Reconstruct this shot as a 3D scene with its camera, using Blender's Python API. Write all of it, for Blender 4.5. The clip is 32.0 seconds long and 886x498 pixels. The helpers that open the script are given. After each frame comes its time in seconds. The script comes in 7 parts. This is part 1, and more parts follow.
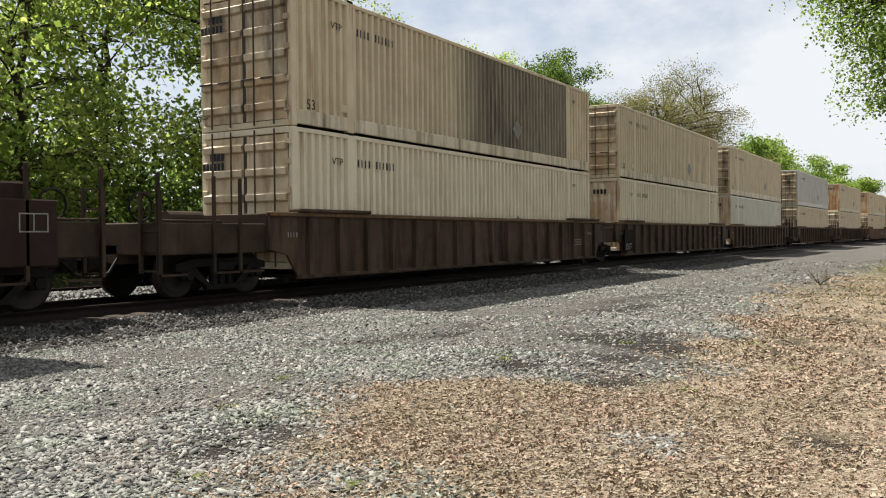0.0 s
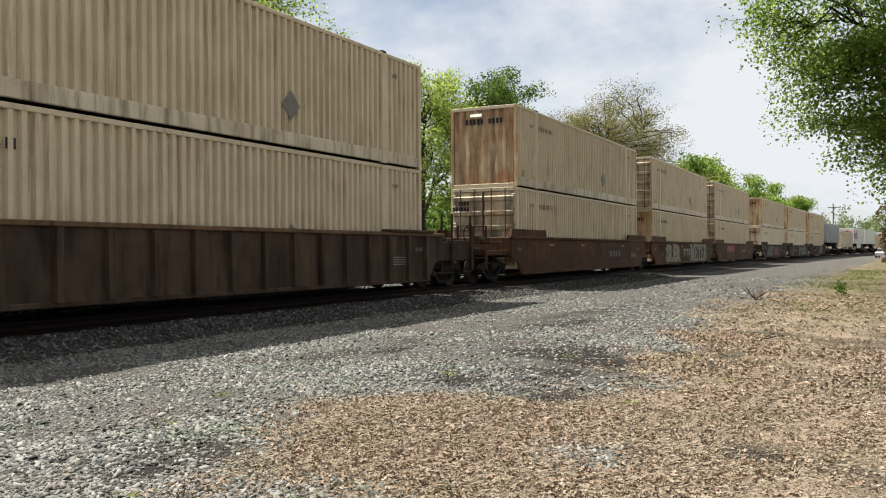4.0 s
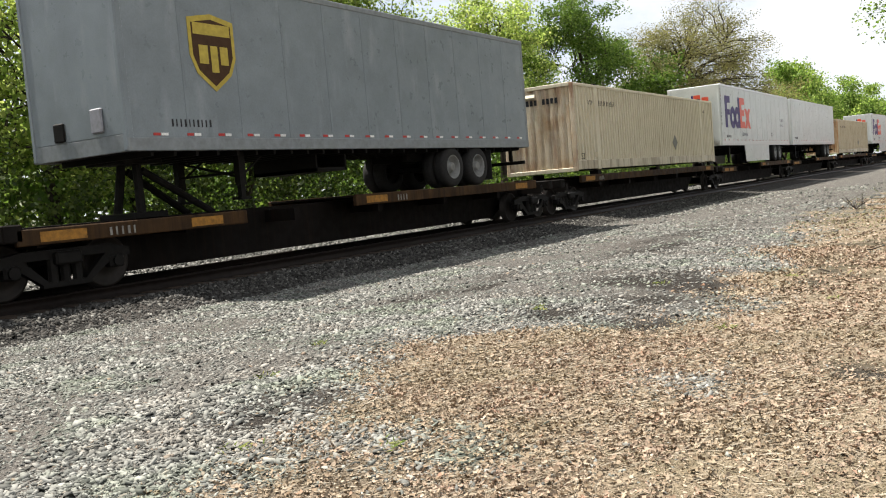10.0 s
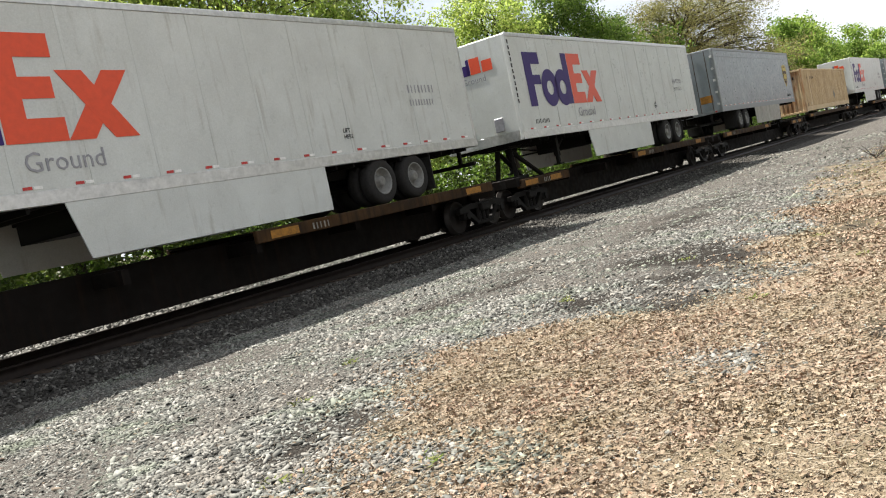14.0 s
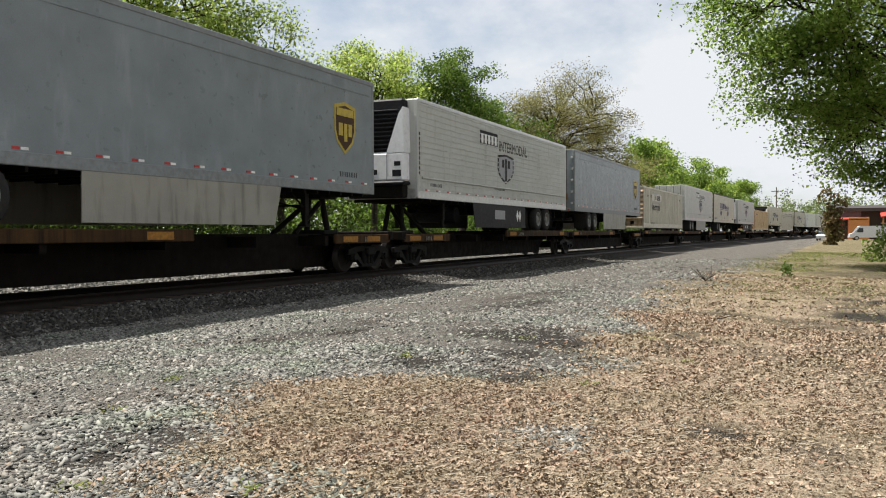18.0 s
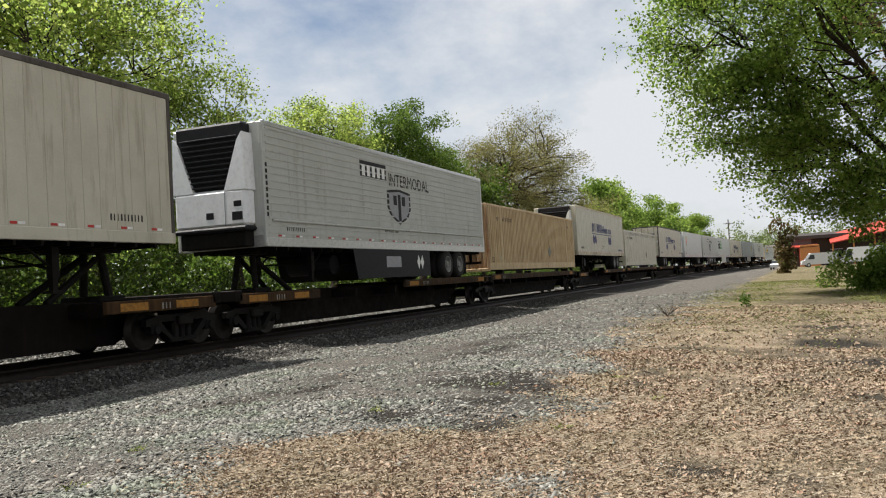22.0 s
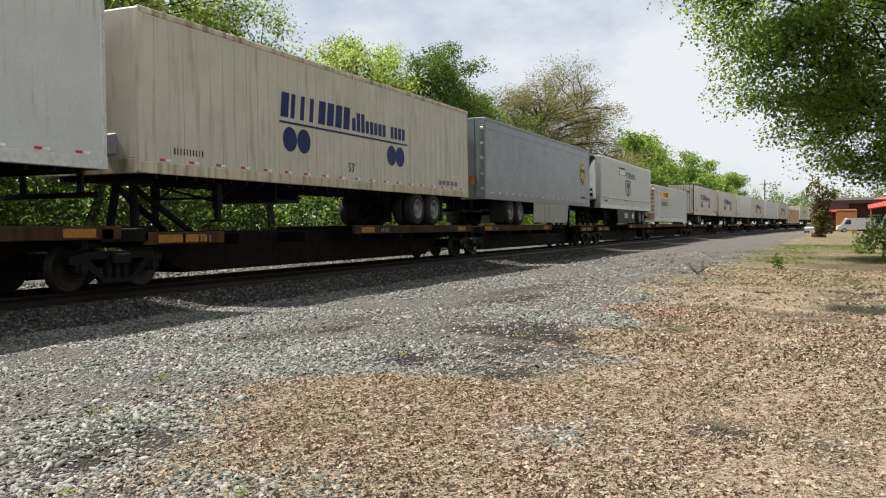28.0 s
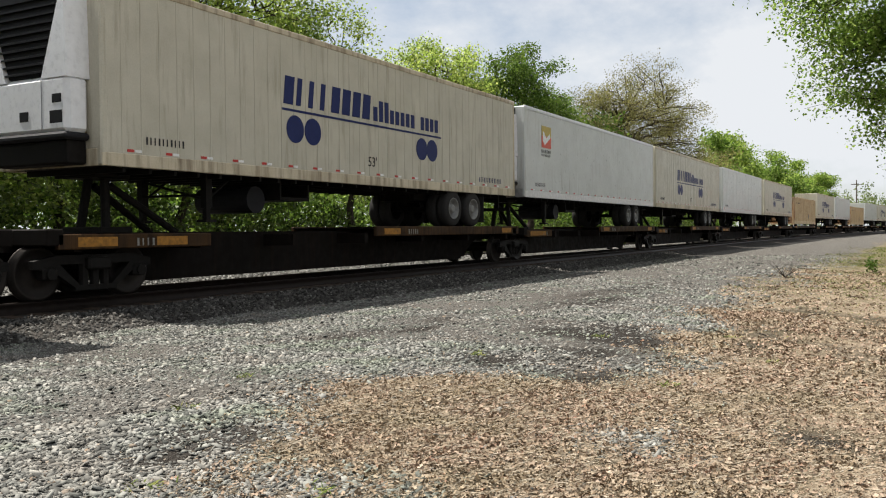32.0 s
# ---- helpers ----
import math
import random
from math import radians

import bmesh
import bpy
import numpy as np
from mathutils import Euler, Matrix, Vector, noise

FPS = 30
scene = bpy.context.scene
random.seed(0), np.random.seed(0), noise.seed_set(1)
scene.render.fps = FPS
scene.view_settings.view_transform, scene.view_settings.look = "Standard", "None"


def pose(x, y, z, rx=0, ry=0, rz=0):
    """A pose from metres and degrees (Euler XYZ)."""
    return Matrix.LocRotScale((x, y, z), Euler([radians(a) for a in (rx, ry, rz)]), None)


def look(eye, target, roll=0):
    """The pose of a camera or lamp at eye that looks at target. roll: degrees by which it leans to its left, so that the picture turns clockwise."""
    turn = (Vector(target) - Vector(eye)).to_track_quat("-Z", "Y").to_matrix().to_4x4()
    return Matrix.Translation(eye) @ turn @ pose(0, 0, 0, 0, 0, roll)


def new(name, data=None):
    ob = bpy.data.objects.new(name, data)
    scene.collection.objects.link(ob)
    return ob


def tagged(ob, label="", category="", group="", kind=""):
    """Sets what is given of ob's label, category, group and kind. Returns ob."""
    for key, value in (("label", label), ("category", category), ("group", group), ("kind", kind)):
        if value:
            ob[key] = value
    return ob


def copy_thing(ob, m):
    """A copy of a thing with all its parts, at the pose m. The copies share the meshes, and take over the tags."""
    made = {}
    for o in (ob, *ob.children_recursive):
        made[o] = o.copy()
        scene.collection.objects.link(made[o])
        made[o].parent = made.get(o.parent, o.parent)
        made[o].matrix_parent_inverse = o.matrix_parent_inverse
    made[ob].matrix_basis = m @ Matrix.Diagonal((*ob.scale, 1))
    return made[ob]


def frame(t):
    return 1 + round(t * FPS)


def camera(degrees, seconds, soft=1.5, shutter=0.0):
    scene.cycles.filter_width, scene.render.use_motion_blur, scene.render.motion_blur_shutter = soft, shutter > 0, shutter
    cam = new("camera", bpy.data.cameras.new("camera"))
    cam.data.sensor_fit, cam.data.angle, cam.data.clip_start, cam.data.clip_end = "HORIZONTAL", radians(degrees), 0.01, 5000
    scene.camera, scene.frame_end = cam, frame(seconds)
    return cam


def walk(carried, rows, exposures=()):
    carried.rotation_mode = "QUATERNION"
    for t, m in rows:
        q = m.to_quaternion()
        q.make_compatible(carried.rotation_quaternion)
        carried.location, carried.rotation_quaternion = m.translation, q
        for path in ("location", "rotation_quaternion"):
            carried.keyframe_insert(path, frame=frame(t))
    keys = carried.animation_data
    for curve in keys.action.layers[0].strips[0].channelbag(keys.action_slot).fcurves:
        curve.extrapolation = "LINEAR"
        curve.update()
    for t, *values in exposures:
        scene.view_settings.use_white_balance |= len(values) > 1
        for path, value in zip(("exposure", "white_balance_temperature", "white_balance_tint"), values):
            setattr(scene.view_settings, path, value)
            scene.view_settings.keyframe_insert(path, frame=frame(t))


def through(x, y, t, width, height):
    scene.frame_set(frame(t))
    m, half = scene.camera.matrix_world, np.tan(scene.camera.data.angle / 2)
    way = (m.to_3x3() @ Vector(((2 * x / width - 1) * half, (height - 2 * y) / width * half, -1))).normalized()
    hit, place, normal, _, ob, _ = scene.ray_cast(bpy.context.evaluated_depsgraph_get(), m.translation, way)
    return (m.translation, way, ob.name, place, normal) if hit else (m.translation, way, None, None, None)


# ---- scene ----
# x runs along the railway away from the viewer, y across it, z up
cam = camera(54.66, 32.0, soft=1.1)
WALK = [
    (0.0, -0.217, -0.013, 1.394, 89.14, 0.49, -58.88),
    (0.5, -0.214, -0.023, 1.396, 89.97, 0.36, -59.58),
    (1.0, -0.207, -0.047, 1.391, 90.00, 1.31, -60.81),
    (1.5, -0.192, -0.045, 1.391, 89.90, 0.69, -62.61),
    (2.0, -0.186, -0.036, 1.389, 89.65, 0.21, -62.76),
    (2.5, -0.200, -0.035, 1.389, 90.06, 0.51, -62.20),
    (4.5, -0.213, -0.021, 1.384, 90.06, 0.35, -62.73),
    (5.0, -0.202, -0.003, 1.396, 88.05, 0.76, -62.77),
    (5.5, -0.206, 0.002, 1.400, 86.92, 1.62, -60.35),
    (6.0, -0.195, 0.007, 1.390, 85.14, 2.42, -60.09),
    (6.5, -0.191, 0.003, 1.408, 85.26, 2.91, -59.67),
    (7.0, -0.176, -0.001, 1.408, 85.16, 3.09, -58.69),
    (7.5, -0.181, -0.003, 1.412, 86.78, 2.91, -58.38),
    (8.0, -0.199, -0.003, 1.414, 88.62, 3.18, -57.28),
    (8.5, -0.198, -0.004, 1.402, 87.88, 2.69, -56.78),
    (9.0, -0.174, -0.009, 1.407, 86.10, 3.62, -57.51),
    (9.5, -0.180, 0.002, 1.411, 85.65, 3.60, -56.83),
    (10.0, -0.186, -0.018, 1.424, 86.02, 4.77, -57.04),
    (10.5, -0.204, -0.010, 1.399, 85.93, 4.86, -56.78),
    (11.0, -0.178, -0.007, 1.435, 85.17, 5.38, -56.12),
    (11.5, -0.172, -0.001, 1.445, 89.56, 5.45, -55.44),
    (12.0, -0.157, -0.014, 1.422, 89.46, 5.93, -55.85),
    (12.5, -0.164, -0.017, 1.436, 88.16, 5.35, -56.41),
    (13.0, -0.153, 0.003, 1.439, 87.03, 6.17, -55.48),
    (13.5, -0.129, 0.002, 1.466, 88.01, 10.60, -50.62),
    (14.0, -0.105, -0.023, 1.457, 86.20, 11.93, -55.97),
    (14.5, -0.154, 0.015, 1.470, 88.04, 10.07, -53.80),
    (15.0, -0.121, -0.024, 1.453, 87.00, 9.34, -53.35),
    (15.5, -0.124, -0.049, 1.431, 85.09, 5.21, -57.54),
    (17.5, -0.083, 0.079, 1.365, 85.53, 0.71, -63.79),
    (18.0, -0.111, 0.103, 1.362, 88.96, 0.25, -65.84),
    (18.5, -0.099, 0.102, 1.341, 89.33, 0.70, -66.44),
    (19.0, -0.080, 0.111, 1.346, 88.38, 0.53, -67.11),
    (19.5, -0.078, 0.118, 1.348, 88.60, 0.43, -66.09),
    (20.0, -0.080, 0.126, 1.352, 90.04, 0.19, -65.63),
    (20.5, -0.084, 0.110, 1.362, 90.70, 0.97, -65.75),
    (21.0, -0.086, 0.085, 1.375, 91.15, 1.23, -66.60),
    (21.5, -0.072, 0.098, 1.385, 90.47, 2.42, -67.42),
    (22.0, -0.101, 0.148, 1.376, 92.10, 3.40, -68.49),
    (22.5, -0.083, 0.160, 1.379, 91.68, 1.44, -68.61),
    (23.0, -0.085, 0.150, 1.378, 91.30, 2.09, -68.58),
    (23.5, -0.064, 0.166, 1.383, 92.50, 1.86, -68.67),
    (24.0, -0.063, 0.172, 1.362, 92.20, 0.79, -66.88),
    (24.5, -0.056, 0.169, 1.359, 90.14, 0.66, -67.31),
    (25.0, -0.040, 0.176, 1.361, 89.93, 1.09, -67.69),
    (25.5, -0.030, 0.183, 1.363, 89.51, 1.04, -66.98),
    (26.0, -0.032, 0.180, 1.366, 89.36, 0.78, -66.59),
    (26.5, -0.022, 0.176, 1.370, 88.98, 0.64, -66.66),
    (28.5, 0.007, 0.196, 1.363, 88.37, 0.75, -66.33),
    (29.0, 0.011, 0.202, 1.365, 87.60, 0.97, -66.13),
    (29.5, 0.018, 0.203, 1.355, 86.79, 0.09, -66.74),
    (30.0, 0.020, 0.212, 1.358, 87.59, 0.49, -65.53),
    (30.5, 0.031, 0.215, 1.352, 87.69, 0.51, -64.75),
    (31.0, 0.037, 0.223, 1.356, 87.77, 0.58, -64.02),
    (31.5, 0.024, 0.226, 1.362, 88.46, 0.65, -62.38),
    (32.0, 0.023, 0.223, 1.356, 88.75, 0.51, -61.37),
]
walk(cam, [(t, pose(x, y, z, a, b, c)) for t, x, y, z, a, b, c in WALK], [(0.0, 1.20), (2.5, 1.17), (5.0, 1.11), (6.0, 1.57), (7.0, 1.51), (8.0, 1.23), (9.0, 1.29), (10.0, 1.45), (11.0, 1.65), (12.0, 1.15), (13.0, 1.59), (14.0, 1.50), (15.0, 1.47), (18.0, 1.13), (19.0, 1.11), (20.0, 1.21), (21.0, 0.99), (26.0, 1.01), (29.0, 1.17), (32.0, 1.10)])

# ---- sky and sun ----
SUN_UP = radians(61)
world = bpy.data.worlds.new("sky")
scene.world = world
world.use_nodes = True
wn, wl = world.node_tree.nodes, world.node_tree.links
wn.clear()
sky = wn.new("ShaderNodeTexSky")
sky.sky_type, sky.sun_disc, sky.sun_elevation, sky.sun_rotation = "NISHITA", False, SUN_UP, radians(-5)
sky.air_density, sky.dust_density, sky.ozone_density = 1.0, 0.7, 1.2
wc = wn.new("ShaderNodeTexCoord")
wm = wn.new("ShaderNodeMapping")
wm.inputs["Scale"].default_value = (1.6, 2.6, 4.5)
wt = wn.new("ShaderNodeTexNoise")
wt.inputs["Scale"].default_value, wt.inputs["Detail"].default_value, wt.inputs["Roughness"].default_value = 1.3, 7, 0.6
wr = wn.new("ShaderNodeValToRGB")
wr.color_ramp.elements[0].position, wr.color_ramp.elements[1].position = 0.24, 0.56
wx = wn.new("ShaderNodeMix")
wx.data_type = "RGBA"
wx.inputs[7].default_value = (7.7, 7.95, 8.3, 1)
wb = wn.new("ShaderNodeBackground")
wb.inputs["Strength"].default_value = 0.05
wo = wn.new("ShaderNodeOutputWorld")
wl.new(wc.outputs["Generated"], wm.inputs["Vector"])
wl.new(wm.outputs["Vector"], wt.inputs["Vector"])
wl.new(wt.outputs["Fac"], wr.inputs["Fac"])
wl.new(wr.outputs["Color"], wx.inputs[0])
wl.new(sky.outputs["Color"], wx.inputs[6])
wl.new(wx.outputs[2], wb.inputs["Color"])
wl.new(wb.outputs["Background"], wo.inputs["Surface"])
sun = new("sun", bpy.data.lights.new("sun", "SUN"))
sun.data.energy, sun.data.angle, sun.data.color = 5.0, radians(0.6), (1.0, 0.955, 0.88)
sun.matrix_world = look((-1.2, 30 * math.cos(SUN_UP), 30 * math.sin(SUN_UP)), (0, 0, 0))

# ---- mesh and material helpers ----
class Shape:
    """Gathers the faces of one part."""

    def __init__(self):
        self.v, self.f = [], []

    def add(self, verts, faces):
        n = len(self.v)
        self.v.extend(verts)
        self.f.extend([tuple(i + n for i in f) for f in faces])
        return self

    def convex(self, verts, faces):
        c = [sum(v[k] for v in verts) / len(verts) for k in range(3)]
        out = []
        for f in faces:
            a, b, d = (Vector(verts[f[i]]) for i in (0, 1, 2))
            nrm = (b - a).cross(d - a)
            mid = sum((Vector(verts[i]) for i in f), Vector()) / len(f)
            out.append(f if nrm.dot(mid - Vector(c)) >= 0 else f[::-1])
        return self.add(verts, out)

    def box(self, x0, x1, y0, y1, z0, z1, b=0.0):
        """A box; b rounds its edges off."""
        if b <= 0:
            v = [(x, y, z) for x in (x0, x1) for y in (y0, y1) for z in (z0, z1)]
            return self.add(v, [(0, 1, 3, 2), (4, 6, 7, 5), (0, 4, 5, 1), (2, 3, 7, 6), (0, 2, 6, 4), (1, 5, 7, 3)])
        v, idx = [], {}
        lo, hi = (x0, y0, z0), (x1, y1, z1)
        for c in range(8):
            s = [(c >> k) & 1 for k in range(3)]
            for ax in range(3):
                p = [hi[k] - b if s[k] else lo[k] + b for k in range(3)]
                p[ax] = hi[ax] if s[ax] else lo[ax]
                idx[c, ax] = len(v)
                v.append(tuple(p))
        f = []
        for ax in range(3):
            u, w = [k for k in range(3) if k != ax]
            for s in (0, 1):
                base = s << ax
                f.append(tuple(idx[base | (i << u) | (j << w), ax] for i, j in ((0, 0), (1, 0), (1, 1), (0, 1))))
            for i in (0, 1):
                for j in (0, 1):
                    c0 = (i << u) | (j << w)
                    c1 = c0 | (1 << ax)
                    f.append((idx[c0, u], idx[c1, u], idx[c1, w], idx[c0, w]))
        for c in range(8):
            f.append((idx[c, 0], idx[c, 1], idx[c, 2]))
        return self.convex(v, f)

    def tube(self, p0, p1, r0, r1=None, n=8, caps=True):
        """A straight, tapered tube."""
        r1 = r0 if r1 is None else r1
        p0, p1 = Vector(p0), Vector(p1)
        d = (p1 - p0).normalized()
        u = d.orthogonal().normalized()
        w = d.cross(u)
        v = []
        for p, r in ((p0, r0), (p1, r1)):
            for i in range(n):
                a = 2 * math.pi * i / n
                v.append(tuple(p + (u * math.cos(a) + w * math.sin(a)) * r))
        f = [(i, (i + 1) % n, n + (i + 1) % n, n + i) for i in range(n)]
        if caps:
            f += [tuple(range(n))[::-1], tuple(range(n, 2 * n))]
        return self.add(v, f)

    def lathe(self, c, profile, n=24):
        """Rings round an axis along y through c; profile: (y, radius)."""
        v = [(c[0] + r * math.cos(2 * math.pi * i / n), c[1] + y, c[2] + r * math.sin(2 * math.pi * i / n)) for y, r in profile for i in range(n)]
        f = []
        for k in range(len(profile) - 1):
            f += [(k * n + i, (k + 1) * n + i, (k + 1) * n + (i + 1) % n, k * n + (i + 1) % n) for i in range(n)]
        return self.add(v, f)

    def prism(self, poly, y0, y1):
        """A polygon in x and z, drawn out along y."""
        n = len(poly)
        v = [(x, y0, z) for x, z in poly] + [(x, y1, z) for x, z in poly]
        f = [tuple(range(n)), tuple(range(2 * n - 1, n - 1, -1))] + [(i + n, (i + 1) % n + n, (i + 1) % n, i) for i in range(n)]
        return self.add(v, f)

    def sheet(self, line, z0, z1):
        """A wall that follows a line of (x, y), from z0 to z1."""
        n = len(line)
        v = [(x, y, z0) for x, y in line] + [(x, y, z1) for x, y in line]
        return self.add(v, [(i, i + 1, n + i + 1, n + i) for i in range(n - 1)])

    def mesh(self, name, material, smooth=False):
        me = bpy.data.meshes.new(name)
        me.from_pydata(self.v, [], self.f)
        me.materials.append(material)
        if smooth:
            me.polygons.foreach_set("use_smooth", [True] * len(me.polygons))
        me.update()
        return me


def part(name, shape, material, parent, label="", smooth=False):
    """Links a shape, or a mesh that is shared, as one mesh under a thing or a part."""
    me = shape.mesh(name, material, smooth) if isinstance(shape, Shape) else shape
    ob = new(name, me)
    ob.parent = parent
    return tagged(ob, label)


def thing(name, label, category, m, group=""):
    ob = new(name)
    ob.empty_display_size = 0.3
    ob.matrix_basis = m
    return tagged(ob, label, category, group)


def fast_mesh(name, verts, faces, material, smooth=False):
    """A mesh from arrays; all faces have as many corners."""
    verts, faces = np.asarray(verts, np.float32), np.asarray(faces, np.int32)
    me = bpy.data.meshes.new(name)
    me.vertices.add(len(verts))
    me.vertices.foreach_set("co", verts.ravel())
    k = faces.shape[1]
    me.loops.add(faces.size)
    me.loops.foreach_set("vertex_index", faces.ravel())
    me.polygons.add(len(faces))
    me.polygons.foreach_set("loop_start", np.arange(0, faces.size, k, dtype=np.int32))
    me.polygons.foreach_set("loop_total", np.full(len(faces), k, np.int32))
    if smooth:
        me.polygons.foreach_set("use_smooth", np.ones(len(faces), bool))
    me.materials.append(material)
    me.update(calc_edges=True)
    return me


class Paint:
    """Node material: a principled surface with its nodes at hand."""

    def __init__(self, name):
        self.m = bpy.data.materials.new(name)
        self.m.use_nodes = True
        self.n, self.l = self.m.node_tree.nodes, self.m.node_tree.links
        self.b = self.n["Principled BSDF"]
        self.co = None

    def link(self, a, b):
        self.l.new(a, b)
        return self

    def coords(self, scale=(1, 1, 1), spread=0.0, world=False):
        """Coordinates that stay with the thing; spread shifts them from piece to piece."""
        if world:
            src = self.n.new("ShaderNodeNewGeometry").outputs["Position"]
        else:
            src = self.n.new("ShaderNodeTexCoord").outputs["Object"]
        if spread:
            add = self.n.new("ShaderNodeVectorMath")
            mul = self.n.new("ShaderNodeMath")
            mul.operation = "MULTIPLY"
            mul.inputs[1].default_value = spread
            self.link(self.n.new("ShaderNodeObjectInfo").outputs["Random"], mul.inputs[0])
            self.link(src, add.inputs[0]).link(mul.outputs[0], add.inputs[1])
            src = add.outputs[0]
        mp = self.n.new("ShaderNodeMapping")
        mp.inputs["Scale"].default_value = scale
        self.link(src, mp.inputs["Vector"])
        return mp.outputs["Vector"]

    def noise(self, co, scale, detail=4, rough=0.55):
        t = self.n.new("ShaderNodeTexNoise")
        t.inputs["Scale"].default_value, t.inputs["Detail"].default_value, t.inputs["Roughness"].default_value = scale, detail, rough
        self.link(co, t.inputs["Vector"])
        return t.outputs["Fac"]

    def ramp(self, fac, *stops):
        r = self.n.new("ShaderNodeValToRGB")
        e = r.color_ramp.elements
        while len(e) < len(stops):
            e.new(0.5)
        for el, (p, c) in zip(e, stops):
            el.position, el.color = p, (*c, 1) if isinstance(c, tuple) else (c, c, c, 1)
        self.link(fac, r.inputs["Fac"])
        return r.outputs["Color"]

    def mix(self, fac, a, b, how="MIX"):
        x = self.n.new("ShaderNodeMix")
        x.data_type, x.blend_type = "RGBA", how
        for val, sock in ((fac, x.inputs[0]), (a, x.inputs[6]), (b, x.inputs[7])):
            if isinstance(val, tuple):
                sock.default_value = (*val, 1)
            elif isinstance(val, (int, float)):
                sock.default_value = val
            else:
                self.link(val, sock)
        return x.outputs[2]

    def bump(self, height, strength, dist=0.02):
        b = self.n.new("ShaderNodeBump")
        b.inputs["Strength"].default_value, b.inputs["Distance"].default_value = strength, dist
        self.link(height, b.inputs["Height"]).link(b.outputs["Normal"], self.b.inputs["Normal"])
        return self

    def done(self, color, rough=0.6, metal=0.0, gloss=0.2):
        self.b.inputs["Specular IOR Level"].default_value = gloss
        for val, key in ((color, "Base Color"), (rough, "Roughness"), (metal, "Metallic")):
            sock = self.b.inputs[key]
            if isinstance(val, tuple):
                sock.default_value = (*val, 1)
            elif isinstance(val, (int, float)):
                sock.default_value = val
            else:
                self.link(val, sock)
        return self.m


def worn(name, base, dark, streak=(0.16, 0.07, 0.03), amount=0.35, rough=0.55, metal=0.0, scale=1.2, drip=9.0, bump=0.12):
    """Paint that has faded in patches, with drips of dirt or rust that run down."""
    p = Paint(name)
    co = p.coords(spread=40.0)
    run = p.coords((drip, drip, 0.55), spread=17.0)
    patch = p.ramp(p.noise(co, scale, 6, 0.62), (0.32, dark), (0.66, base))
    drips = p.ramp(p.noise(run, 1.0, 5, 0.6), (0.62 - amount * 0.3, 0.0), (0.88 - amount * 0.24, 1.0))
    fine = p.noise(co, 42, 3, 0.6)
    color = p.mix(drips, patch, streak)
    color = p.mix(0.25, color, p.ramp(fine, (0.3, 0.35), (0.7, 0.65)), "OVERLAY")
    p.bump(fine, bump, 0.01)
    return p.done(color, p.ramp(p.noise(co, 5, 3), (0.3, rough - 0.1), (0.7, rough + 0.15)), metal, 0.08 if base[0] < 0.2 else 0.3)


def plain(name, color, rough=0.5, metal=0.0, vary=0.25, scale=9.0, bump=0.08):
    """A surface of one colour with mottling and fine grain."""
    p = Paint(name)
    co = p.coords(spread=31.0)
    n = p.noise(co, scale, 5, 0.6)
    c = p.ramp(n, (0.25, tuple(x * (1 - vary) for x in color)), (0.75, tuple(min(1, x * (1 + vary)) for x in color)))
    p.bump(p.noise(co, scale * 14, 3), bump, 0.01)
    return p.done(c, p.ramp(n, (0.3, max(rough - 0.08, 0.02)), (0.7, min(rough + 0.12, 1))), metal, 0.5 if rough < 0.3 else 0.08 if color[0] < 0.1 else 0.3)


def foliage(name, c0, c1, c2, through=0.45):
    """Leaves that light shines through, each of its own green."""
    p = Paint(name)
    rnd = p.n.new("ShaderNodeNewGeometry").outputs["Random Per Island"]
    col = p.ramp(rnd, (0.0, c0), (0.5, c1), (1.0, c2))
    big = p.noise(p.coords(world=True), 0.35, 3)
    col = p.mix(0.5, col, p.ramp(big, (0.3, (0.3, 0.36, 0.3)), (0.7, (0.72, 0.68, 0.5))), "OVERLAY")
    p.done(col, 0.5)
    tr = p.n.new("ShaderNodeBsdfTranslucent")
    mx = p.n.new("ShaderNodeMixShader")
    mx.inputs[0].default_value = through
    p.link(col, tr.inputs["Color"]).link(p.b.outputs[0], mx.inputs[1]).link(tr.outputs[0], mx.inputs[2])
    p.link(mx.outputs[0], p.n["Material Output"].inputs["Surface"])
    return p.m


TAN = worn("sun-faded tan paint", (0.53, 0.45, 0.31), (0.44, 0.365, 0.24), (0.2, 0.12, 0.06), 0.25)
PALE = worn("pale cream paint", (0.60, 0.54, 0.40), (0.52, 0.46, 0.33), (0.25, 0.18, 0.1), 0.2)
GREYTAN = worn("cool grey-white paint", (0.475, 0.47, 0.42), (0.4, 0.39, 0.34), (0.16, 0.12, 0.08), 0.35)
PALEWHITE = worn("chalky white paint", (0.55, 0.53, 0.44), (0.47, 0.45, 0.37), (0.28, 0.22, 0.15), 0.2)
WELLTOP = worn("sun-bleached tan well car edge", (0.15, 0.095, 0.05), (0.085, 0.055, 0.032), (0.03, 0.02, 0.014), 0.4, 0.65)
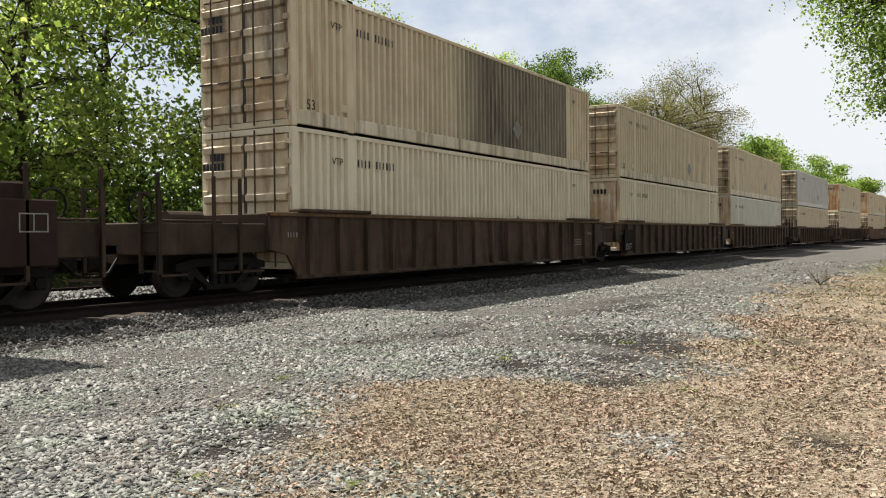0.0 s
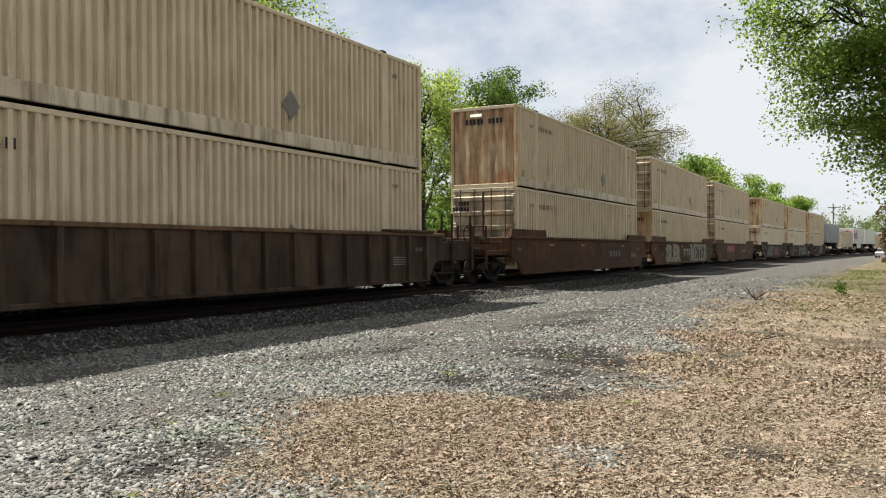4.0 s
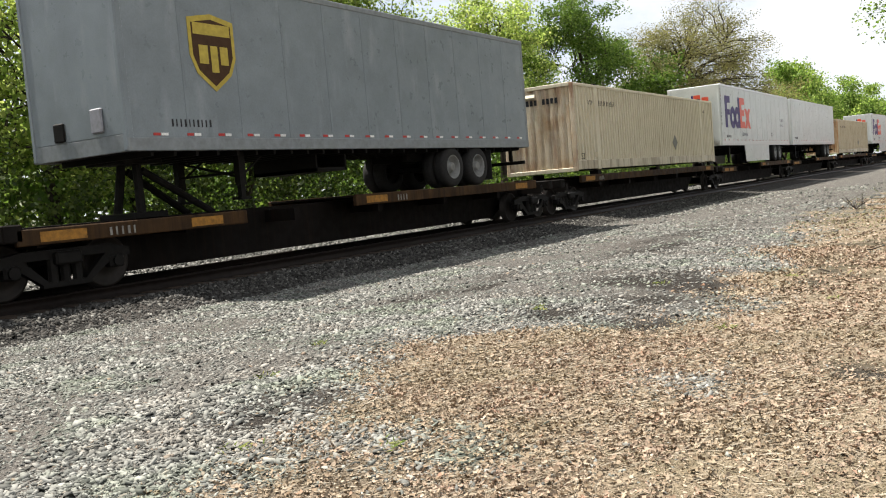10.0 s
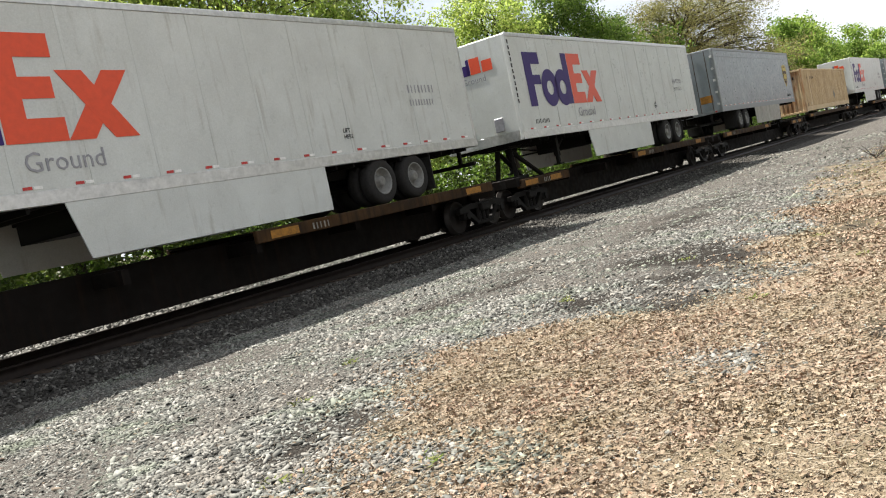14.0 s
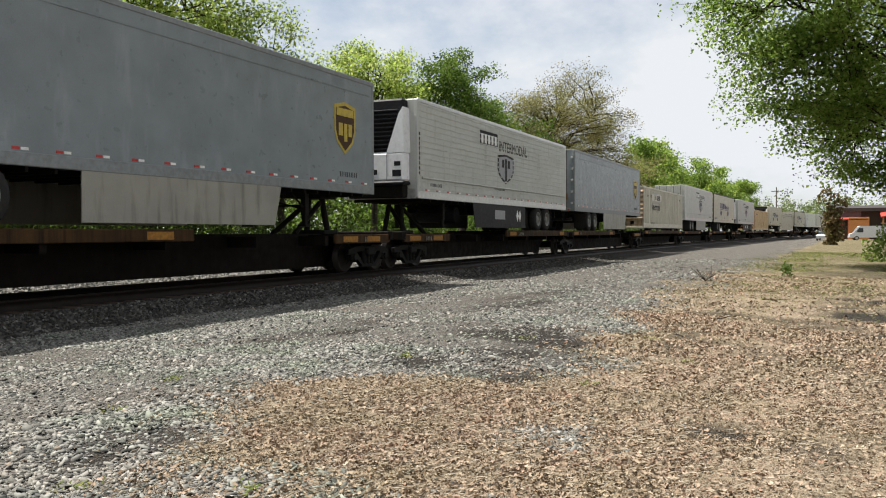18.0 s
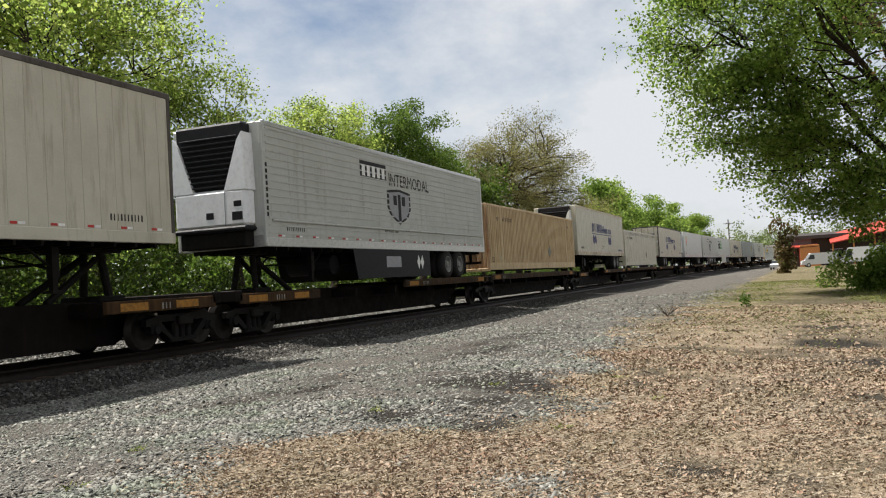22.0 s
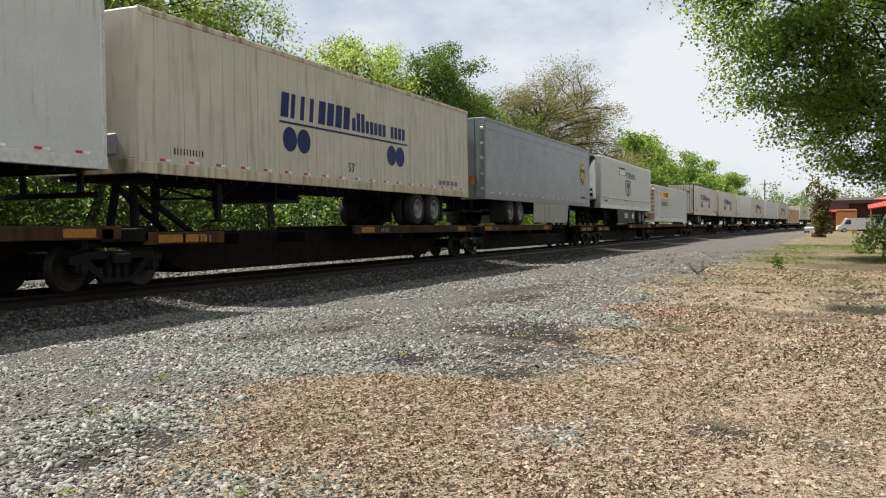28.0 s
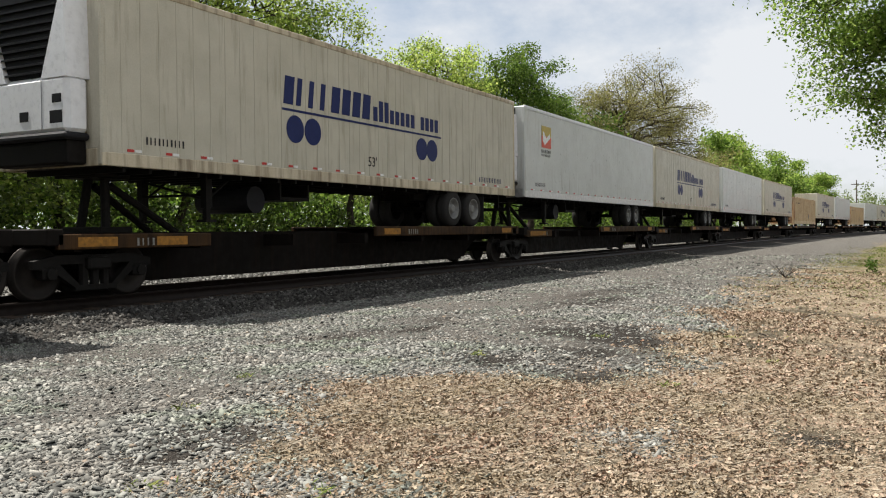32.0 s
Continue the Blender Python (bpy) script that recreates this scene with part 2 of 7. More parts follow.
def sooty_paint():
    """Tan paint under a long smear of soot with ragged ends."""
    p = Paint("soot-stained tan paint")
    co = p.coords()
    run = p.coords((5.0, 5.0, 0.45))
    sep = p.n.new("ShaderNodeSeparateXYZ")
    p.link(p.coords((0.1, 0.1, 0.1)), sep.inputs[0])
    add = p.n.new("ShaderNodeMath")
    add.operation = "MULTIPLY_ADD"
    add.inputs[1].default_value = 0.35
    p.link(p.noise(run, 0.8, 5, 0.6), add.inputs[0]).link(sep.outputs[0], add.inputs[2])
    mask = p.ramp(add.outputs[0], (0.0, 0.0), (0.02, 0.15), (0.18, 0.95), (0.66, 0.8))
    soot = p.ramp(p.noise(run, 1.6, 5, 0.65), (0.35, (0.055, 0.048, 0.038)), (0.62, (0.19, 0.165, 0.12)))
    clean = p.ramp(p.noise(co, 1.2, 5, 0.6), (0.32, (0.40, 0.34, 0.23)), (0.66, (0.51, 0.44, 0.31)))
    p.bump(p.noise(co, 42, 3), 0.12, 0.01)
    return p.done(p.mix(mask, clean, soot), 0.65)


SOOTY = sooty_paint()
RUSTEND = worn("rust-stained tan paint", (0.55, 0.43, 0.27), (0.36, 0.17, 0.065), (0.12, 0.04, 0.015), 0.62, drip=3.6)
DOORTAN = worn("grimy tan door paint", (0.57, 0.48, 0.34), (0.38, 0.26, 0.14), (0.03, 0.021, 0.016), 0.6, scale=1.1, drip=2.2)
BAR = plain("grimy door bar", (0.06, 0.048, 0.038), 0.6, 0.2)
DIRTYRAIL = worn("pale rail paint under grime", (0.56, 0.5, 0.37), (0.4, 0.34, 0.235), (0.12, 0.085, 0.05), 0.55, drip=5.0, scale=0.8)
DOORPALE = worn("pale door paint with rust bleeding through", (0.58, 0.50, 0.36), (0.44, 0.33, 0.2), (0.19, 0.085, 0.035), 0.42, drip=2.6)
WARM = worn("warm sun-faded tan paint", (0.555, 0.42, 0.245), (0.455, 0.33, 0.18), (0.2, 0.1, 0.045), 0.35)
RUSTPALE = worn("cream paint with rust streaks", (0.60, 0.53, 0.40), (0.44, 0.3, 0.17), (0.17, 0.065, 0.028), 0.52, drip=3.2)
WHITE = worn("white trailer panel", (0.53, 0.55, 0.53), (0.465, 0.48, 0.46), (0.30, 0.285, 0.25), 0.15, 0.35, drip=5)
GREYWHITE = worn("grimy white ribbed panel", (0.44, 0.45, 0.425), (0.375, 0.385, 0.355), (0.25, 0.24, 0.2), 0.25, 0.4, drip=4)
CREAM = worn("weathered cream trailer panel", (0.505, 0.48, 0.39), (0.425, 0.402, 0.32), (0.24, 0.21, 0.15), 0.3, 0.4, drip=5)
GREY = worn("dull grey trailer skin", (0.2, 0.228, 0.242), (0.158, 0.18, 0.192), (0.285, 0.31, 0.325), 0.2, 0.35, drip=2.2)
GREYRAIL = plain("dull grey trailer rail", (0.2, 0.215, 0.22), 0.5, 0.2)
DARKFRAME = worn("dark grimy trailer frame", (0.11, 0.1, 0.09), (0.06, 0.053, 0.046), (0.04, 0.03, 0.024), 0.4, 0.55)
SKIRT = worn("dull tan-grey skirt panel", (0.29, 0.28, 0.24), (0.24, 0.23, 0.2), (0.12, 0.11, 0.09), 0.3, 0.5, drip=4)
ALU = plain("weathered aluminium", (0.52, 0.52, 0.51), 0.38, 0.7)
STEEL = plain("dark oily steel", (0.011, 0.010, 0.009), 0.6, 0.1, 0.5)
WHEELSTEEL = plain("rolled wheel steel", (0.03, 0.026, 0.023), 0.5, 0.5, 0.3)
RAIL = plain("rusty rail steel", (0.016, 0.012, 0.01), 0.5, 0.2, 0.4)
RUBBER = plain("dusty black rubber", (0.028, 0.027, 0.026), 0.8, 0, 0.3, 20)
RIM = plain("dusty pale wheel rim", (0.17, 0.17, 0.16), 0.45, 0.1, 0.3, 12)
WELLTAN = worn("tan-brown well car paint", (0.085, 0.056, 0.036), (0.04, 0.027, 0.019), (0.016, 0.012, 0.01), 0.55, 0.65, scale=0.8, drip=4.0)
WELLRED = worn("red-brown well car paint", (0.092, 0.044, 0.021), (0.036, 0.02, 0.013), (0.02, 0.014, 0.011), 0.45, 0.65, scale=0.7)
WELLDARK = worn("dark maroon well car paint", (0.031, 0.018, 0.014), (0.019, 0.012, 0.01), (0.013, 0.01, 0.009), 0.4, 0.65)
WELLEND = worn("grimy dark brown steel", (0.055, 0.037, 0.026), (0.022, 0.016, 0.012), (0.03, 0.018, 0.01), 0.4, 0.7)
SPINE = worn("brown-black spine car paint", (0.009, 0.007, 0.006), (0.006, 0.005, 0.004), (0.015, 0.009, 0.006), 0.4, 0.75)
DECK = worn("worn orange-brown deck paint", (0.07, 0.037, 0.015), (0.027, 0.017, 0.01), (0.016, 0.011, 0.008), 0.6, 0.7)
YELLOW = plain("worn yellow marking paint", (0.27, 0.125, 0.02), 0.7, 0.0, 0.5, 14)
BLACKMARK = plain("black stencil paint", (0.03, 0.03, 0.032), 0.6)
WHITEMARK = plain("chalky white stencil paint", (0.2, 0.19, 0.165), 0.7, 0.0, 0.5, 16)
REDMARK = plain("red reflective tape", (0.42, 0.035, 0.03), 0.35)
SILVERMARK = plain("white reflective tape", (0.72, 0.72, 0.7), 0.35)
PLACARD = plain("weathered grey placard", (0.15, 0.145, 0.12), 0.6)
PURPLE = plain("deep violet vinyl", (0.045, 0.028, 0.13), 0.4, vary=0.1)
ORANGERED = plain("orange-red vinyl", (0.62, 0.075, 0.03), 0.4, vary=0.1)
GREYINK = plain("grey vinyl", (0.25, 0.25, 0.27), 0.4)
NAVY = plain("navy blue vinyl", (0.022, 0.03, 0.1), 0.4, vary=0.15)
GREENINK = plain("dark green vinyl", (0.015, 0.12, 0.06), 0.4)
GOLD = plain("mustard vinyl", (0.42, 0.32, 0.05), 0.45)
BROWNINK = plain("dark brown vinyl", (0.06, 0.033, 0.018), 0.45)
BRIGHTYELLOW = plain("bright yellow vinyl", (0.72, 0.48, 0.03), 0.45)
LIMEINK = plain("green vinyl", (0.06, 0.3, 0.08), 0.4)
GRILLE = plain("black plastic grille", (0.018, 0.018, 0.02), 0.5)
UNITWHITE = plain("white moulded panel", (0.72, 0.73, 0.74), 0.3, vary=0.08)
PALEGRAF = plain("pale spray paint", (0.2, 0.178, 0.115), 0.7, 0.0, 0.4, 2.5)
MINTGRAF = plain("mint spray paint", (0.12, 0.165, 0.145), 0.7, 0.0, 0.4, 3.0)
PINKGRAF = plain("pink spray paint", (0.34, 0.10, 0.11), 0.7)
SALMONGRAF = plain("salmon spray paint", (0.13, 0.06, 0.052), 0.7, 0.0, 0.5, 3.0)
GREYGRAF = plain("grey-green spray paint", (0.105, 0.11, 0.095), 0.7, 0.0, 0.5, 3.0)
CODEPAINT = plain("faded yellow stencil paint", (0.17, 0.14, 0.07), 0.7, 0.0, 0.4, 16)
TEALGRAF = plain("deep teal spray paint", (0.016, 0.045, 0.06), 0.7)
DARKGRAF = plain("black spray paint", (0.02, 0.02, 0.022), 0.7)

# ---- ground ----
TRACK_Y, BEND_X, BEND_R, RAIL_TOP = 12.81, 54.6, 1500.0, 0.32
LITTER_X = (-40, -5, 2.0, 2.6, 3.1, 3.6, 4.1, 4.9, 5.7, 6.2, 6.6, 7.0, 7.7, 8.8, 11, 13.7, 16, 20.8, 33, 130, 400)
LITTER_Y = (2.0, 2.4, 3.2, 3.05, 3.3, 3.65, 3.85, 4.25, 4.4, 4.3, 3.3, 2.6, 2.35, 2.45, 2.95, 2.75, 3.1, 3.4, 2.8, 1.0, -4.0)
# Loam patches; some, as at x 11 and 16.5, are painted tree shadows.
SOIL_AND_SHADOW = ((9.45, 5.75, 0.6, 0.22, 0.95), (9.2, 3.5, 2.3, 0.95, 0.85), (7.2, 2.75, 0.6, 0.4, 0.8), (3.75, 3.9, 0.55, 0.35, 0.8), (9.5, 6.3, 2.5, 0.5, 0.45), (16, 5.2, 5.0, 0.9, 0.5), (5.75, 0.75, 0.55, 0.3, 0.55), (5.4, 0.2, 0.7, 0.25, 0.45), (11, 1.8, 2.0, 0.25, 0.5), (16.5, -0.6, 6.0, 0.9, 0.6), (9.0, -0.6, 1.6, 0.3, 0.5))


def along(s, off=0.0):
    """Place and heading (radians) on the railway, s metres along it, off metres to its far side."""
    if s < BEND_X:
        return s, TRACK_Y + off, 0.0
    a = (s - BEND_X) / BEND_R
    return BEND_X + (BEND_R + off) * math.sin(a), TRACK_Y + off - (BEND_R + off) * (1 - math.cos(a)), -a


def litter(x, y):
    """Over 0 where dead leaves lie, under 0 on the gravel; metres to the edge."""
    return np.interp(x, LITTER_X, LITTER_Y) - y


def drift(x, y, seed, low=0.8, high=9.0, waves_n=26):
    """Smooth, uneven patches between about -1 and 1."""
    rng = np.random.default_rng(seed)
    out = 0.0 * x
    f = np.geomspace(low, high, waves_n)
    for k in f:
        a, p = rng.uniform(0, 2 * np.pi), rng.uniform(0, 2 * np.pi)
        out = out + (low / k) ** 0.55 * np.sin(k * (x * np.cos(a) + y * np.sin(a)) + p)
    return out / 2.2


def leafy(x, y):
    """Share of the ground that dead leaves cover, ragged at its edge."""
    away = np.clip(x / 14, 0.6, 1.6)
    return np.clip(0.5 + (litter(x, y) + 0.3 * away * drift(x, y, 3, 1.5, 14.0)) * 0.75 / away, 0, 1)


# How far the ground is darkened, by loam patches and painted tree shadows.
def soil_and_shadow(x, y):
    k = 0.0 * x
    for sx, sy, rx, ry, a in SOIL_AND_SHADOW:
        k = np.maximum(k, a * np.exp(-(((x - sx) / rx) ** 2 + ((y - sy) / ry) ** 2) ** 2))
    return np.clip(k * (1 + 0.5 * drift(x, y, 4, 2.0, 12.0)), 0, 1)


def stone_patch(x, y):
    """Chips that show through the litter."""
    k = 0.0 * x
    for sx, sy, rx, ry, a in ((5.27, 1.72, 0.3, 0.3, 1.0), (3.4, 2.75, 0.35, 0.7, 0.8), (4.6, -0.2, 0.3, 0.35, 0.5), (14.7, 4.0, 2.0, 0.8, 0.9)):
        k = np.maximum(k, a * np.exp(-((x - sx) / rx) ** 2 - ((y - sy) / ry) ** 2))
    return np.clip(k * (1 + 0.5 * drift(x, y, 9, 3.0, 14.0)), 0, 1)


def ground_z(x, y):
    """Height of the ground: a low crown along the gravel lane, a shallow dip beside the ballast."""
    z = np.interp(y, (-60, -6, 0, 4.6, 7.6, 9.6, 12, 40), (-0.3, -0.06, 0.0, 0.13, 0.02, 0.0, 0.02, 0.1))
    return z * np.clip(1.2 - np.abs(x) / 120, 0, 1) + 0.012 * np.sin(x * 2.1 + y) * np.sin(y * 2.7 - x * 0.6)


def ground_paint():
    p = Paint("gravel, dead leaves and thin grass")
    co = p.coords(world=True)
    at = p.n.new("ShaderNodeAttribute")
    at.attribute_name = "cover"
    sep = p.n.new("ShaderNodeSeparateColor")
    p.link(at.outputs["Color"], sep.inputs[0])
    add = p.n.new("ShaderNodeMath")
    add.operation = "MULTIPLY_ADD"
    add.inputs[1].default_value = 0.5
    p.link(p.noise(co, 7, 5, 0.7), add.inputs[0]).link(sep.outputs[0], add.inputs[2])
    is_litter = p.ramp(add.outputs[0], (0.46, 0.0), (0.64, 1.0))
    def grains(scale, stretch=(1.0, 1.0, 1.0)):
        v = p.n.new("ShaderNodeTexVoronoi")
        v.inputs["Scale"].default_value = scale
        p.link(p.coords(stretch, world=True), v.inputs["Vector"])
        one = p.n.new("ShaderNodeSeparateColor")
        p.link(v.outputs["Color"], one.inputs[0])
        return one.outputs[0], v.outputs["Distance"]
    fine, fine_d = grains(95)
    mid, mid_d = grains(42, (1.0, 1.5, 1.0))
    patch = p.noise(co, 0.55, 6, 0.65)
    stone = p.ramp(p.mix(0.45, fine, mid), (0.1, (0.0322, 0.0297, 0.0264)), (0.45, (0.0869, 0.0811, 0.0728)), (0.7, (0.136, 0.128, 0.115)), (0.92, (0.213, 0.205, 0.184)))
    stone = p.mix(p.ramp(patch, (0.40, 0.0), (0.64, 0.75)), stone, p.ramp(fine, (0.1, (0.0483, 0.0425, 0.038)), (0.8, (0.116, 0.105, 0.0933))))
    leaf = p.ramp(p.mix(0.6, fine, mid), (0.1, (0.132, 0.0994, 0.0693)), (0.45, (0.223, 0.174, 0.123)), (0.85, (0.313, 0.256, 0.189)))
    leaf = p.mix(p.ramp(p.noise(co, 0.9, 5, 0.65), (0.43, 0.0), (0.62, 0.85)), leaf, (0.0994, 0.0843, 0.0511))
    green = p.ramp(p.noise(co, 9, 4, 0.7), (0.3, (0.0572, 0.056, 0.0241)), (0.7, (0.142, 0.121, 0.0662)))
    gmask = p.n.new("ShaderNodeMath")
    gmask.operation = "MULTIPLY"
    p.link(sep.outputs[1], gmask.inputs[0]).link(p.ramp(p.noise(co, 1.4, 5, 0.7), (0.35, 0.15), (0.6, 1.0)), gmask.inputs[1])
    col = p.mix(is_litter, stone, leaf)
    col = p.mix(gmask.outputs[0], col, green)
    # Dark tone for bare soil and for tree shade painted on the ground.
    soil_shade = p.ramp(p.mix(0.4, fine, mid), (0.1, (0.0116, 0.01, 0.00845)), (0.5, (0.0275, 0.0238, 0.0206)), (0.9, (0.0634, 0.0581, 0.0507)))
    col = p.mix(sep.outputs[2], col, soil_shade)
    p.bump(p.mix(0.5, fine_d, mid_d), 0.8, 0.03)
    return p.done(col, 0.95, 0.0, 0.05)


def build_ground():
    xs = np.concatenate([-np.geomspace(3000, 8, 30), np.arange(-6, 0.9, 0.3), np.arange(1.0, 17.9, 0.11), np.arange(18, 40, 0.3), np.geomspace(40.4, 3600, 70)])
    ys = np.concatenate([-np.geomspace(2500, 12.5, 30), np.arange(-12, -4.1, 0.3), np.arange(-4, 9.4, 0.11), np.arange(9.5, 15.2, 0.3), np.geomspace(15.8, 2500, 34)])
    gx, gy = np.meshgrid(xs, ys, indexing="ij")
    gz = ground_z(gx, gy)
    v = np.stack([gx, gy, gz], -1).reshape(-1, 3)
    n, m = len(xs), len(ys)
    i, j = np.meshgrid(np.arange(n - 1), np.arange(m - 1), indexing="ij")
    a = (i * m + j).ravel()
    me = fast_mesh("ground", v, np.stack([a, a + m, a + m + 1, a + 1], -1), ground_paint(), True)
    x, y = v[:, 0], v[:, 1]
    cover = leafy(x, y)
    stony = stone_patch(x, y)
    cover = np.clip(cover - 0.7 * stony, 0, 1)
    grass = np.clip((x - 17) / 16, 0, 1) * np.clip((litter(x, y) + 0.4) * 0.8, 0, 1)
    grass = np.maximum(grass, np.clip((y - 26) / 6, 0, 0.8))
    # Strip beyond the rails: dark soil with the trees' shade painted in.
    soil_shade = np.clip((y - 15.8) / 1.2, 0, 1) * np.clip((34 - y) / 6, 0, 1)
    near = (np.abs(x - 14) < 26) & (np.abs(y - 2) < 12)
    soil_shade = np.maximum(soil_shade, soil_and_shadow(x, y) * near)
    soil_shade = np.maximum(soil_shade, 0.5 * np.clip(drift(x, y, 8, 0.7, 8.0) * 1.2 - 0.4, 0, 1) * (cover > 0.8) * near)
    grass = np.maximum(grass, np.clip((np.abs(x) - 60) / 60, 0, 0.9) * (litter(x, y) > 0))
    col = me.color_attributes.new("cover", "FLOAT_COLOR", "POINT")
    col.data.foreach_set("color", np.stack([cover * 0.5, grass, soil_shade, 0 * x + 1], -1).astype(np.float32).ravel())
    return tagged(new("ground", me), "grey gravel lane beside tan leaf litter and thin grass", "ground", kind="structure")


build_ground()

# ballast bed, with its shoulders; the train's shade is painted into its dark grey
BALLAST = Paint("slate ballast with shade in its grey")
_co = BALLAST.coords(world=True)
_vo = BALLAST.n.new("ShaderNodeTexVoronoi")
_vo.inputs["Scale"].default_value = 17
BALLAST.link(_co, _vo.inputs["Vector"])
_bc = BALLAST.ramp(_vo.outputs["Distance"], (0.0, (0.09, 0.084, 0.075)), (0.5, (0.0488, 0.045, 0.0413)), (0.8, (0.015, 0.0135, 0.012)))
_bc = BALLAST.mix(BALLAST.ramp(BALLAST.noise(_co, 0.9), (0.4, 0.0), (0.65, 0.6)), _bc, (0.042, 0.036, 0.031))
BALLAST.bump(_vo.outputs["Distance"], 0.9, 0.05)
BALLAST = BALLAST.done(_bc, 0.9, 0.0, 0.05)


def swept(profile, s0, s1, step, material, name, smooth=False):
    """A profile of (offset, height) drawn along the railway."""
    ss = np.concatenate([np.arange(s0, 60, step * 4 if step < 4 else step), np.arange(60, s1, 6.0)])
    v = []
    for s in ss:
        for off, z in profile:
            x, y, _ = along(float(s), off)
            v.append((x, y, z))
    k = len(profile)
    f = [(i * k + j, (i + 1) * k + j, (i + 1) * k + j + 1, i * k + j + 1) for i in range(len(ss) - 1) for j in range(k - 1)]
    return fast_mesh(name, v, f, material, smooth)


BED = [(-3.3, -0.05), (-2.75, 0.02), (-2.2, 0.09), (-1.5, 0.135), (-0.75, 0.13), (0, 0.135), (0.75, 0.13), (0.95, 0.22), (1.25, 0.345), (1.9, 0.37), (2.7, 0.24), (3.3, 0.13), (4.5, 0.12), (6.4, 0.08), (7.6, -0.05)]
tagged(new("ballast", swept(BED, -60, 620, 0.5, BALLAST, "ballast", True)), "stone ballast bed under the rails, the train's shade painted into its grey", "ballast", kind="structure")

SLEEPERWOOD = worn("creosoted timber", (0.075, 0.055, 0.04), (0.04, 0.03, 0.024), (0.02, 0.017, 0.014), 0.5, 0.85)
track = thing("railway_track", "steel rails on dark timber sleepers in ballast", "railway track", pose(0, 0, 0))
RAILFORM = [(-0.075, 0.142), (-0.075, 0.157), (-0.012, 0.177), (-0.012, 0.272), (-0.036, 0.284), (-0.037, 0.312), (-0.028, 0.32), (0.028, 0.32), (0.037, 0.312), (0.036, 0.284), (0.012, 0.272), (0.012, 0.177), (0.075, 0.157), (0.075, 0.142)]
for _off in (-0.755, 0.755):
    part("rail", swept([(_off + a, z) for a, z in RAILFORM], -60, 620, 0.5, RAIL, "rail", False), RAIL, track, "worn steel rail")
_sl = Shape().box(-0.115, 0.115, -1.3, 1.3, 0.0, 0.145, 0.012).mesh("sleeper", SLEEPERWOOD)
for _i in range(130):
    _x, _y, _a = along(-4 + _i * 0.5)
    _o = part("sleeper", _sl, SLEEPERWOOD, track)
    _o.matrix_basis = pose(_x, _y, 0, 0, 0, math.degrees(_a) + random.uniform(-0.6, 0.6))
siding = thing("railway_track", "second pair of rails beyond the train", "railway track", pose(0, 0, 0))
for _off in (3.65, 5.15):
    part("rail", swept([(_off + a, z - 0.06) for a, z in RAILFORM], -60, 620, 0.5, RAIL, "rail", False), RAIL, siding, "worn steel rail")


# ---- loose stones, dead leaves and straw on the ground ----
def scatter(rng, n, x0, x1, y0, y1, keep):
    """Places, thinner aside of the lane, for which keep(x, y) is over a random number."""
    x, y = rng.uniform(x0, x1, n), rng.uniform(y0, y1, n)
    aside = np.clip(np.maximum(-0.23 * x - 0.4 - y, y - 2.3 * x - 2.2) * 1.5, 0, 0.75)
    ok = keep(x, y) * (1 - aside) > rng.uniform(0, 1, n)
    return x[ok], y[ok]


def chips(rng, x, y, size, flat, lean=0.2):
    """Thin, sharp-cornered flakes of stone, tilted this way and that."""
    n = len(x)
    s = size * np.clip(rng.lognormal(-0.1, 0.4, n), 0.35, 1.9)
    ang = np.linspace(0, 2 * np.pi, 6)[:-1][None] + rng.uniform(-0.5, 0.5, (n, 5))
    r = rng.uniform(0.6, 1.2, (n, 5))
    px, py = np.cos(ang) * r * s[:, None], np.sin(ang) * r * (s * rng.uniform(0.4, 0.95, n))[:, None]
    turn = rng.uniform(0, 2 * np.pi, n)[:, None]
    qx, qy = px * np.cos(turn) - py * np.sin(turn), px * np.sin(turn) + py * np.cos(turn)
    h = s * flat * rng.uniform(0.5, 1.6, n)
    tx, ty = rng.normal(0, lean, n)[:, None], rng.normal(0, lean, n)[:, None]
    z0 = ground_z(x, y)[:, None] + (np.abs(tx) + np.abs(ty)) * s[:, None] * 0.4
    top = np.stack([x[:, None] + qx * 0.94, y[:, None] + qy * 0.94, z0 + h[:, None] + qx * tx + qy * ty], -1)
    low = np.stack([x[:, None] + qx, y[:, None] + qy, z0 - h[:, None] * 0.4 + qx * tx + qy * ty], -1)
    v = np.concatenate([top, low], 1).reshape(-1, 3)
    t = [(0, 1, 2), (0, 2, 3), (0, 3, 4)] + [q for i in range(5) for q in ((i, i + 5, (i + 1) % 5 + 5), (i, (i + 1) % 5 + 5, (i + 1) % 5))]
    f = (np.arange(n) * 10)[:, None, None] + np.array(t)[None]
    return v, f.reshape(-1, 3)


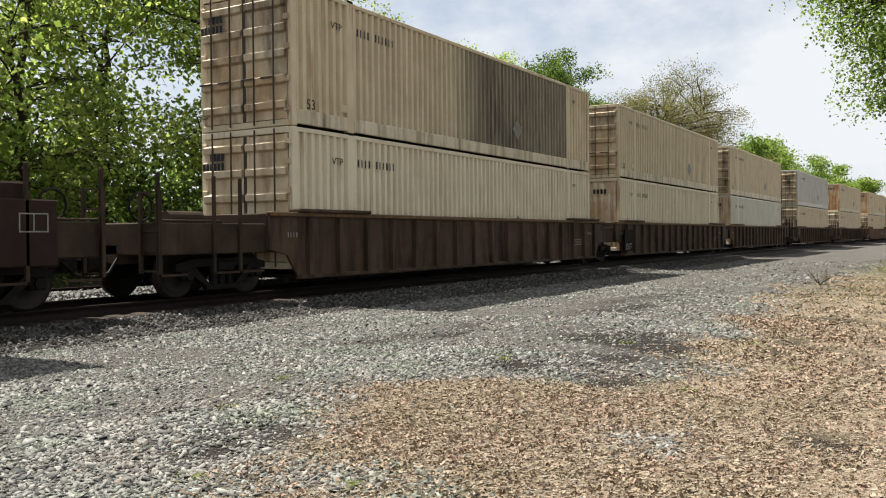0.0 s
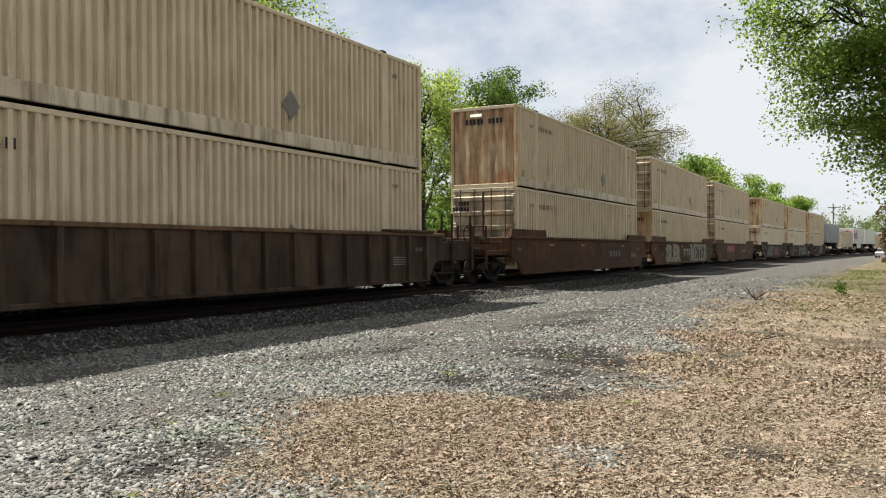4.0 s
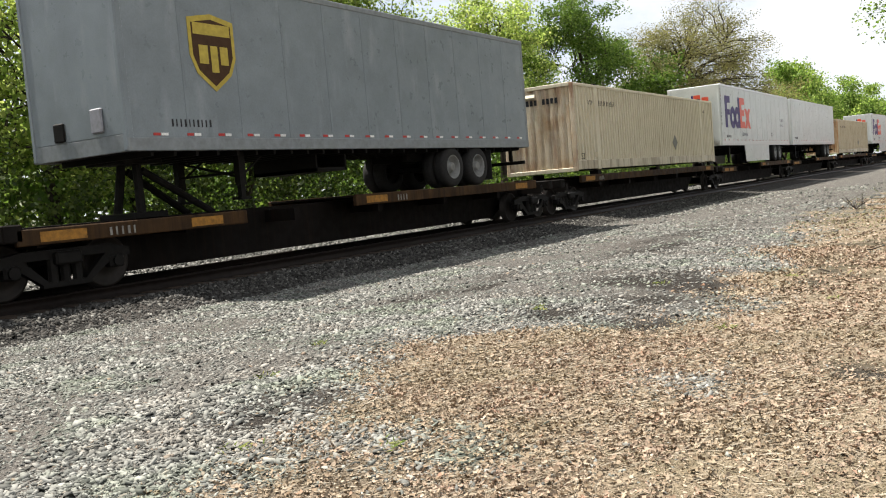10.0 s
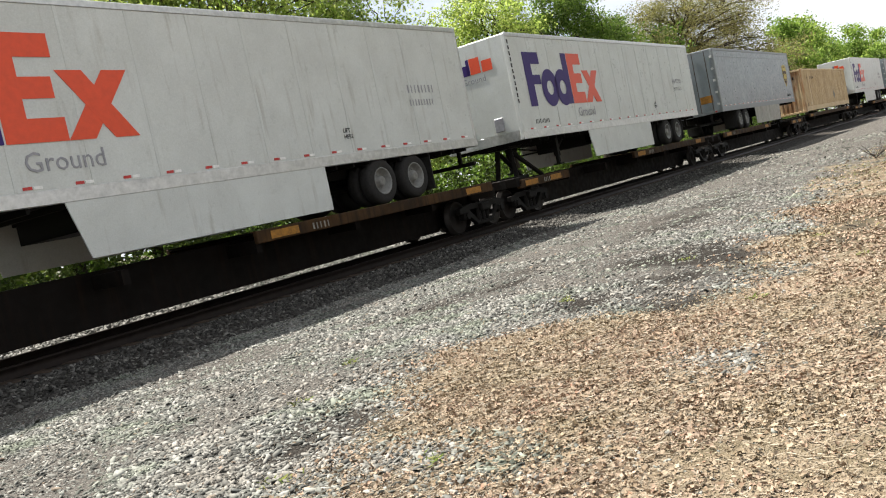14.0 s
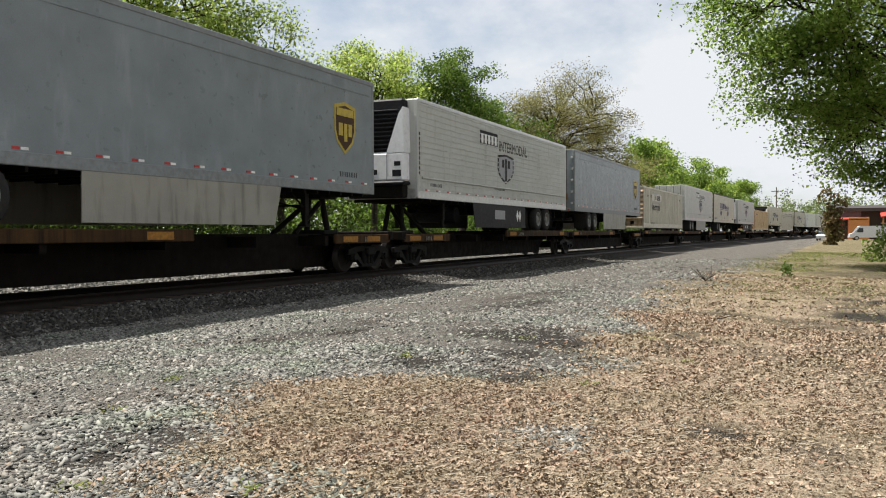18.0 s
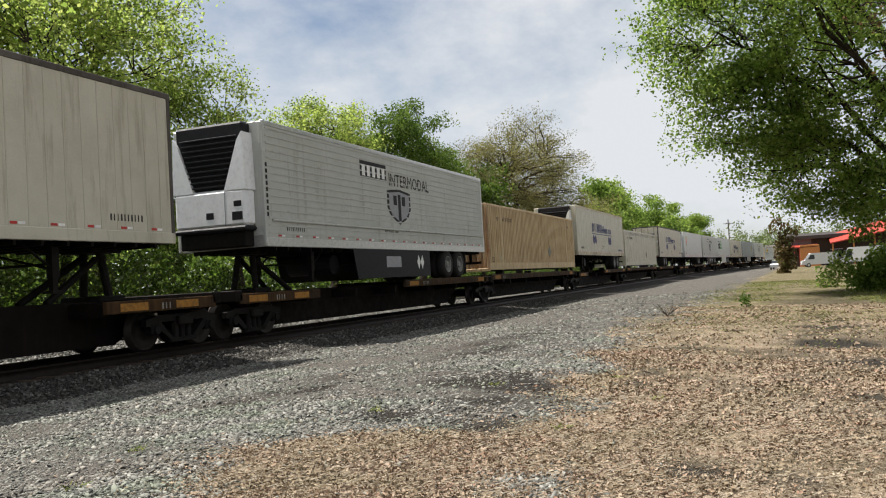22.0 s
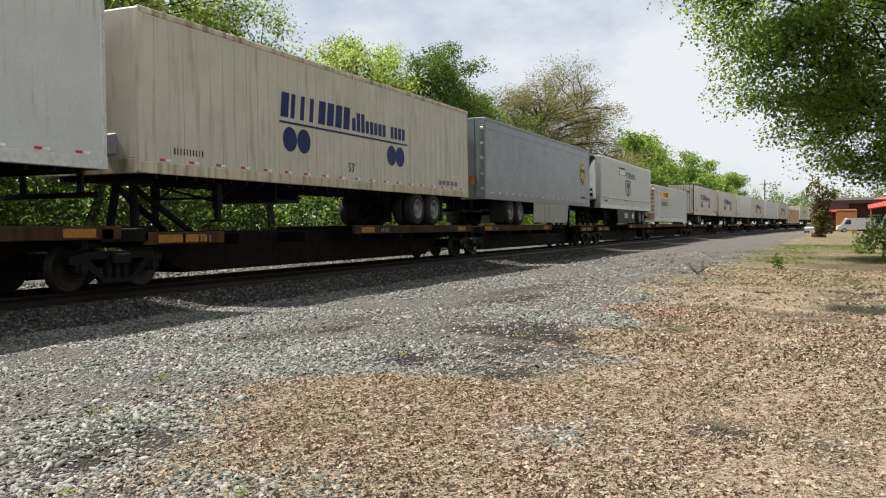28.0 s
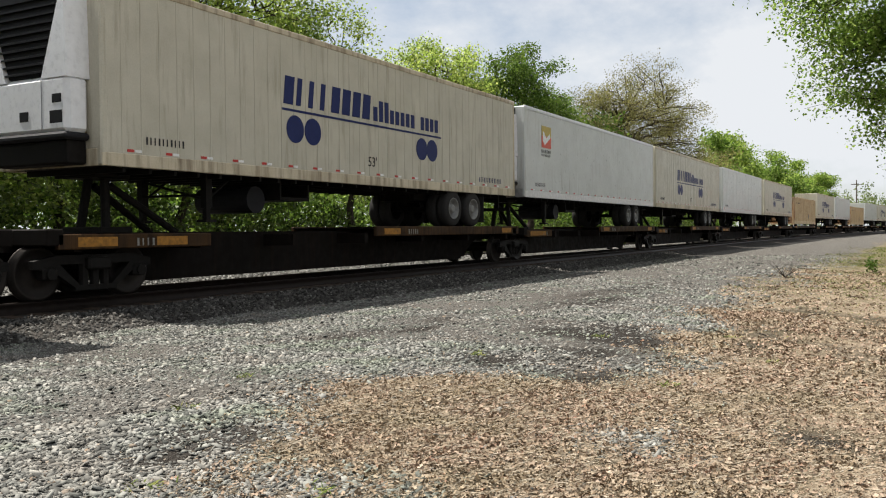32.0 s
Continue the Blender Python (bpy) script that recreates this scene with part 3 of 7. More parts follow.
def curled(rng, x, y, size, lift):
    """Dead leaves: ragged blades of three lobes a side, folded along the middle and curled at the tips."""
    n = len(x)
    s = size * rng.uniform(0.5, 1.5, n)
    d = rng.normal(0, 1, (n, 3)) * (1, 1, 0.4)
    d /= np.linalg.norm(d, axis=1)[:, None]
    up = rng.normal(0, 0.6, (n, 3)) + (0, 0, 1)
    u = np.cross(d, up)
    u /= np.linalg.norm(u, axis=1)[:, None]
    w = np.cross(u, d)
    c = np.stack([x, y, ground_z(x, y) + rng.uniform(0.0, lift, n)], -1)
    a = s[:, None]
    curl = lambda: rng.uniform(-0.1, 0.45, (n, 1)) * a * w
    wide = lambda lo, hi: rng.uniform(lo, hi, (n, 1)) * a * u
    v = np.stack([c - d * a * 0.6 + curl() * 0.6, c - d * a * 0.25 + wide(0.3, 0.55) + curl(), c + d * a * 0.02 + wide(0.08, 0.22), c + d * a * 0.3 + wide(0.25, 0.5) + curl(),
                  c + d * a * 0.65 + curl(), c + d * a * 0.28 - wide(0.25, 0.5) + curl(), c - wide(0.08, 0.22), c - d * a * 0.3 - wide(0.3, 0.55) + curl()], 1)
    v[:, :, 2] = np.maximum(v[:, :, 2], ground_z(v[:, :, 0], v[:, :, 1]) + 0.004)
    f = (np.arange(n) * 8)[:, None, None] + np.array([(0, 1, 2), (0, 2, 6), (0, 6, 7), (2, 3, 4), (2, 4, 6), (6, 4, 5)])[None]
    return v.reshape(-1, 3), f.reshape(-1, 3)


def straws(rng, x, y, length, wide=0.004, rise=0.9):
    n = len(x)
    a = rng.uniform(0, 2 * np.pi, n)
    l = length * rng.uniform(0.5, 1.5, n)
    c = np.stack([x, y, ground_z(x, y) + 0.005], -1)
    d = np.stack([np.cos(a), np.sin(a), rng.uniform(0.1 * rise, rise, n)], -1) * l[:, None]
    u = np.stack([-np.sin(a), np.cos(a), 0 * a], -1) * wide
    v = np.stack([c - u, c + u, c + d * 0.6 + u * 0.8, c + d * (1, 1, 0.75)], 1).reshape(-1, 3)
    return v, (np.arange(n) * 4)[:, None, None].repeat(1, 1).reshape(-1, 1) + np.array([[0, 1, 2, 3]])


def speckled(name, stops, rough=0.85, drifts=()):
    """Each loose piece has its own colour; drifts tint whole patches of them."""
    p = Paint(name)
    rnd = p.n.new("ShaderNodeNewGeometry").outputs["Random Per Island"]
    col = p.ramp(rnd, *stops)
    if drifts:
        col = p.mix(0.8, col, p.ramp(p.noise(p.coords(world=True), 1.1, 5, 0.68), *drifts), "OVERLAY")
    grain = p.noise(p.coords(world=True), 90, 3, 0.6)
    col = p.mix(0.35, col, p.ramp(grain, (0.3, 0.35), (0.7, 0.65)), "OVERLAY")
    p.bump(grain, 0.3, 0.004)
    p.done(col, rough, 0.0, 0.04)
    return p.m


CHIP = speckled("slate chips", ((0.0, (0.0522, 0.0528, 0.0487)), (0.25, (0.111, 0.111, 0.102)), (0.55, (0.171, 0.17, 0.154)), (0.85, (0.23, 0.228, 0.21)), (0.96, (0.292, 0.285, 0.257)), (1.0, (0.167, 0.132, 0.101))), drifts=((0.35, (0.42, 0.47, 0.40)), (0.5, (0.5, 0.5, 0.5)), (0.66, (0.52, 0.48, 0.46))))
# Lit copy of the ballast stone: sun on the far shoulder painted as paler grey.
PALESTONE = speckled("ballast stone with sunlight in its grey", ((0.0, (0.0689, 0.0689, 0.064)), (0.4, (0.138, 0.135, 0.125)), (1.0, (0.221, 0.216, 0.202))))
# Shaded copy for the near side: the train's shadow painted as darker grey.
TRACKSTONE = speckled("ballast stone with train shade in its grey", ((0.0, (0.021, 0.0203, 0.0182)), (0.5, (0.056, 0.0532, 0.049)), (0.9, (0.105, 0.0994, 0.0896)), (1.0, (0.196, 0.189, 0.171))))
DEADLEAF = speckled("dead leaves", ((0.0, (0.121, 0.0906, 0.0632)), (0.2, (0.193, 0.15, 0.109)), (0.5, (0.253, 0.202, 0.153)), (0.8, (0.295, 0.241, 0.187)), (0.93, (0.356, 0.301, 0.241)), (1.0, (0.253, 0.157, 0.114))), drifts=((0.32, (0.42, 0.43, 0.36)), (0.46, (0.52, 0.5, 0.46)), (0.56, (0.54, 0.49, 0.47)), (0.7, (0.5, 0.44, 0.4))))
STRAW = speckled("dry straw", ((0.0, (0.174, 0.137, 0.0933)), (0.6, (0.265, 0.223, 0.165)), (1.0, (0.361, 0.313, 0.246))))
BLADE = speckled("thin green grass", ((0.0, (0.0528, 0.0792, 0.0158)), (0.5, (0.106, 0.132, 0.0317)), (1.0, (0.222, 0.211, 0.0739))))


def gather(name, pieces, material, label, category):
    """Joins batches of loose pieces into one sheet of stuff."""
    vs, fs, base = [], [], 0
    for v, f in pieces:
        vs.append(v)
        fs.append(f + base)
        base += len(v)
    tagged(new(name, fast_mesh(name, np.concatenate(vs), np.concatenate(fs), material)), label, category, kind="stuff")


def strew():
    rng = np.random.default_rng(11)
    stony = stone_patch
    thick = lambda x, y: np.clip(0.66 + 0.6 * drift(x, y, 12, 0.9, 7.0), 0.15, 1) * np.interp(y, (4.8, 6.0, 7.2, 9.0), (1.0, 0.8, 0.75, 0.9))
    gravel = lambda x, y: np.clip((1 - leafy(x, y)) ** 0.85 * (1 - 0.9 * soil_and_shadow(x, y)) * thick(x, y) + 0.9 * stony(x, y) + 0.02, 0, 1)
    gather("slate_chips", [chips(rng, *scatter(rng, n, x0, x1, y0, y1, gravel), size, flat, lean) for n, x0, x1, y0, y1, size, flat, lean in (
        (190000, 1.0, 7.0, 1.0, 9.9, 0.0135, 0.2, 0.26), (40000, 1.0, 6.5, 1.5, 8.6, 0.021, 0.17, 0.24), (80000, 7.0, 12.5, 1.5, 9.9, 0.018, 0.22, 0.26), (24000, 12.5, 22, 1.5, 9.8, 0.024, 0.25, 0.2), (7000, 22, 42, 1.5, 9.8, 0.035, 0.3, 0.2), (24000, -6, 1, 2.0, 9.9, 0.024, 0.2, 0.15))], CHIP, "loose grey slate chips on the lane", "gravel")
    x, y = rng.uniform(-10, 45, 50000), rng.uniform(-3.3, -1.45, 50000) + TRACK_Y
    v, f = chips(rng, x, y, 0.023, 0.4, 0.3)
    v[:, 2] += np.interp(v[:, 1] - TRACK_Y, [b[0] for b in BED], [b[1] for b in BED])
    gather("ballast_stones", [(v, f)], TRACKSTONE, "loose ballast stones beside the rails, the train's shade painted into their grey", "gravel")
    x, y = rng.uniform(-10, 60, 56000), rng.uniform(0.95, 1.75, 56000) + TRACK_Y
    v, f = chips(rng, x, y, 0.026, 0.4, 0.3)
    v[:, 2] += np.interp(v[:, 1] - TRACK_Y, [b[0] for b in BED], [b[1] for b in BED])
    gather("shoulder_stones", [(v, f)], PALESTONE, "ballast stones on the far shoulder, sunlight painted into their grey", "gravel")
    dry = lambda x, y: (leafy(x, y) ** 1.2 + 0.02) * (1 - 0.9 * stony(x, y)) * (1 - 0.88 * soil_and_shadow(x, y)) * np.clip(0.85 + 0.6 * drift(x, y, 14, 1.2, 12.0), 0.25, 1) * np.clip(1 - 0.7 * (drift(x, y, 8, 0.7, 8.0) * 1.2 - 0.4), 0.45, 1)
    gather("leaf_litter", [curled(rng, *scatter(rng, n, x0, x1, y0, y1, dry), size, lift) for n, x0, x1, y0, y1, size, lift in (
        (26000, -6.0, 1.0, -6.0, 3.4, 0.032, 0.012), (22000, 1.0, 14.0, -8.0, -2.2, 0.034, 0.012), (105000, 1.0, 7.5, -2.2, 4.9, 0.023, 0.018), (130000, 1.0, 8.0, -2.2, 4.9, 0.012, 0.012), (60000, 7.5, 14, -4.2, 3.8, 0.032, 0.016), (18000, 14, 28, -7, 3.8, 0.048, 0.012))], DEADLEAF, "curled tan dead leaves lying on the ground", "leaf litter")
    gather("straw", [straws(rng, *scatter(rng, 150000, 1.0, 9, -2.6, 4.8, dry), 0.07, 0.0017, 0.4), straws(rng, *scatter(rng, 24000, 9, 20, -5, 3.8, dry), 0.09, 0.0028, 0.3)], STRAW, "dry straw among the dead leaves", "straw")
    turf = lambda x, y: np.clip((x - 13) / 14, 0.02, 1) * leafy(x, y) * np.clip(0.5 + drift(x, y, 15, 0.5, 5.0), 0.05, 1)
    gather("thin_grass", [straws(rng, *scatter(rng, 60000, 10, 32, -8, 3.8, turf), 0.06, 0.0022), straws(rng, *scatter(rng, 50000, 28, 60, -12, 3.8, turf), 0.11, 0.0035)], BLADE, "thin yellow-green grass at the lane's edge", "grass")
    # small weeds in the gravel
    spots = [(4.4, 4.71), (3.0, 3.54), (3.35, 2.75), (7.1, 2.0), (5.6, 5.2), (9.6, 3.4), (7.6, 4.0), (8.9, 1.4), (10.4, 2.1)]
    green = []
    for sx, sy in spots:
        x, y = sx + rng.normal(0, 0.045, 34), sy + rng.normal(0, 0.045, 34)
        v, f = straws(rng, x, y, 0.05)
        green.append((v, f))
    gather("weeds", green, BLADE, "tiny yellow-green weeds in the gravel", "weeds")


strew()

# ---- train: how it runs ----
SPEED, GAIN = 23.43, 0.027


def travelled(t):
    return SPEED * t + GAIN * t * t / 2


CAR_BASE = 0.448
RIDERS = []  # (thing, metres along the railway at the start, height of its base)


def ride(ob, s, z):
    x, y, a = along(s)
    ob.matrix_basis = pose(x, y, z, 0, 0, math.degrees(a))
    RIDERS.append((ob, s, z))
    return ob


# ---- writing and marks ----
def lettering(name, text, size, x, y, z, material, parent, side=-1, squeeze=1.0):
    """Raised letters on a wall that faces the viewer (side -1) or the train's front end (side 0)."""
    cu = bpy.data.curves.new(name, "FONT")
    cu.body, cu.size, cu.extrude, cu.resolution_u = text, size, 0.002, 2
    tmp = bpy.data.objects.new(name, cu)
    me = bpy.data.meshes.new_from_object(tmp)
    bpy.data.objects.remove(tmp)
    me.materials.clear()
    me.materials.append(material)
    m = Matrix.Diagonal((squeeze, 1, 1, 1))
    me.transform((pose(x, y, z, 90, 0, 0) if side else pose(x, y, z, 90, 0, -90)) @ m)
    return part(name, me, material, parent)


def marks(name, boxes, y, material, parent, label="", end=False, depth=0.004):
    """Flat painted or stuck-on shapes, (x0, x1, z0, z1), on the viewer's side; end: on the front end, at x = y."""
    if len(boxes) > 1 and name in ("yellow_panel", "name_block", "emblem_block", "name_panel"):
        return [marks(name, [q], y, material, parent, label, end, depth) for q in boxes]
    s = Shape()
    for x0, x1, z0, z1 in boxes:
        if end:
            s.box(y - depth, y, x0, x1, z0, z1)
        else:
            s.box(x0, x1, y - depth, y, z0, z1)
    ob = part(name, s, material, parent, label)
    return tagged(ob, kind="stuff") if len(boxes) > 1 else ob


def code_bars(x, z, n, h, w=0.6):
    """A run of bars the size of unreadable stencilled characters."""
    return [(x + i * h * w * 1.3, x + i * h * w * 1.3 + h * w * (0.34 if i % 3 else 0.5), z, z + h * 0.9) for i in range(n)]


# ---- containers ----
LONG, WIDE, TALL = 16.15, 2.59, 2.90
HALF, NEAR = LONG / 2, -WIDE / 2


def waves(x0, x1, y, pitch=0.235, deep=0.045, inward=1, form=(0.38, 0.52, 0.86)):
    """The trapezoid line of a corrugated wall."""
    n = max(1, round((x1 - x0) / pitch))
    p = (x1 - x0) / n
    line = []
    for i in range(n):
        a = x0 + i * p
        line += [(a, y), (a + p * form[0], y), (a + p * form[1], y + deep * inward), (a + p * form[2], y + deep * inward)]
    return line + [(x1, y)]


def container(body, end, opening, label, code_seed, sooty=None, plates=True, pitch=0.235, number="53", form=(0.38, 0.52, 0.86)):
    """A 53 ft steel box. opening: double doors at its front end, or a corrugated wall."""
    rnd = random.Random(code_seed)
    c = thing("container", label, "container", pose(0, 0, 0), "containers on the train")
    for y, side in ((NEAR + 0.02, 1), (-NEAR - 0.02, -1)):
        for x0, x1 in ((-HALF + 0.12, -6.24), (-6.0, 6.0), (6.24, HALF - 0.12)) if side > 0 else ((-HALF + 0.12, HALF - 0.12),):
            line = waves(x0, x1, y, pitch, 0.08, side, form)
            part("side_wall", Shape().sheet(line if side > 0 else line[::-1], 0.32, TALL - 0.1), sooty if sooty and x0 == -6.0 else body, c)
        if side < 0:
            part("top_rail", Shape().box(-HALF + 0.1, HALF - 0.1, y - 0.08, y + 0.01, TALL - 0.1, TALL - 0.005, 0.01), body, c)
            part("bottom_rail", Shape().box(-HALF + 0.1, HALF - 0.1, y - 0.08, y + 0.014, 0.1, 0.35, 0.012), body, c)
            continue
        for x in (-6.12, 6.12):
            part("post", Shape().box(x - 0.12, x + 0.12, min(y - side * 0.012, y + side * 0.1), max(y - side * 0.012, y + side * 0.1), 0.02, TALL, 0.012), body, c)
            part("corner_casting", Shape().box(x - 0.1, x + 0.1, min(y - side * 0.018, y + side * 0.1), max(y - side * 0.018, y + side * 0.1), TALL - 0.02, TALL + 0.035, 0.008), STEEL, c)
        part("top_rail", Shape().box(-HALF + 0.1, HALF - 0.1, min(y - side * 0.01, y + side * 0.07), max(y - side * 0.01, y + side * 0.07), TALL - 0.1, TALL - 0.005, 0.01), body, c)
        for x0, x1 in ((-HALF + 0.12, -6.24), (-6.0, 6.0), (6.24, HALF - 0.12)):
            part("bottom_rail", Shape().box(x0, x1, min(y - side * 0.014, y + side * 0.08), max(y - side * 0.014, y + side * 0.1), 0.05, 0.35, 0.012), DIRTYRAIL if body is TAN or body is PALE else body, c)
    for x in (-HALF, HALF):
        d = 1 if x < 0 else -1
        for y in (NEAR, -NEAR):
            e = 1 if y < 0 else -1
            part("corner_post", Shape().box(min(x, x + d * 0.15), max(x, x + d * 0.15), min(y, y + e * 0.12), max(y, y + e * 0.12), 0, TALL, 0.015), end if x < 0 and not opening else body, c)
    roof = Shape()
    for i in range(32):
        a = -HALF + 0.15 + i * 0.495
        roof.box(a, a + 0.3, NEAR + 0.12, -NEAR - 0.12, TALL - 0.06, TALL - 0.012)
    roof.box(-HALF + 0.1, HALF - 0.1, NEAR + 0.08, -NEAR - 0.08, TALL - 0.09, TALL - 0.045)
    part("roof", roof, body, c)
    part("floor", Shape().box(-HALF + 0.1, HALF - 0.1, NEAR + 0.06, -NEAR - 0.06, 0.04, 0.16), STEEL, c)
    # far end
    line = waves(NEAR + 0.12, -NEAR - 0.12, HALF - 0.02, 0.26, 0.045, -1)
    part("end_wall", Shape().sheet([(x, y) for y, x in line], 0.05, TALL - 0.05), body, c)
    x0 = -HALF + (0.0 if opening else 0.03)
    if opening == "ribs":
        zs = [(0.12, 0.0), (0.62, 0.0)]
        for i in range(7):
            z = 0.64 + i * 0.3
            zs += [(z, 0.0), (z + 0.04, -0.075), (z + 0.1, -0.075), (z + 0.23, 0.0)]
        zs.append((TALL - 0.1, 0.0))
        n = len(zs)
        v = [(x0 + d, NEAR + 0.03, q) for q, d in zs] + [(x0 + d, -NEAR - 0.03, q) for q, d in zs]
        part("end_wall", Shape().add(v, [(i, n + i, n + i + 1, i + 1) for i in range(n - 1)]), end, c, "end wall with level ribs and rust streaks")
        part("end_sill", Shape().box(x0 - 0.06, x0 + 0.08, NEAR + 0.1, -NEAR - 0.1, 0.0, 0.13, 0.01), body, c)
        part("end_header", Shape().box(x0 - 0.03, x0 + 0.08, NEAR + 0.1, -NEAR - 0.1, TALL - 0.12, TALL, 0.01), body, c)
        part("data_plate", Shape().box(x0 - 0.012, x0 - 0.002, -0.62, -0.38, 0.3, 0.52, 0.002), STEEL, c)
    elif opening:
        part("sill", Shape().box(x0 - 0.03, x0 + 0.1, NEAR + 0.1, -NEAR - 0.1, 0.0, 0.13, 0.01), body, c)
        part("header", Shape().box(x0 - 0.03, x0 + 0.1, NEAR + 0.1, -NEAR - 0.1, TALL - 0.13, TALL, 0.01), body, c)
        part("door_seal", Shape().box(x0 - 0.02, x0 + 0.04, -0.04, 0.04, 0.14, TALL - 0.14), BAR, c, "dark gap between the doors")
        for k in (-1, 1):
            y0, y1 = (NEAR + 0.13, -0.045) if k < 0 else (0.045, -NEAR - 0.13)
            leafm = Shape()
            zs, z = [], 0.15
            for i in range(5):
                h = (TALL - 0.3) / 5
                zs += [(z, 0.0), (z + h * 0.34, 0.0), (z + h * 0.42, -0.07), (z + h * 0.66, -0.08), (z + h * 0.76, 0.0)]
                z += h
            zs.append((z, 0.0))
            n = len(zs)
            v = [(x0 + d, y0, q) for q, d in zs] + [(x0 + d, y1, q) for q, d in zs]
            leafm.add(v, [(i, n + i, n + i + 1, i + 1) for i in range(n - 1)])
            leafm.box(x0 - 0.012, x0 + 0.05, y0, y0 + 0.07, 0.14, TALL - 0.14)
            leafm.box(x0 - 0.012, x0 + 0.05, y1 - 0.07, y1, 0.14, TALL - 0.14)
            door = part("door", leafm, end, c)
            for y in (y0 + 0.28, y1 - 0.3):
                part("locking_bar", Shape().tube((x0 - 0.1, y, 0.04), (x0 - 0.1, y, TALL - 0.04), 0.019, n=8), BAR, door, "galvanised locking bar")
                part("handle", Shape().box(x0 - 0.125, x0 - 0.105, y - 0.01, y + 0.34, 0.98, 1.02, 0.004), BAR, door)
            ye = y0 if k < 0 else y1
            for q in (0.35, 0.95, 1.6, 2.2, 2.6):
                part("hinge", Shape().box(x0 - 0.045, x0 + 0.01, ye - 0.07, ye + 0.07, q - 0.06, q + 0.06, 0.01), end, door)
            if plates and k > 0:
                marks("code_marking", [(y0 + 0.5 + i * 0.11, y0 + 0.58 + i * 0.11, zz, zz + 0.15) for zz, m in ((2.28, 4), (2.08, 6)) for i in range(m)], x0 - 0.08, BLACKMARK, c, "black stencilled code", end=True)
    else:
        line = waves(NEAR + 0.15, -NEAR - 0.15, x0, 0.27, 0.05, 1)
        part("end_wall", Shape().sheet([(x, y) for y, x in line][::-1], 0.12, TALL - 0.1), end, c)
        part("end_sill", Shape().box(x0 - 0.03, x0 + 0.08, NEAR + 0.1, -NEAR - 0.1, 0.0, 0.13, 0.01), body, c)
        part("end_header", Shape().box(x0 - 0.03, x0 + 0.08, NEAR + 0.1, -NEAR - 0.1, TALL - 0.12, TALL, 0.01), body, c)
        part("vent_hood", Shape().prism([(x0 - 0.07, 2.55), (x0 - 0.005, 2.68), (x0 + 0.02, 2.68), (x0 + 0.02, 2.5), (x0 - 0.05, 2.5)], 0.05, 0.5), PALE, c, "small pale vent hood")
        marks("code_marking", [(-0.75 + i * 0.15, -0.65 + i * 0.15, 2.28, 2.46) for i in range(10) if i != 4], x0 - 0.004, BLACKMARK, c, "black stencilled code", end=True)
    # stencils, placard and data plates on the viewer's side
    y = NEAR + 0.016
    lettering("vent_letters", "VTP", 0.22, -HALF + 1.28, y, 2.2, BLACKMARK, c)
    marks("code_marking", code_bars(-6.0 + 0.12, 2.2, 4 + rnd.randrange(2), 0.19, 0.55) + code_bars(-6.0 + 0.82, 2.2, 6, 0.19, 0.55), y, BLACKMARK, c, "black stencilled code")
    lettering("vent_letters", "VTP", 0.17, 6.5, y, 2.3, BLACKMARK, c)
    if plates:
        lettering("length_number", number, 0.3, -HALF + 0.45, y, 0.38, BLACKMARK, c)
        part("data_plate", Shape().box(-6.5, -6.22, y - 0.006, y, 0.45, 0.62, 0.002), SOOTY, c)
        part("placard_holder", Shape().prism([(2.2, 0.62), (2.52, 0.94), (2.2, 1.26), (1.88, 0.94)], y - 0.012, y), PLACARD, c, "dark grey diamond placard holder")
    return c


# ---- railway trucks and cars ----
def wheel_mesh():
    prof = [(-0.07, 0.0), (-0.07, 0.14), (-0.045, 0.18), (-0.03, 0.34), (-0.066, 0.37), (-0.066, 0.415), (0.05, 0.425), (0.055, 0.445), (0.075, 0.445), (0.075, 0.34), (0.03, 0.3), (0.03, 0.0)]
    return Shape().lathe((0, 0, 0), prof, 24).mesh("wheel", WHEELSTEEL, True)


WHEEL = wheel_mesh()
def side_frame_mesh():
    fr = Shape().prism([(-1.12, 0.50), (-1.12, 0.62), (-0.72, 0.70), (0.72, 0.70), (1.12, 0.62), (1.12, 0.50), (0.80, 0.46), (0.72, 0.56), (-0.72, 0.56), (-0.80, 0.46)], -0.06, 0.06)
    for s in (-1, 1):
        fr.prism([(s * 0.85, 0.50), (s * 0.72, 0.60), (s * 0.28, 0.20), (s * 0.36, 0.16)][::s], -0.06, 0.06)
        fr.box(s * 0.86 - 0.13, s * 0.86 + 0.13, -0.1, 0.1, 0.32, 0.52, 0.03)
        fr.tube((s * 0.86, 0, 0.42), (s * 0.86, -0.14, 0.42), 0.09, n=10)
    fr.prism([(-0.4, 0.14), (0.4, 0.14), (0.4, 0.22), (-0.4, 0.22)], -0.06, 0.06)
    for x in (-0.2, 0.0, 0.2):
        fr.tube((x, 0, 0.2), (x, 0, 0.58), 0.075, n=8)
    return fr.mesh("side_frame", STEEL)


SIDEFRAME = side_frame_mesh()
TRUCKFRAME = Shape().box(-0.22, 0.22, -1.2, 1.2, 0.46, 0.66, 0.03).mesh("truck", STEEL)


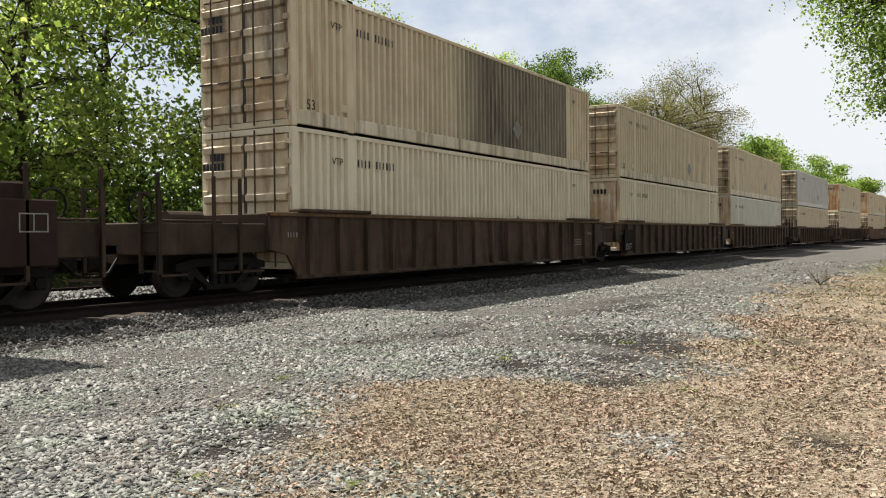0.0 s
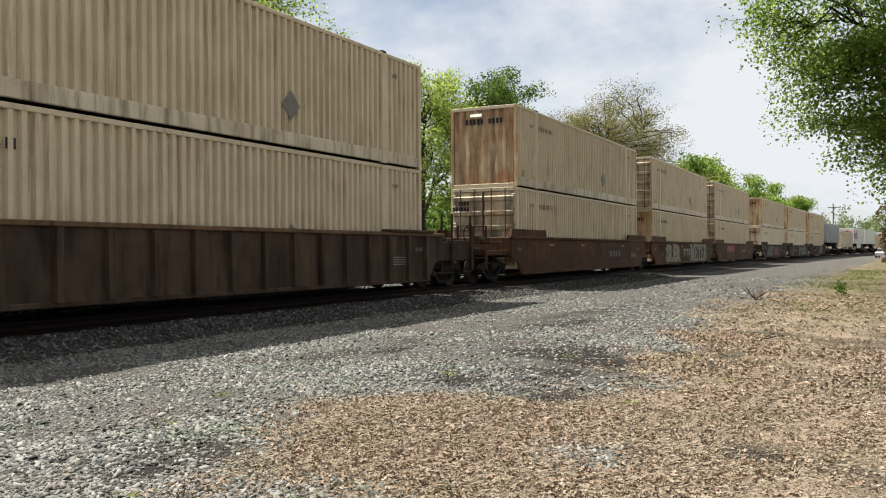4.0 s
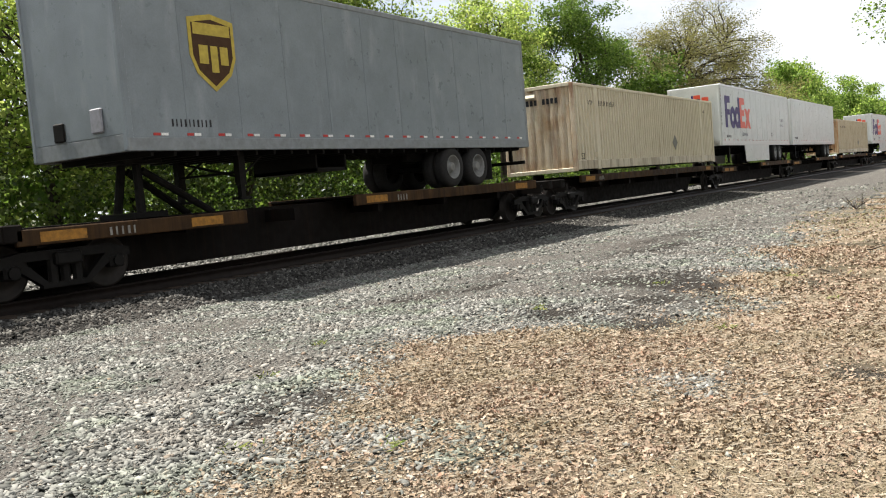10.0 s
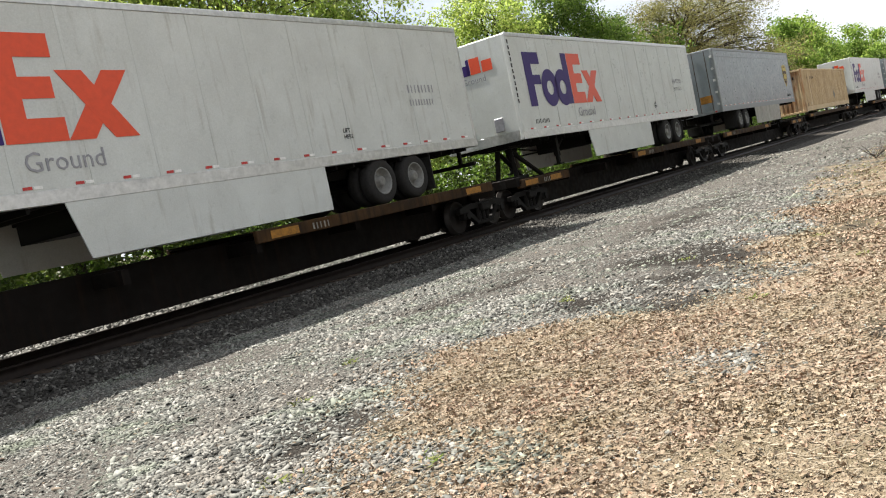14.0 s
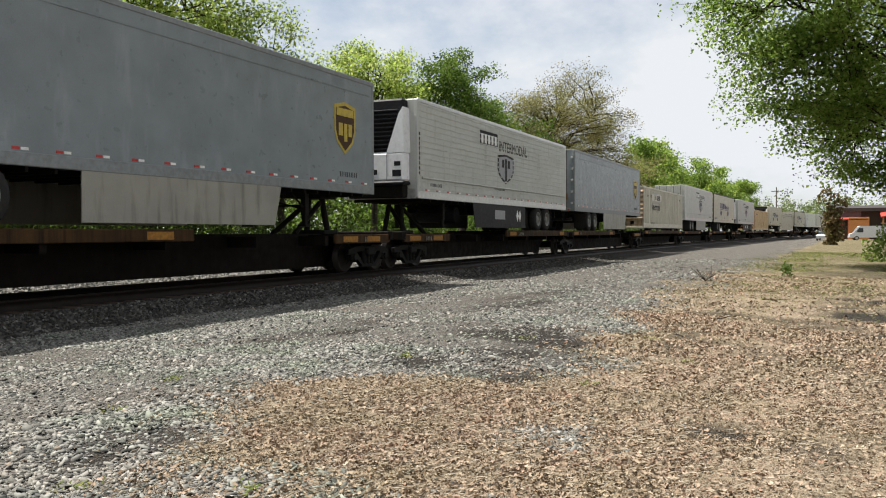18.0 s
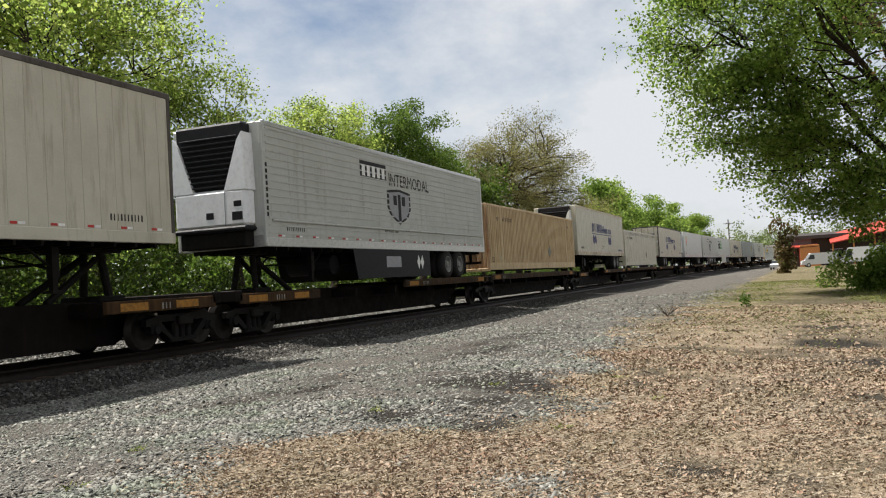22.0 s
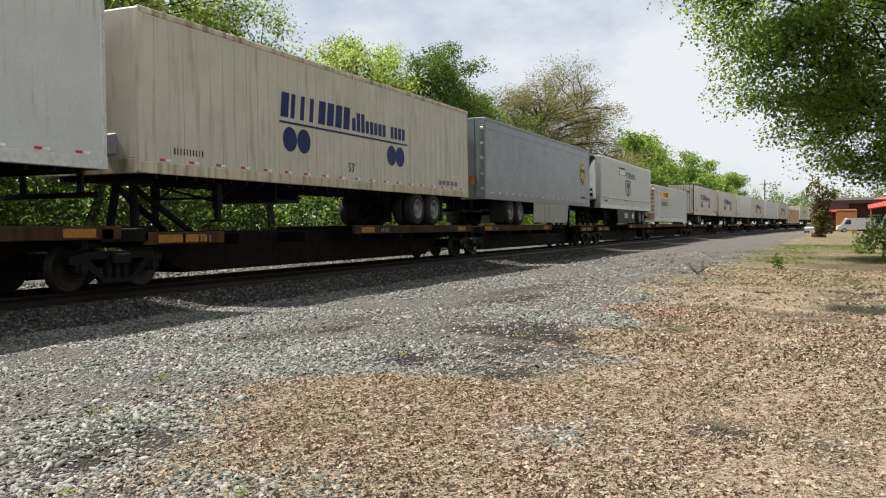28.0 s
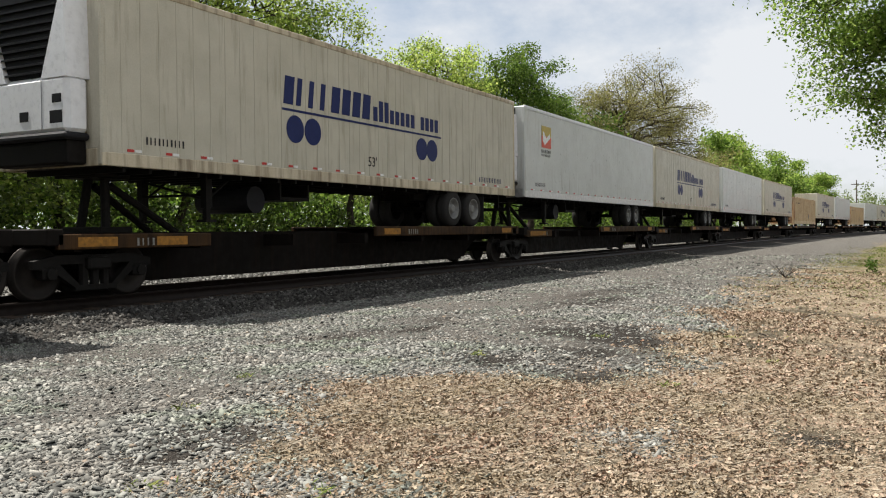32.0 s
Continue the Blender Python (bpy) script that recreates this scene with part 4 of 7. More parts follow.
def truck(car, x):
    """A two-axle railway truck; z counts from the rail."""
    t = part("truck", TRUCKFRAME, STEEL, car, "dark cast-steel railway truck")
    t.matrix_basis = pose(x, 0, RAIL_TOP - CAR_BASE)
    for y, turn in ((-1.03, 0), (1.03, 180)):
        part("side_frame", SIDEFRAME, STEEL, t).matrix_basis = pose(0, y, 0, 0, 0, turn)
    for dx in (-0.86, 0.86):
        for y, turn in ((-0.755, 0), (0.755, 180)):
            w = part("wheel", WHEEL, WHEELSTEEL, t, "steel flanged wheel")
            w.matrix_basis = pose(dx, y, 0.42, 0, 0, turn)
        part("axle", Shape().tube((dx, -0.75, 0.42), (dx, 0.75, 0.42), 0.075, n=8), STEEL, t)
    return t


def coupler(car, x, d):
    part("coupler", Shape().box(min(x, x + d * 0.8), max(x, x + d * 0.8), -0.09, 0.09, 0.42, 0.62, 0.03).box(min(x + d * 0.62, x + d * 0.95), max(x + d * 0.62, x + d * 0.95), -0.17, 0.17, 0.38, 0.68, 0.05), STEEL, car, "steel knuckle coupler")


def well_car(ribbed, paint, label, left, right, left_truck, right_truck, couple_l, couple_r):
    """A car with a deep well; the box's centre is its origin; heights count from the rail. left, right: its ends."""
    c = thing("well_car", label, "rail car", pose(0, 0, 0), "cars of the train")
    top = 1.42
    wl, wr = -HALF - 0.9, HALF + 0.9
    for y in (-1.45, 1.45):
        a, b = (y - 0.03, y + 0.03)
        out = -1 if y < 0 else 1
        poly = [(wl, top), (wl, 0.72), (wl + 0.5, 0.6), (wl + 0.85, 0.11), (wr - 0.85, 0.11), (wr - 0.5, 0.6), (wr, 0.72), (wr, top)]
        part("side_wall", Shape().prism(poly, a, b), paint, c)
        part("top_chord", Shape().box(wl, wr, y - 0.09, y + 0.09, top - 0.06, top + 0.03, 0.015), WELLTOP if ribbed else paint, c)
        part("bottom_chord", Shape().box(wl + 0.85, wr - 0.85, y - 0.08, y + 0.08, 0.11, 0.2, 0.015), paint, c)
        if ribbed:
            far_ribs = Shape()
            for i in range(17):
                x = wl + 1.1 + i * (wr - wl - 2.2) / 16
                rib = (far_ribs if out > 0 else Shape()).prism([(x - 0.06, 0.19), (x + 0.06, 0.19), (x + 0.06, top - 0.07), (x - 0.06, top - 0.07)], min(y, y + out * 0.14), max(y, y + out * 0.14))
                if out < 0:
                    part("rib", rib, paint, c)
            if out > 0:
                part("rib_set", far_ribs, paint, c)
        for x0, x1 in ((wl - 0.15, wl + 3.3), (wr - 3.3, wr + 0.15)):
            part("guide", Shape().prism([(x0 + 0.12, top + 0.28), (x0, top + 0.0), (x1, top + 0.0), (x1 - 0.1, top + 0.28)], y - 0.05, y + 0.05) if not ribbed else Shape().box(x0 + (0.9 if x0 < 0 else 0.2), x0 + (3.3 if x0 < 0 else 2.6), y - 0.16, y + 0.14, top + 0.03, top + 0.1, 0.015), paint, c)
    part("floor", Shape().box(wl + 0.9, wr - 0.9, -1.4, 1.4, 0.12, 0.2), STEEL, c)
    for x, d, e in ((wl, -1, left), (wr, 1, right)):
        a, b = min(x - d * 0.3, e), max(x - d * 0.3, e)
        part("end_platform", Shape().box(a, b, -1.35, 1.35, 0.66 if ribbed else 0.8, 1.22 if ribbed else 0.98, 0.02).box(a, b, -0.35, 0.35, 0.5, 0.85, 0.02), (WELLEND if ribbed else paint), c)
        part("bulkhead", Shape().box(min(x, x - d * 0.12), max(x, x - d * 0.12), -1.4, 1.4, 0.72, top, 0.02), (WELLEND if ribbed else paint), c)
    for d, here, cp in ((-1, left_truck, couple_l), (1, right_truck, couple_r)):
        e = left if d < 0 else right
        if here:
            truck(c, d * (HALF + 1.75) if cp else e - d * 0.0)
        if cp:
            coupler(c, e, d)
            for px in (e, e - d * 1.25, e - d * 1.9) if ribbed else ():
                part("post", Shape().box(px - 0.03, px + 0.03, -1.42, -1.36, 0.3, 2.05, 0.008), (WELLEND if ribbed else paint), c, "thin upright grab post")
                part("step", Shape().box(px - 0.03, px + d * -0.6, -1.42, -1.38, 0.3, 0.34) if d < 0 else Shape().box(px - 0.6, px + 0.03, -1.42, -1.38, 0.3, 0.34), (WELLEND if ribbed else paint), c)
            part("ladder", Shape().box(e - 0.03, e + 0.03, -1.45, -1.39, 0.35, 1.75).box(e - 0.03, e + 0.03, -0.98, -0.93, 0.35, 1.75).box(e - 0.02, e + 0.02, -1.43, -0.95, 0.38, 0.41).box(e - 0.02, e + 0.02, -1.43, -0.95, 0.72, 0.75).box(e - 0.02, e + 0.02, -1.43, -0.95, 1.06, 1.09).box(e - 0.02, e + 0.02, -1.43, -0.95, 1.4, 1.43).box(e - 0.02, e + 0.02, -1.43, -0.95, 1.71, 1.74), (WELLEND if ribbed else paint), c, "steel grab ladder")
            part("brake_pipe", Shape().tube((e - d * 1.9, -0.9, 1.02), (e - d * 0.2, -0.9, 1.02), 0.03).tube((e - d * 1.6, -0.62, 1.1), (e - d * 0.1, -0.62, 1.1), 0.022), WELLEND, c, "rusty brake pipe")
            part("air_hose", Shape().tube((e, -0.35, 0.6), (e + d * 0.22, -0.4, 0.36), 0.03).tube((e + d * 0.22, -0.4, 0.36), (e + d * 0.5, -0.36, 0.3), 0.03), STEEL, c, "black air hose")
            part("brake_reservoir", Shape().tube((e - d * 1.5, -0.75, 1.3), (e - d * 0.7, -0.75, 1.3), 0.14, n=14), WELLEND, c, "round brake reservoir")
            part("brake_wheel", Shape().lathe((e - d * 0.3, -0.6, 1.5), [(-0.02, 0.24), (0.0, 0.27), (0.02, 0.24), (0.0, 0.22), (-0.02, 0.24)], 18), STEEL, c)
            part("handrail", Shape().tube((e, -1.3, 1.25), (e - d * 1.5, -1.3, 1.25), 0.02).tube((e - d * 1.5, -1.3, 0.98), (e - d * 1.5, -1.3, 1.25), 0.02), (WELLEND if ribbed else paint), c)
    y = -1.482
    if not ribbed:
        marks("yellow_panel", [(wl + 3.6, wl + 4.1, 1.12, 1.2), (-1.6, -1.15, 1.12, 1.2), (wr - 4.5, wr - 4.1, 1.12, 1.2)], y, YELLOW, c, "yellow reflector panel")
    marks("stencil", code_bars(wl + 0.5, 0.95, 4, 0.11) + code_bars(wr - 1.6, 0.95, 5, 0.11) + [(wr - 2.8, wr - 1.9, 0.78 - i * 0.06, 0.8 - i * 0.06) for i in range(4)], y, WHITEMARK, c, "small white stencilling")
    return c


def spine_car(left, right, platforms, hitches, pedestals, first, last, label):
    """One unit of an articulated spine car; heights count from the rail."""
    c = thing("spine_car", label, "rail car", pose(0, 0, 0), "cars of the train")
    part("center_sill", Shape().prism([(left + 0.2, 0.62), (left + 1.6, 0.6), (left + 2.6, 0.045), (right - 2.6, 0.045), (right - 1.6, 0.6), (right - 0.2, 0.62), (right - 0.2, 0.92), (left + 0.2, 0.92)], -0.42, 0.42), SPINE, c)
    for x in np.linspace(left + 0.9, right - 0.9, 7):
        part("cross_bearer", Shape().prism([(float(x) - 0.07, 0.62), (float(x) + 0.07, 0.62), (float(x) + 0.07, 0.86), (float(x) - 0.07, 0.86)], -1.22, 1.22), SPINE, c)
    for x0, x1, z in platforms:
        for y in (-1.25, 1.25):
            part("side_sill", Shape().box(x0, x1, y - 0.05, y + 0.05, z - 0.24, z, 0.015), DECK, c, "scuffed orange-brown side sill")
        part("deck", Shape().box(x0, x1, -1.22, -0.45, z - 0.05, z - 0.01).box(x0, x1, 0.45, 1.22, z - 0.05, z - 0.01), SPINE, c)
        marks("yellow_panel", [(x0 + 0.35, x0 + 1.1, z - 0.2, z - 0.05), (x1 - 1.3, x1 - 0.6, z - 0.2, z - 0.05)], -1.302, YELLOW, c, "yellow reflector panel")
        marks("stencil", code_bars(x0 + 1.5, z - 0.2, 3 + int(x1) % 3, 0.14), -1.302, WHITEMARK, c, "worn white stencilling")
    for x, d in hitches:
        h = part("hitch", Shape().box(x - 0.4, x + 0.4, -0.42, 0.42, 1.86, 1.97, 0.03), STEEL, c, "dark steel trailer hitch stand")
        part("foot", Shape().box(x - 0.35, x + 0.35, -0.5, 0.5, 0.9, 1.02, 0.02), STEEL, h)
        for y in (-0.34, 0.34):
            part("strut", Shape().tube((x - 0.1 * d, y, 0.9), (x, y * 0.6, 1.9), 0.08, n=8), STEEL, h)
            part("strut", Shape().tube((x + d * 1.5, y, 0.92), (x + 0.1 * d, y * 0.6, 1.75), 0.07, n=8), STEEL, h)
    if last:
        truck(c, right - 1.35)
        coupler(c, right - 0.75, 1)
    else:
        truck(c, right)
    if first:
        truck(c, left + 1.35)
        coupler(c, left + 0.75, -1)
    for x in pedestals:
        for y in (-1.1, 1.1):
            part("pedestal", Shape().box(x - 0.16, x + 0.16, y - 0.16, y + 0.16, 0.7, 1.195, 0.02), SPINE, c)
    for x, d in ((left, 1), (right, -1)):
        part("end_beam", Shape().box(min(x + d * 0.3, x + d * 0.6), max(x + d * 0.3, x + d * 0.6), -1.3, 1.3, 0.72, 0.98, 0.02), SPINE, c)
    return c


# ---- road trailers ----
def tyre_shapes():
    t = [(-0.15, 0.29), (-0.165, 0.36), (-0.155, 0.46), (-0.11, 0.5), (-0.04, 0.505), (0.04, 0.505), (0.11, 0.5), (0.155, 0.46), (0.165, 0.36), (0.15, 0.29)]
    r = [(-0.11, 0.0), (-0.14, 0.09), (-0.12, 0.11), (-0.03, 0.14), (0.0, 0.19), (-0.02, 0.235), (-0.13, 0.265), (-0.158, 0.285), (-0.16, 0.30), (-0.14, 0.305), (0.0, 0.27)]
    rim = Shape().lathe((0, 0, 0), r, 24)
    for i in range(10):
        a = i * math.pi / 5
        rim.tube((0.15 * math.cos(a), -0.04, 0.15 * math.sin(a)), (0.15 * math.cos(a), -0.012, 0.15 * math.sin(a)), 0.014, n=6)
    return Shape().lathe((0, 0, 0), t, 28).mesh("tyre", RUBBER, True), rim.mesh("rim", RIM, True)


TYRE, RIMMESH = tyre_shapes()


def trailer(skin, label, length=LONG, nose_left=True, skirt=False, reefer=False, ribs="posts", top=4.03, floor=0.97, rail=None):
    """A box trailer on two axles; heights count from the deck that it stands on. nose_left: its nose leads."""
    c = thing("semi_trailer", label, "trailer", pose(0, 0, 0), "trailers on the train")
    h = length / 2
    d = -1 if nose_left else 1  # way from the tail to the nose
    y0 = -1.3
    lower = floor + 0.22
    rail = rail or (DIRTYRAIL if skin is CREAM else GREYRAIL if skin is GREY else ALU)
    for y, s in ((y0, -1), (-y0, 1)):
        part("side_wall", Shape().box(-h + 0.06, h - 0.06, min(y, y - s * 0.04), max(y, y - s * 0.04), lower - 0.02, top - 0.1), skin, c)
        if s > 0:
            pass
        elif ribs == "posts":
            n = round(length / 1.22)
            for i in range(1, n):
                x = -h + i * length / n
                part("seam", Shape().box(x - 0.03, x + 0.03, min(y, y + s * 0.005), max(y, y + s * 0.005), lower, top - 0.11), skin, c)
        elif ribs == "lines":
            for i in range(15):
                z = lower + 0.12 + i * (top - lower - 0.3) / 14
                part("seam", Shape().prism([(-h + 0.12, z - 0.02), (h - 0.12, z - 0.02), (h - 0.12, z + 0.02), (-h + 0.12, z + 0.02)], min(y, y + s * 0.012), max(y, y + s * 0.012)), skin, c)
            part("rub_rail", Shape().tube((-h + 0.25, y - 0.01, lower + 0.42), (h - 0.15, y - 0.01, lower + 0.42), 0.035, n=8), skin, c, "rounded white rub rail")
        elif ribs == "fine":
            n = round(length / 0.4)
            fine = Shape()
            for i in range(1, n):
                x = -h + i * length / n
                fine.box(x - 0.012, x + 0.012, min(y, y + s * 0.006), max(y, y + s * 0.006), lower, top - 0.11)
            tagged(part("seams", fine, skin, c), kind="stuff")
        part("bottom_rail", Shape().box(-h, h, min(y + s * 0.012, y - s * 0.06), max(y + s * 0.012, y - s * 0.06), floor, lower, 0.012), skin if rail is DARKFRAME else rail, c)
        part("top_rail", Shape().box(-h, h, min(y + s * 0.014, y - s * 0.05), max(y + s * 0.014, y - s * 0.05), top - 0.12, top, 0.012), rail, c)
        for x in (-h, h):
            part("corner_post", Shape().box(x - 0.015 if x < 0 else x - 0.13, x + 0.13 if x < 0 else x + 0.015, min(y + s * 0.01, y - s * 0.12), max(y + s * 0.01, y - s * 0.12), floor, top - 0.02, 0.03), rail if not nose_left or x > 0 else skin, c)
    part("roof", Shape().box(-h + 0.02, h - 0.02, y0 + 0.03, -y0 - 0.03, top - 0.05, top - 0.008, 0.01), skin, c)
    part("floor", Shape().box(-h + 0.05, h - 0.05, y0 + 0.05, -y0 - 0.05, floor + 0.02, floor + 0.12), STEEL, c)
    beams = Shape()
    for i in range(28):
        x = -h + 0.5 + i * (length - 1.0) / 27
        beams.box(x - 0.03, x + 0.03, y0 + 0.08, -y0 - 0.08, floor - 0.08, floor + 0.02)
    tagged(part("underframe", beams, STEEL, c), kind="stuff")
    # nose and tail
    for x, is_nose in ((d * h, True), (-d * h, False)):
        s = 1 if x > 0 else -1
        a, b = min(x, x - s * 0.05), max(x, x - s * 0.05)
        if is_nose:
            part("nose_wall", Shape().box(a, b, y0 + 0.1, -y0 - 0.1, floor + 0.28, top - 0.03, 0.01), skin, c)
            part("nose_skirt", Shape().box(a, b, y0 + 0.1, -y0 - 0.1, floor, floor + 0.28, 0.01), rail, c)
            if not reefer:
                part("connector_box", Shape().box(min(x, x + s * 0.05), max(x, x + s * 0.05), -0.75, -0.45, floor + 0.35, floor + 0.75, 0.02), GREYINK, c, "grey connector box")
                part("gladhand_panel", Shape().box(min(x, x + s * 0.04), max(x, x + s * 0.04), 0.3, 0.6, floor + 0.3, floor + 0.62, 0.02), STEEL, c)
        else:
            for k in (-1, 1):
                ya, yb = (y0 + 0.1, -0.012) if k < 0 else (0.012, -y0 - 0.1)
                door = part("door", Shape().box(a, b, ya, yb, floor + 0.14, top - 0.1, 0.012), skin, c)
                for y in (ya + 0.3, yb - 0.3):
                    part("locking_bar", Shape().tube((x + s * 0.03, y, floor + 0.1), (x + s * 0.03, y, top - 0.06), 0.017, n=8), BAR, door, "dark locking bar")
                for q in np.linspace(floor + 0.4, top - 0.4, 5):
                    ye = ya if k < 0 else yb
                    part("hinge", Shape().box(min(x, x + s * 0.03), max(x, x + s * 0.03), ye - 0.03, ye + 0.09, float(q) - 0.05, float(q) + 0.05, 0.006), ALU, door)
            part("rear_sill", Shape().box(a, b, y0, -y0, floor, floor + 0.14, 0.01), rail, c)
            part("rear_header", Shape().box(a, b, y0, -y0, top - 0.1, top, 0.01), rail, c)
            part("bumper", Shape().box(x - s * 0.1, x, -1.15, 1.15, 0.5, 0.6, 0.01).box(x - s * 0.08, x - s * 0.01, -0.75, -0.65, 0.55, floor).box(x - s * 0.08, x - s * 0.01, 0.65, 0.75, 0.55, floor) if s < 0 else Shape().box(x - 0.1, x, -1.15, 1.15, 0.5, 0.6, 0.01).box(x - 0.08, x - 0.01, -0.75, -0.65, 0.55, floor).box(x - 0.08, x - 0.01, 0.65, 0.75, 0.55, floor), STEEL, c, "dark steel underride bumper")
            for y in (-1.0, 1.0):
                part("tail_lamp", Shape().tube((x, y, floor + 0.07), (x + s * 0.03, y, floor + 0.07), 0.05, n=10), REDMARK, c, "red tail lamp")
    if reefer:
        x = d * h
        s = d
        face = x + s * 0.44
        a, b = min(x, face), max(x, face)
        low = floor + 0.5
        part("cooling_unit", Shape().box(a, b, -1.04, 1.04, low, floor + 1.42, 0.08), UNITWHITE, c, "white refrigeration unit casing")
        part("seam", Shape().box(min(face, face + s * 0.004), max(face, face + s * 0.004), -0.46, -0.44, low + 0.06, floor + 1.36), GREYINK, c)
        part("grille", Shape().box(min(x, x + s * 0.36), max(x, x + s * 0.36), -0.98, 0.98, floor + 1.4, top - 0.03, 0.06), GRILLE, c, "black refrigeration grille")
        for k in (-1, 1):
            foot, head = k * 0.44, k * 0.86
            v = [(q, w, z) for q in (x, face) for w, z in ((k * 1.04, floor + 1.38), (foot, floor + 1.38), (head, top - 0.5), (k * 1.0, top - 0.3))]
            part("unit_cheek", Shape().convex(v, [(0, 1, 2, 3), (4, 5, 6, 7), (0, 1, 5, 4), (1, 2, 6, 5), (2, 3, 7, 6), (3, 0, 4, 7)]), UNITWHITE, c, "white slanted cheek beside the grille")
        for i in range(10):
            z = floor + 1.5 + i * 0.13
            w = 0.5 + 0.036 * i
            part("louvre", Shape().prism([(x + s * 0.34, z), (x + s * 0.43, z - 0.02), (x + s * 0.43, z + 0.01), (x + s * 0.34, z + 0.045)][:: -s], -w, w), GRILLE, c)
        for w0, w1, z0, z1 in ((-0.12, 0.1, 0.72, 0.88), (-0.92, -0.7, 0.98, 1.12), (-0.94, -0.64, 0.66, 0.86)):
            part("window", Shape().box(min(face - s * 0.05, face + s * 0.006), max(face - s * 0.05, face + s * 0.006), w0, w1, floor + z0, floor + z1, 0.004), GRILLE, c, "small dark window")
        part("bumper_bar", Shape().box(min(x, x + s * 0.48), max(x, x + s * 0.48), -1.05, 1.05, low - 0.1, low + 0.02, 0.04), GRILLE, c)
        part("unit_base", Shape().box(min(x, x + s * 0.36), max(x, x + s * 0.36), -0.95, 0.95, floor + 0.02, floor + 0.42, 0.03), STEEL, c)
        part("fuel_tank", Shape().tube((d * (h - 4.3), -0.72, 0.55), (d * (h - 4.3), 0.72, 0.55), 0.28, n=18), GRILLE, c, "round dark fuel tank")
    # running gear
    bogie = -d * (h - 3.55)
    sub = Shape().box(bogie - 1.6, bogie + 1.6, -0.55, -0.42, 0.72, floor, 0.01).box(bogie - 1.6, bogie + 1.6, 0.42, 0.55, 0.72, floor, 0.01)
    for dx in (-0.62, 0.62):
        sub.tube((bogie + dx, -1.0, 0.5), (bogie + dx, 1.0, 0.5), 0.07, n=8)
        for y in (-0.48, 0.48):
            sub.prism([(bogie + dx - 0.3, 0.72), (bogie + dx - 0.12, 0.45), (bogie + dx + 0.12, 0.45), (bogie + dx + 0.3, 0.72)], y - 0.06, y + 0.06)
    part("bogie", sub, STEEL, c, "dark steel sliding bogie")
    for dx in (-0.62, 0.62):
        for y, turn in ((-1.12, 0), (-0.78, 0), (1.12, 180), (0.78, 180)):
            w = part("tyre", TYRE, RUBBER, c)
            w.matrix_basis = pose(bogie + dx, y, 0.5, 0, 0, turn)
            if abs(y) > 1:
                part("rim", RIMMESH, RIM, w, "dusty white steel rim")
    for y in (-0.95, 0.95):
        part("mudflap", Shape().box(bogie - d * 1.35 - 0.01, bogie - d * 1.35 + 0.01, y - 0.3, y + 0.3, 0.12, floor - 0.05), RUBBER, c)
    lg = d * (h - 2.75)
    leg = Shape()
    for y in (-0.85, 0.85):
        leg.box(lg - 0.08, lg + 0.08, y - 0.07, y + 0.07, 0.35, floor).box(lg - 0.055, lg + 0.055, y - 0.05, y + 0.05, 0.12, 0.4).box(lg - 0.14, lg + 0.14, y - 0.12, y + 0.12, 0.08, 0.13)
        leg.tube((lg, y, 0.5), (lg - d * 0.7, y, floor), 0.025)
    leg.tube((lg, -0.85, 0.6), (lg, 0.85, 0.6), 0.025).tube((lg, -0.85, 0.5), (lg, 0.85, 0.9), 0.025)
    part("landing_gear", leg, STEEL, c, "dark folding landing gear")
    part("spare_rack", Shape().box(lg - d * 2.6 - 0.5, lg - d * 2.6 + 0.5, -0.9, 0.9, 0.55, 0.62).box(lg - d * 2.6 - 0.5, lg - d * 2.6 - 0.45, -0.9, 0.9, 0.55, floor).box(lg - d * 2.6 + 0.45, lg - d * 2.6 + 0.5, -0.9, 0.9, 0.55, floor), STEEL, c)
    if skirt:
        a, b = sorted((d * (h - 4.4), d * (h - 10.15)))
        k0, k1 = (a + 0.25, b) if nose_left else (a, b - 0.25)
        for ya, yb in ((y0 - 0.005, y0 + 0.02), (-y0 - 0.02, -y0 + 0.005)):
            part("side_skirt", Shape().prism([(a, floor + 0.02), (b, floor + 0.02), (k1, 0.1), (k0, 0.1)], ya, yb), GRILLE if skirt == "dark" else SKIRT if skin is GREY or skin is GREYWHITE else skin, c, ("black" if skirt == "dark" else "pale") + " aerodynamic side skirt")
    # reflective tape along the bottom rail
    n = 19
    xs = [-h + 0.5 + i * (length - 1.2) / (n - 1) for i in range(n)]
    marks("red_tape", [(x, x + 0.14, lower + 0.03, lower + 0.075) for x in xs], y0, REDMARK, c, "red reflective tape", depth=0.008)
    marks("white_tape", [(x + 0.16, x + 0.3, lower + 0.03, lower + 0.075) for x in xs], y0, SILVERMARK, c, "white reflective tape", depth=0.008)
    marks("code_marking", code_bars(d * (h - 0.9) - (0.9 if d > 0 else 0), lower + 0.18, 10, 0.14, 0.5), y0, BLACKMARK, c, "dark unit code", depth=0.006)
    return c

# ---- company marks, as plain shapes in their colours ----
DECK_Z = 1.47
SIDE = -1.306


def slanted(boxes, y, material, name, parent, label="", lean=0.12, depth=0.004):
    for x0, x1, z0, z1 in boxes:
        k = lean * (z1 - z0)
        part(name, Shape().prism([(x0, z0), (x1, z0), (x1 + k, z1), (x0 + k, z1)], y - depth, y), material, parent, label)


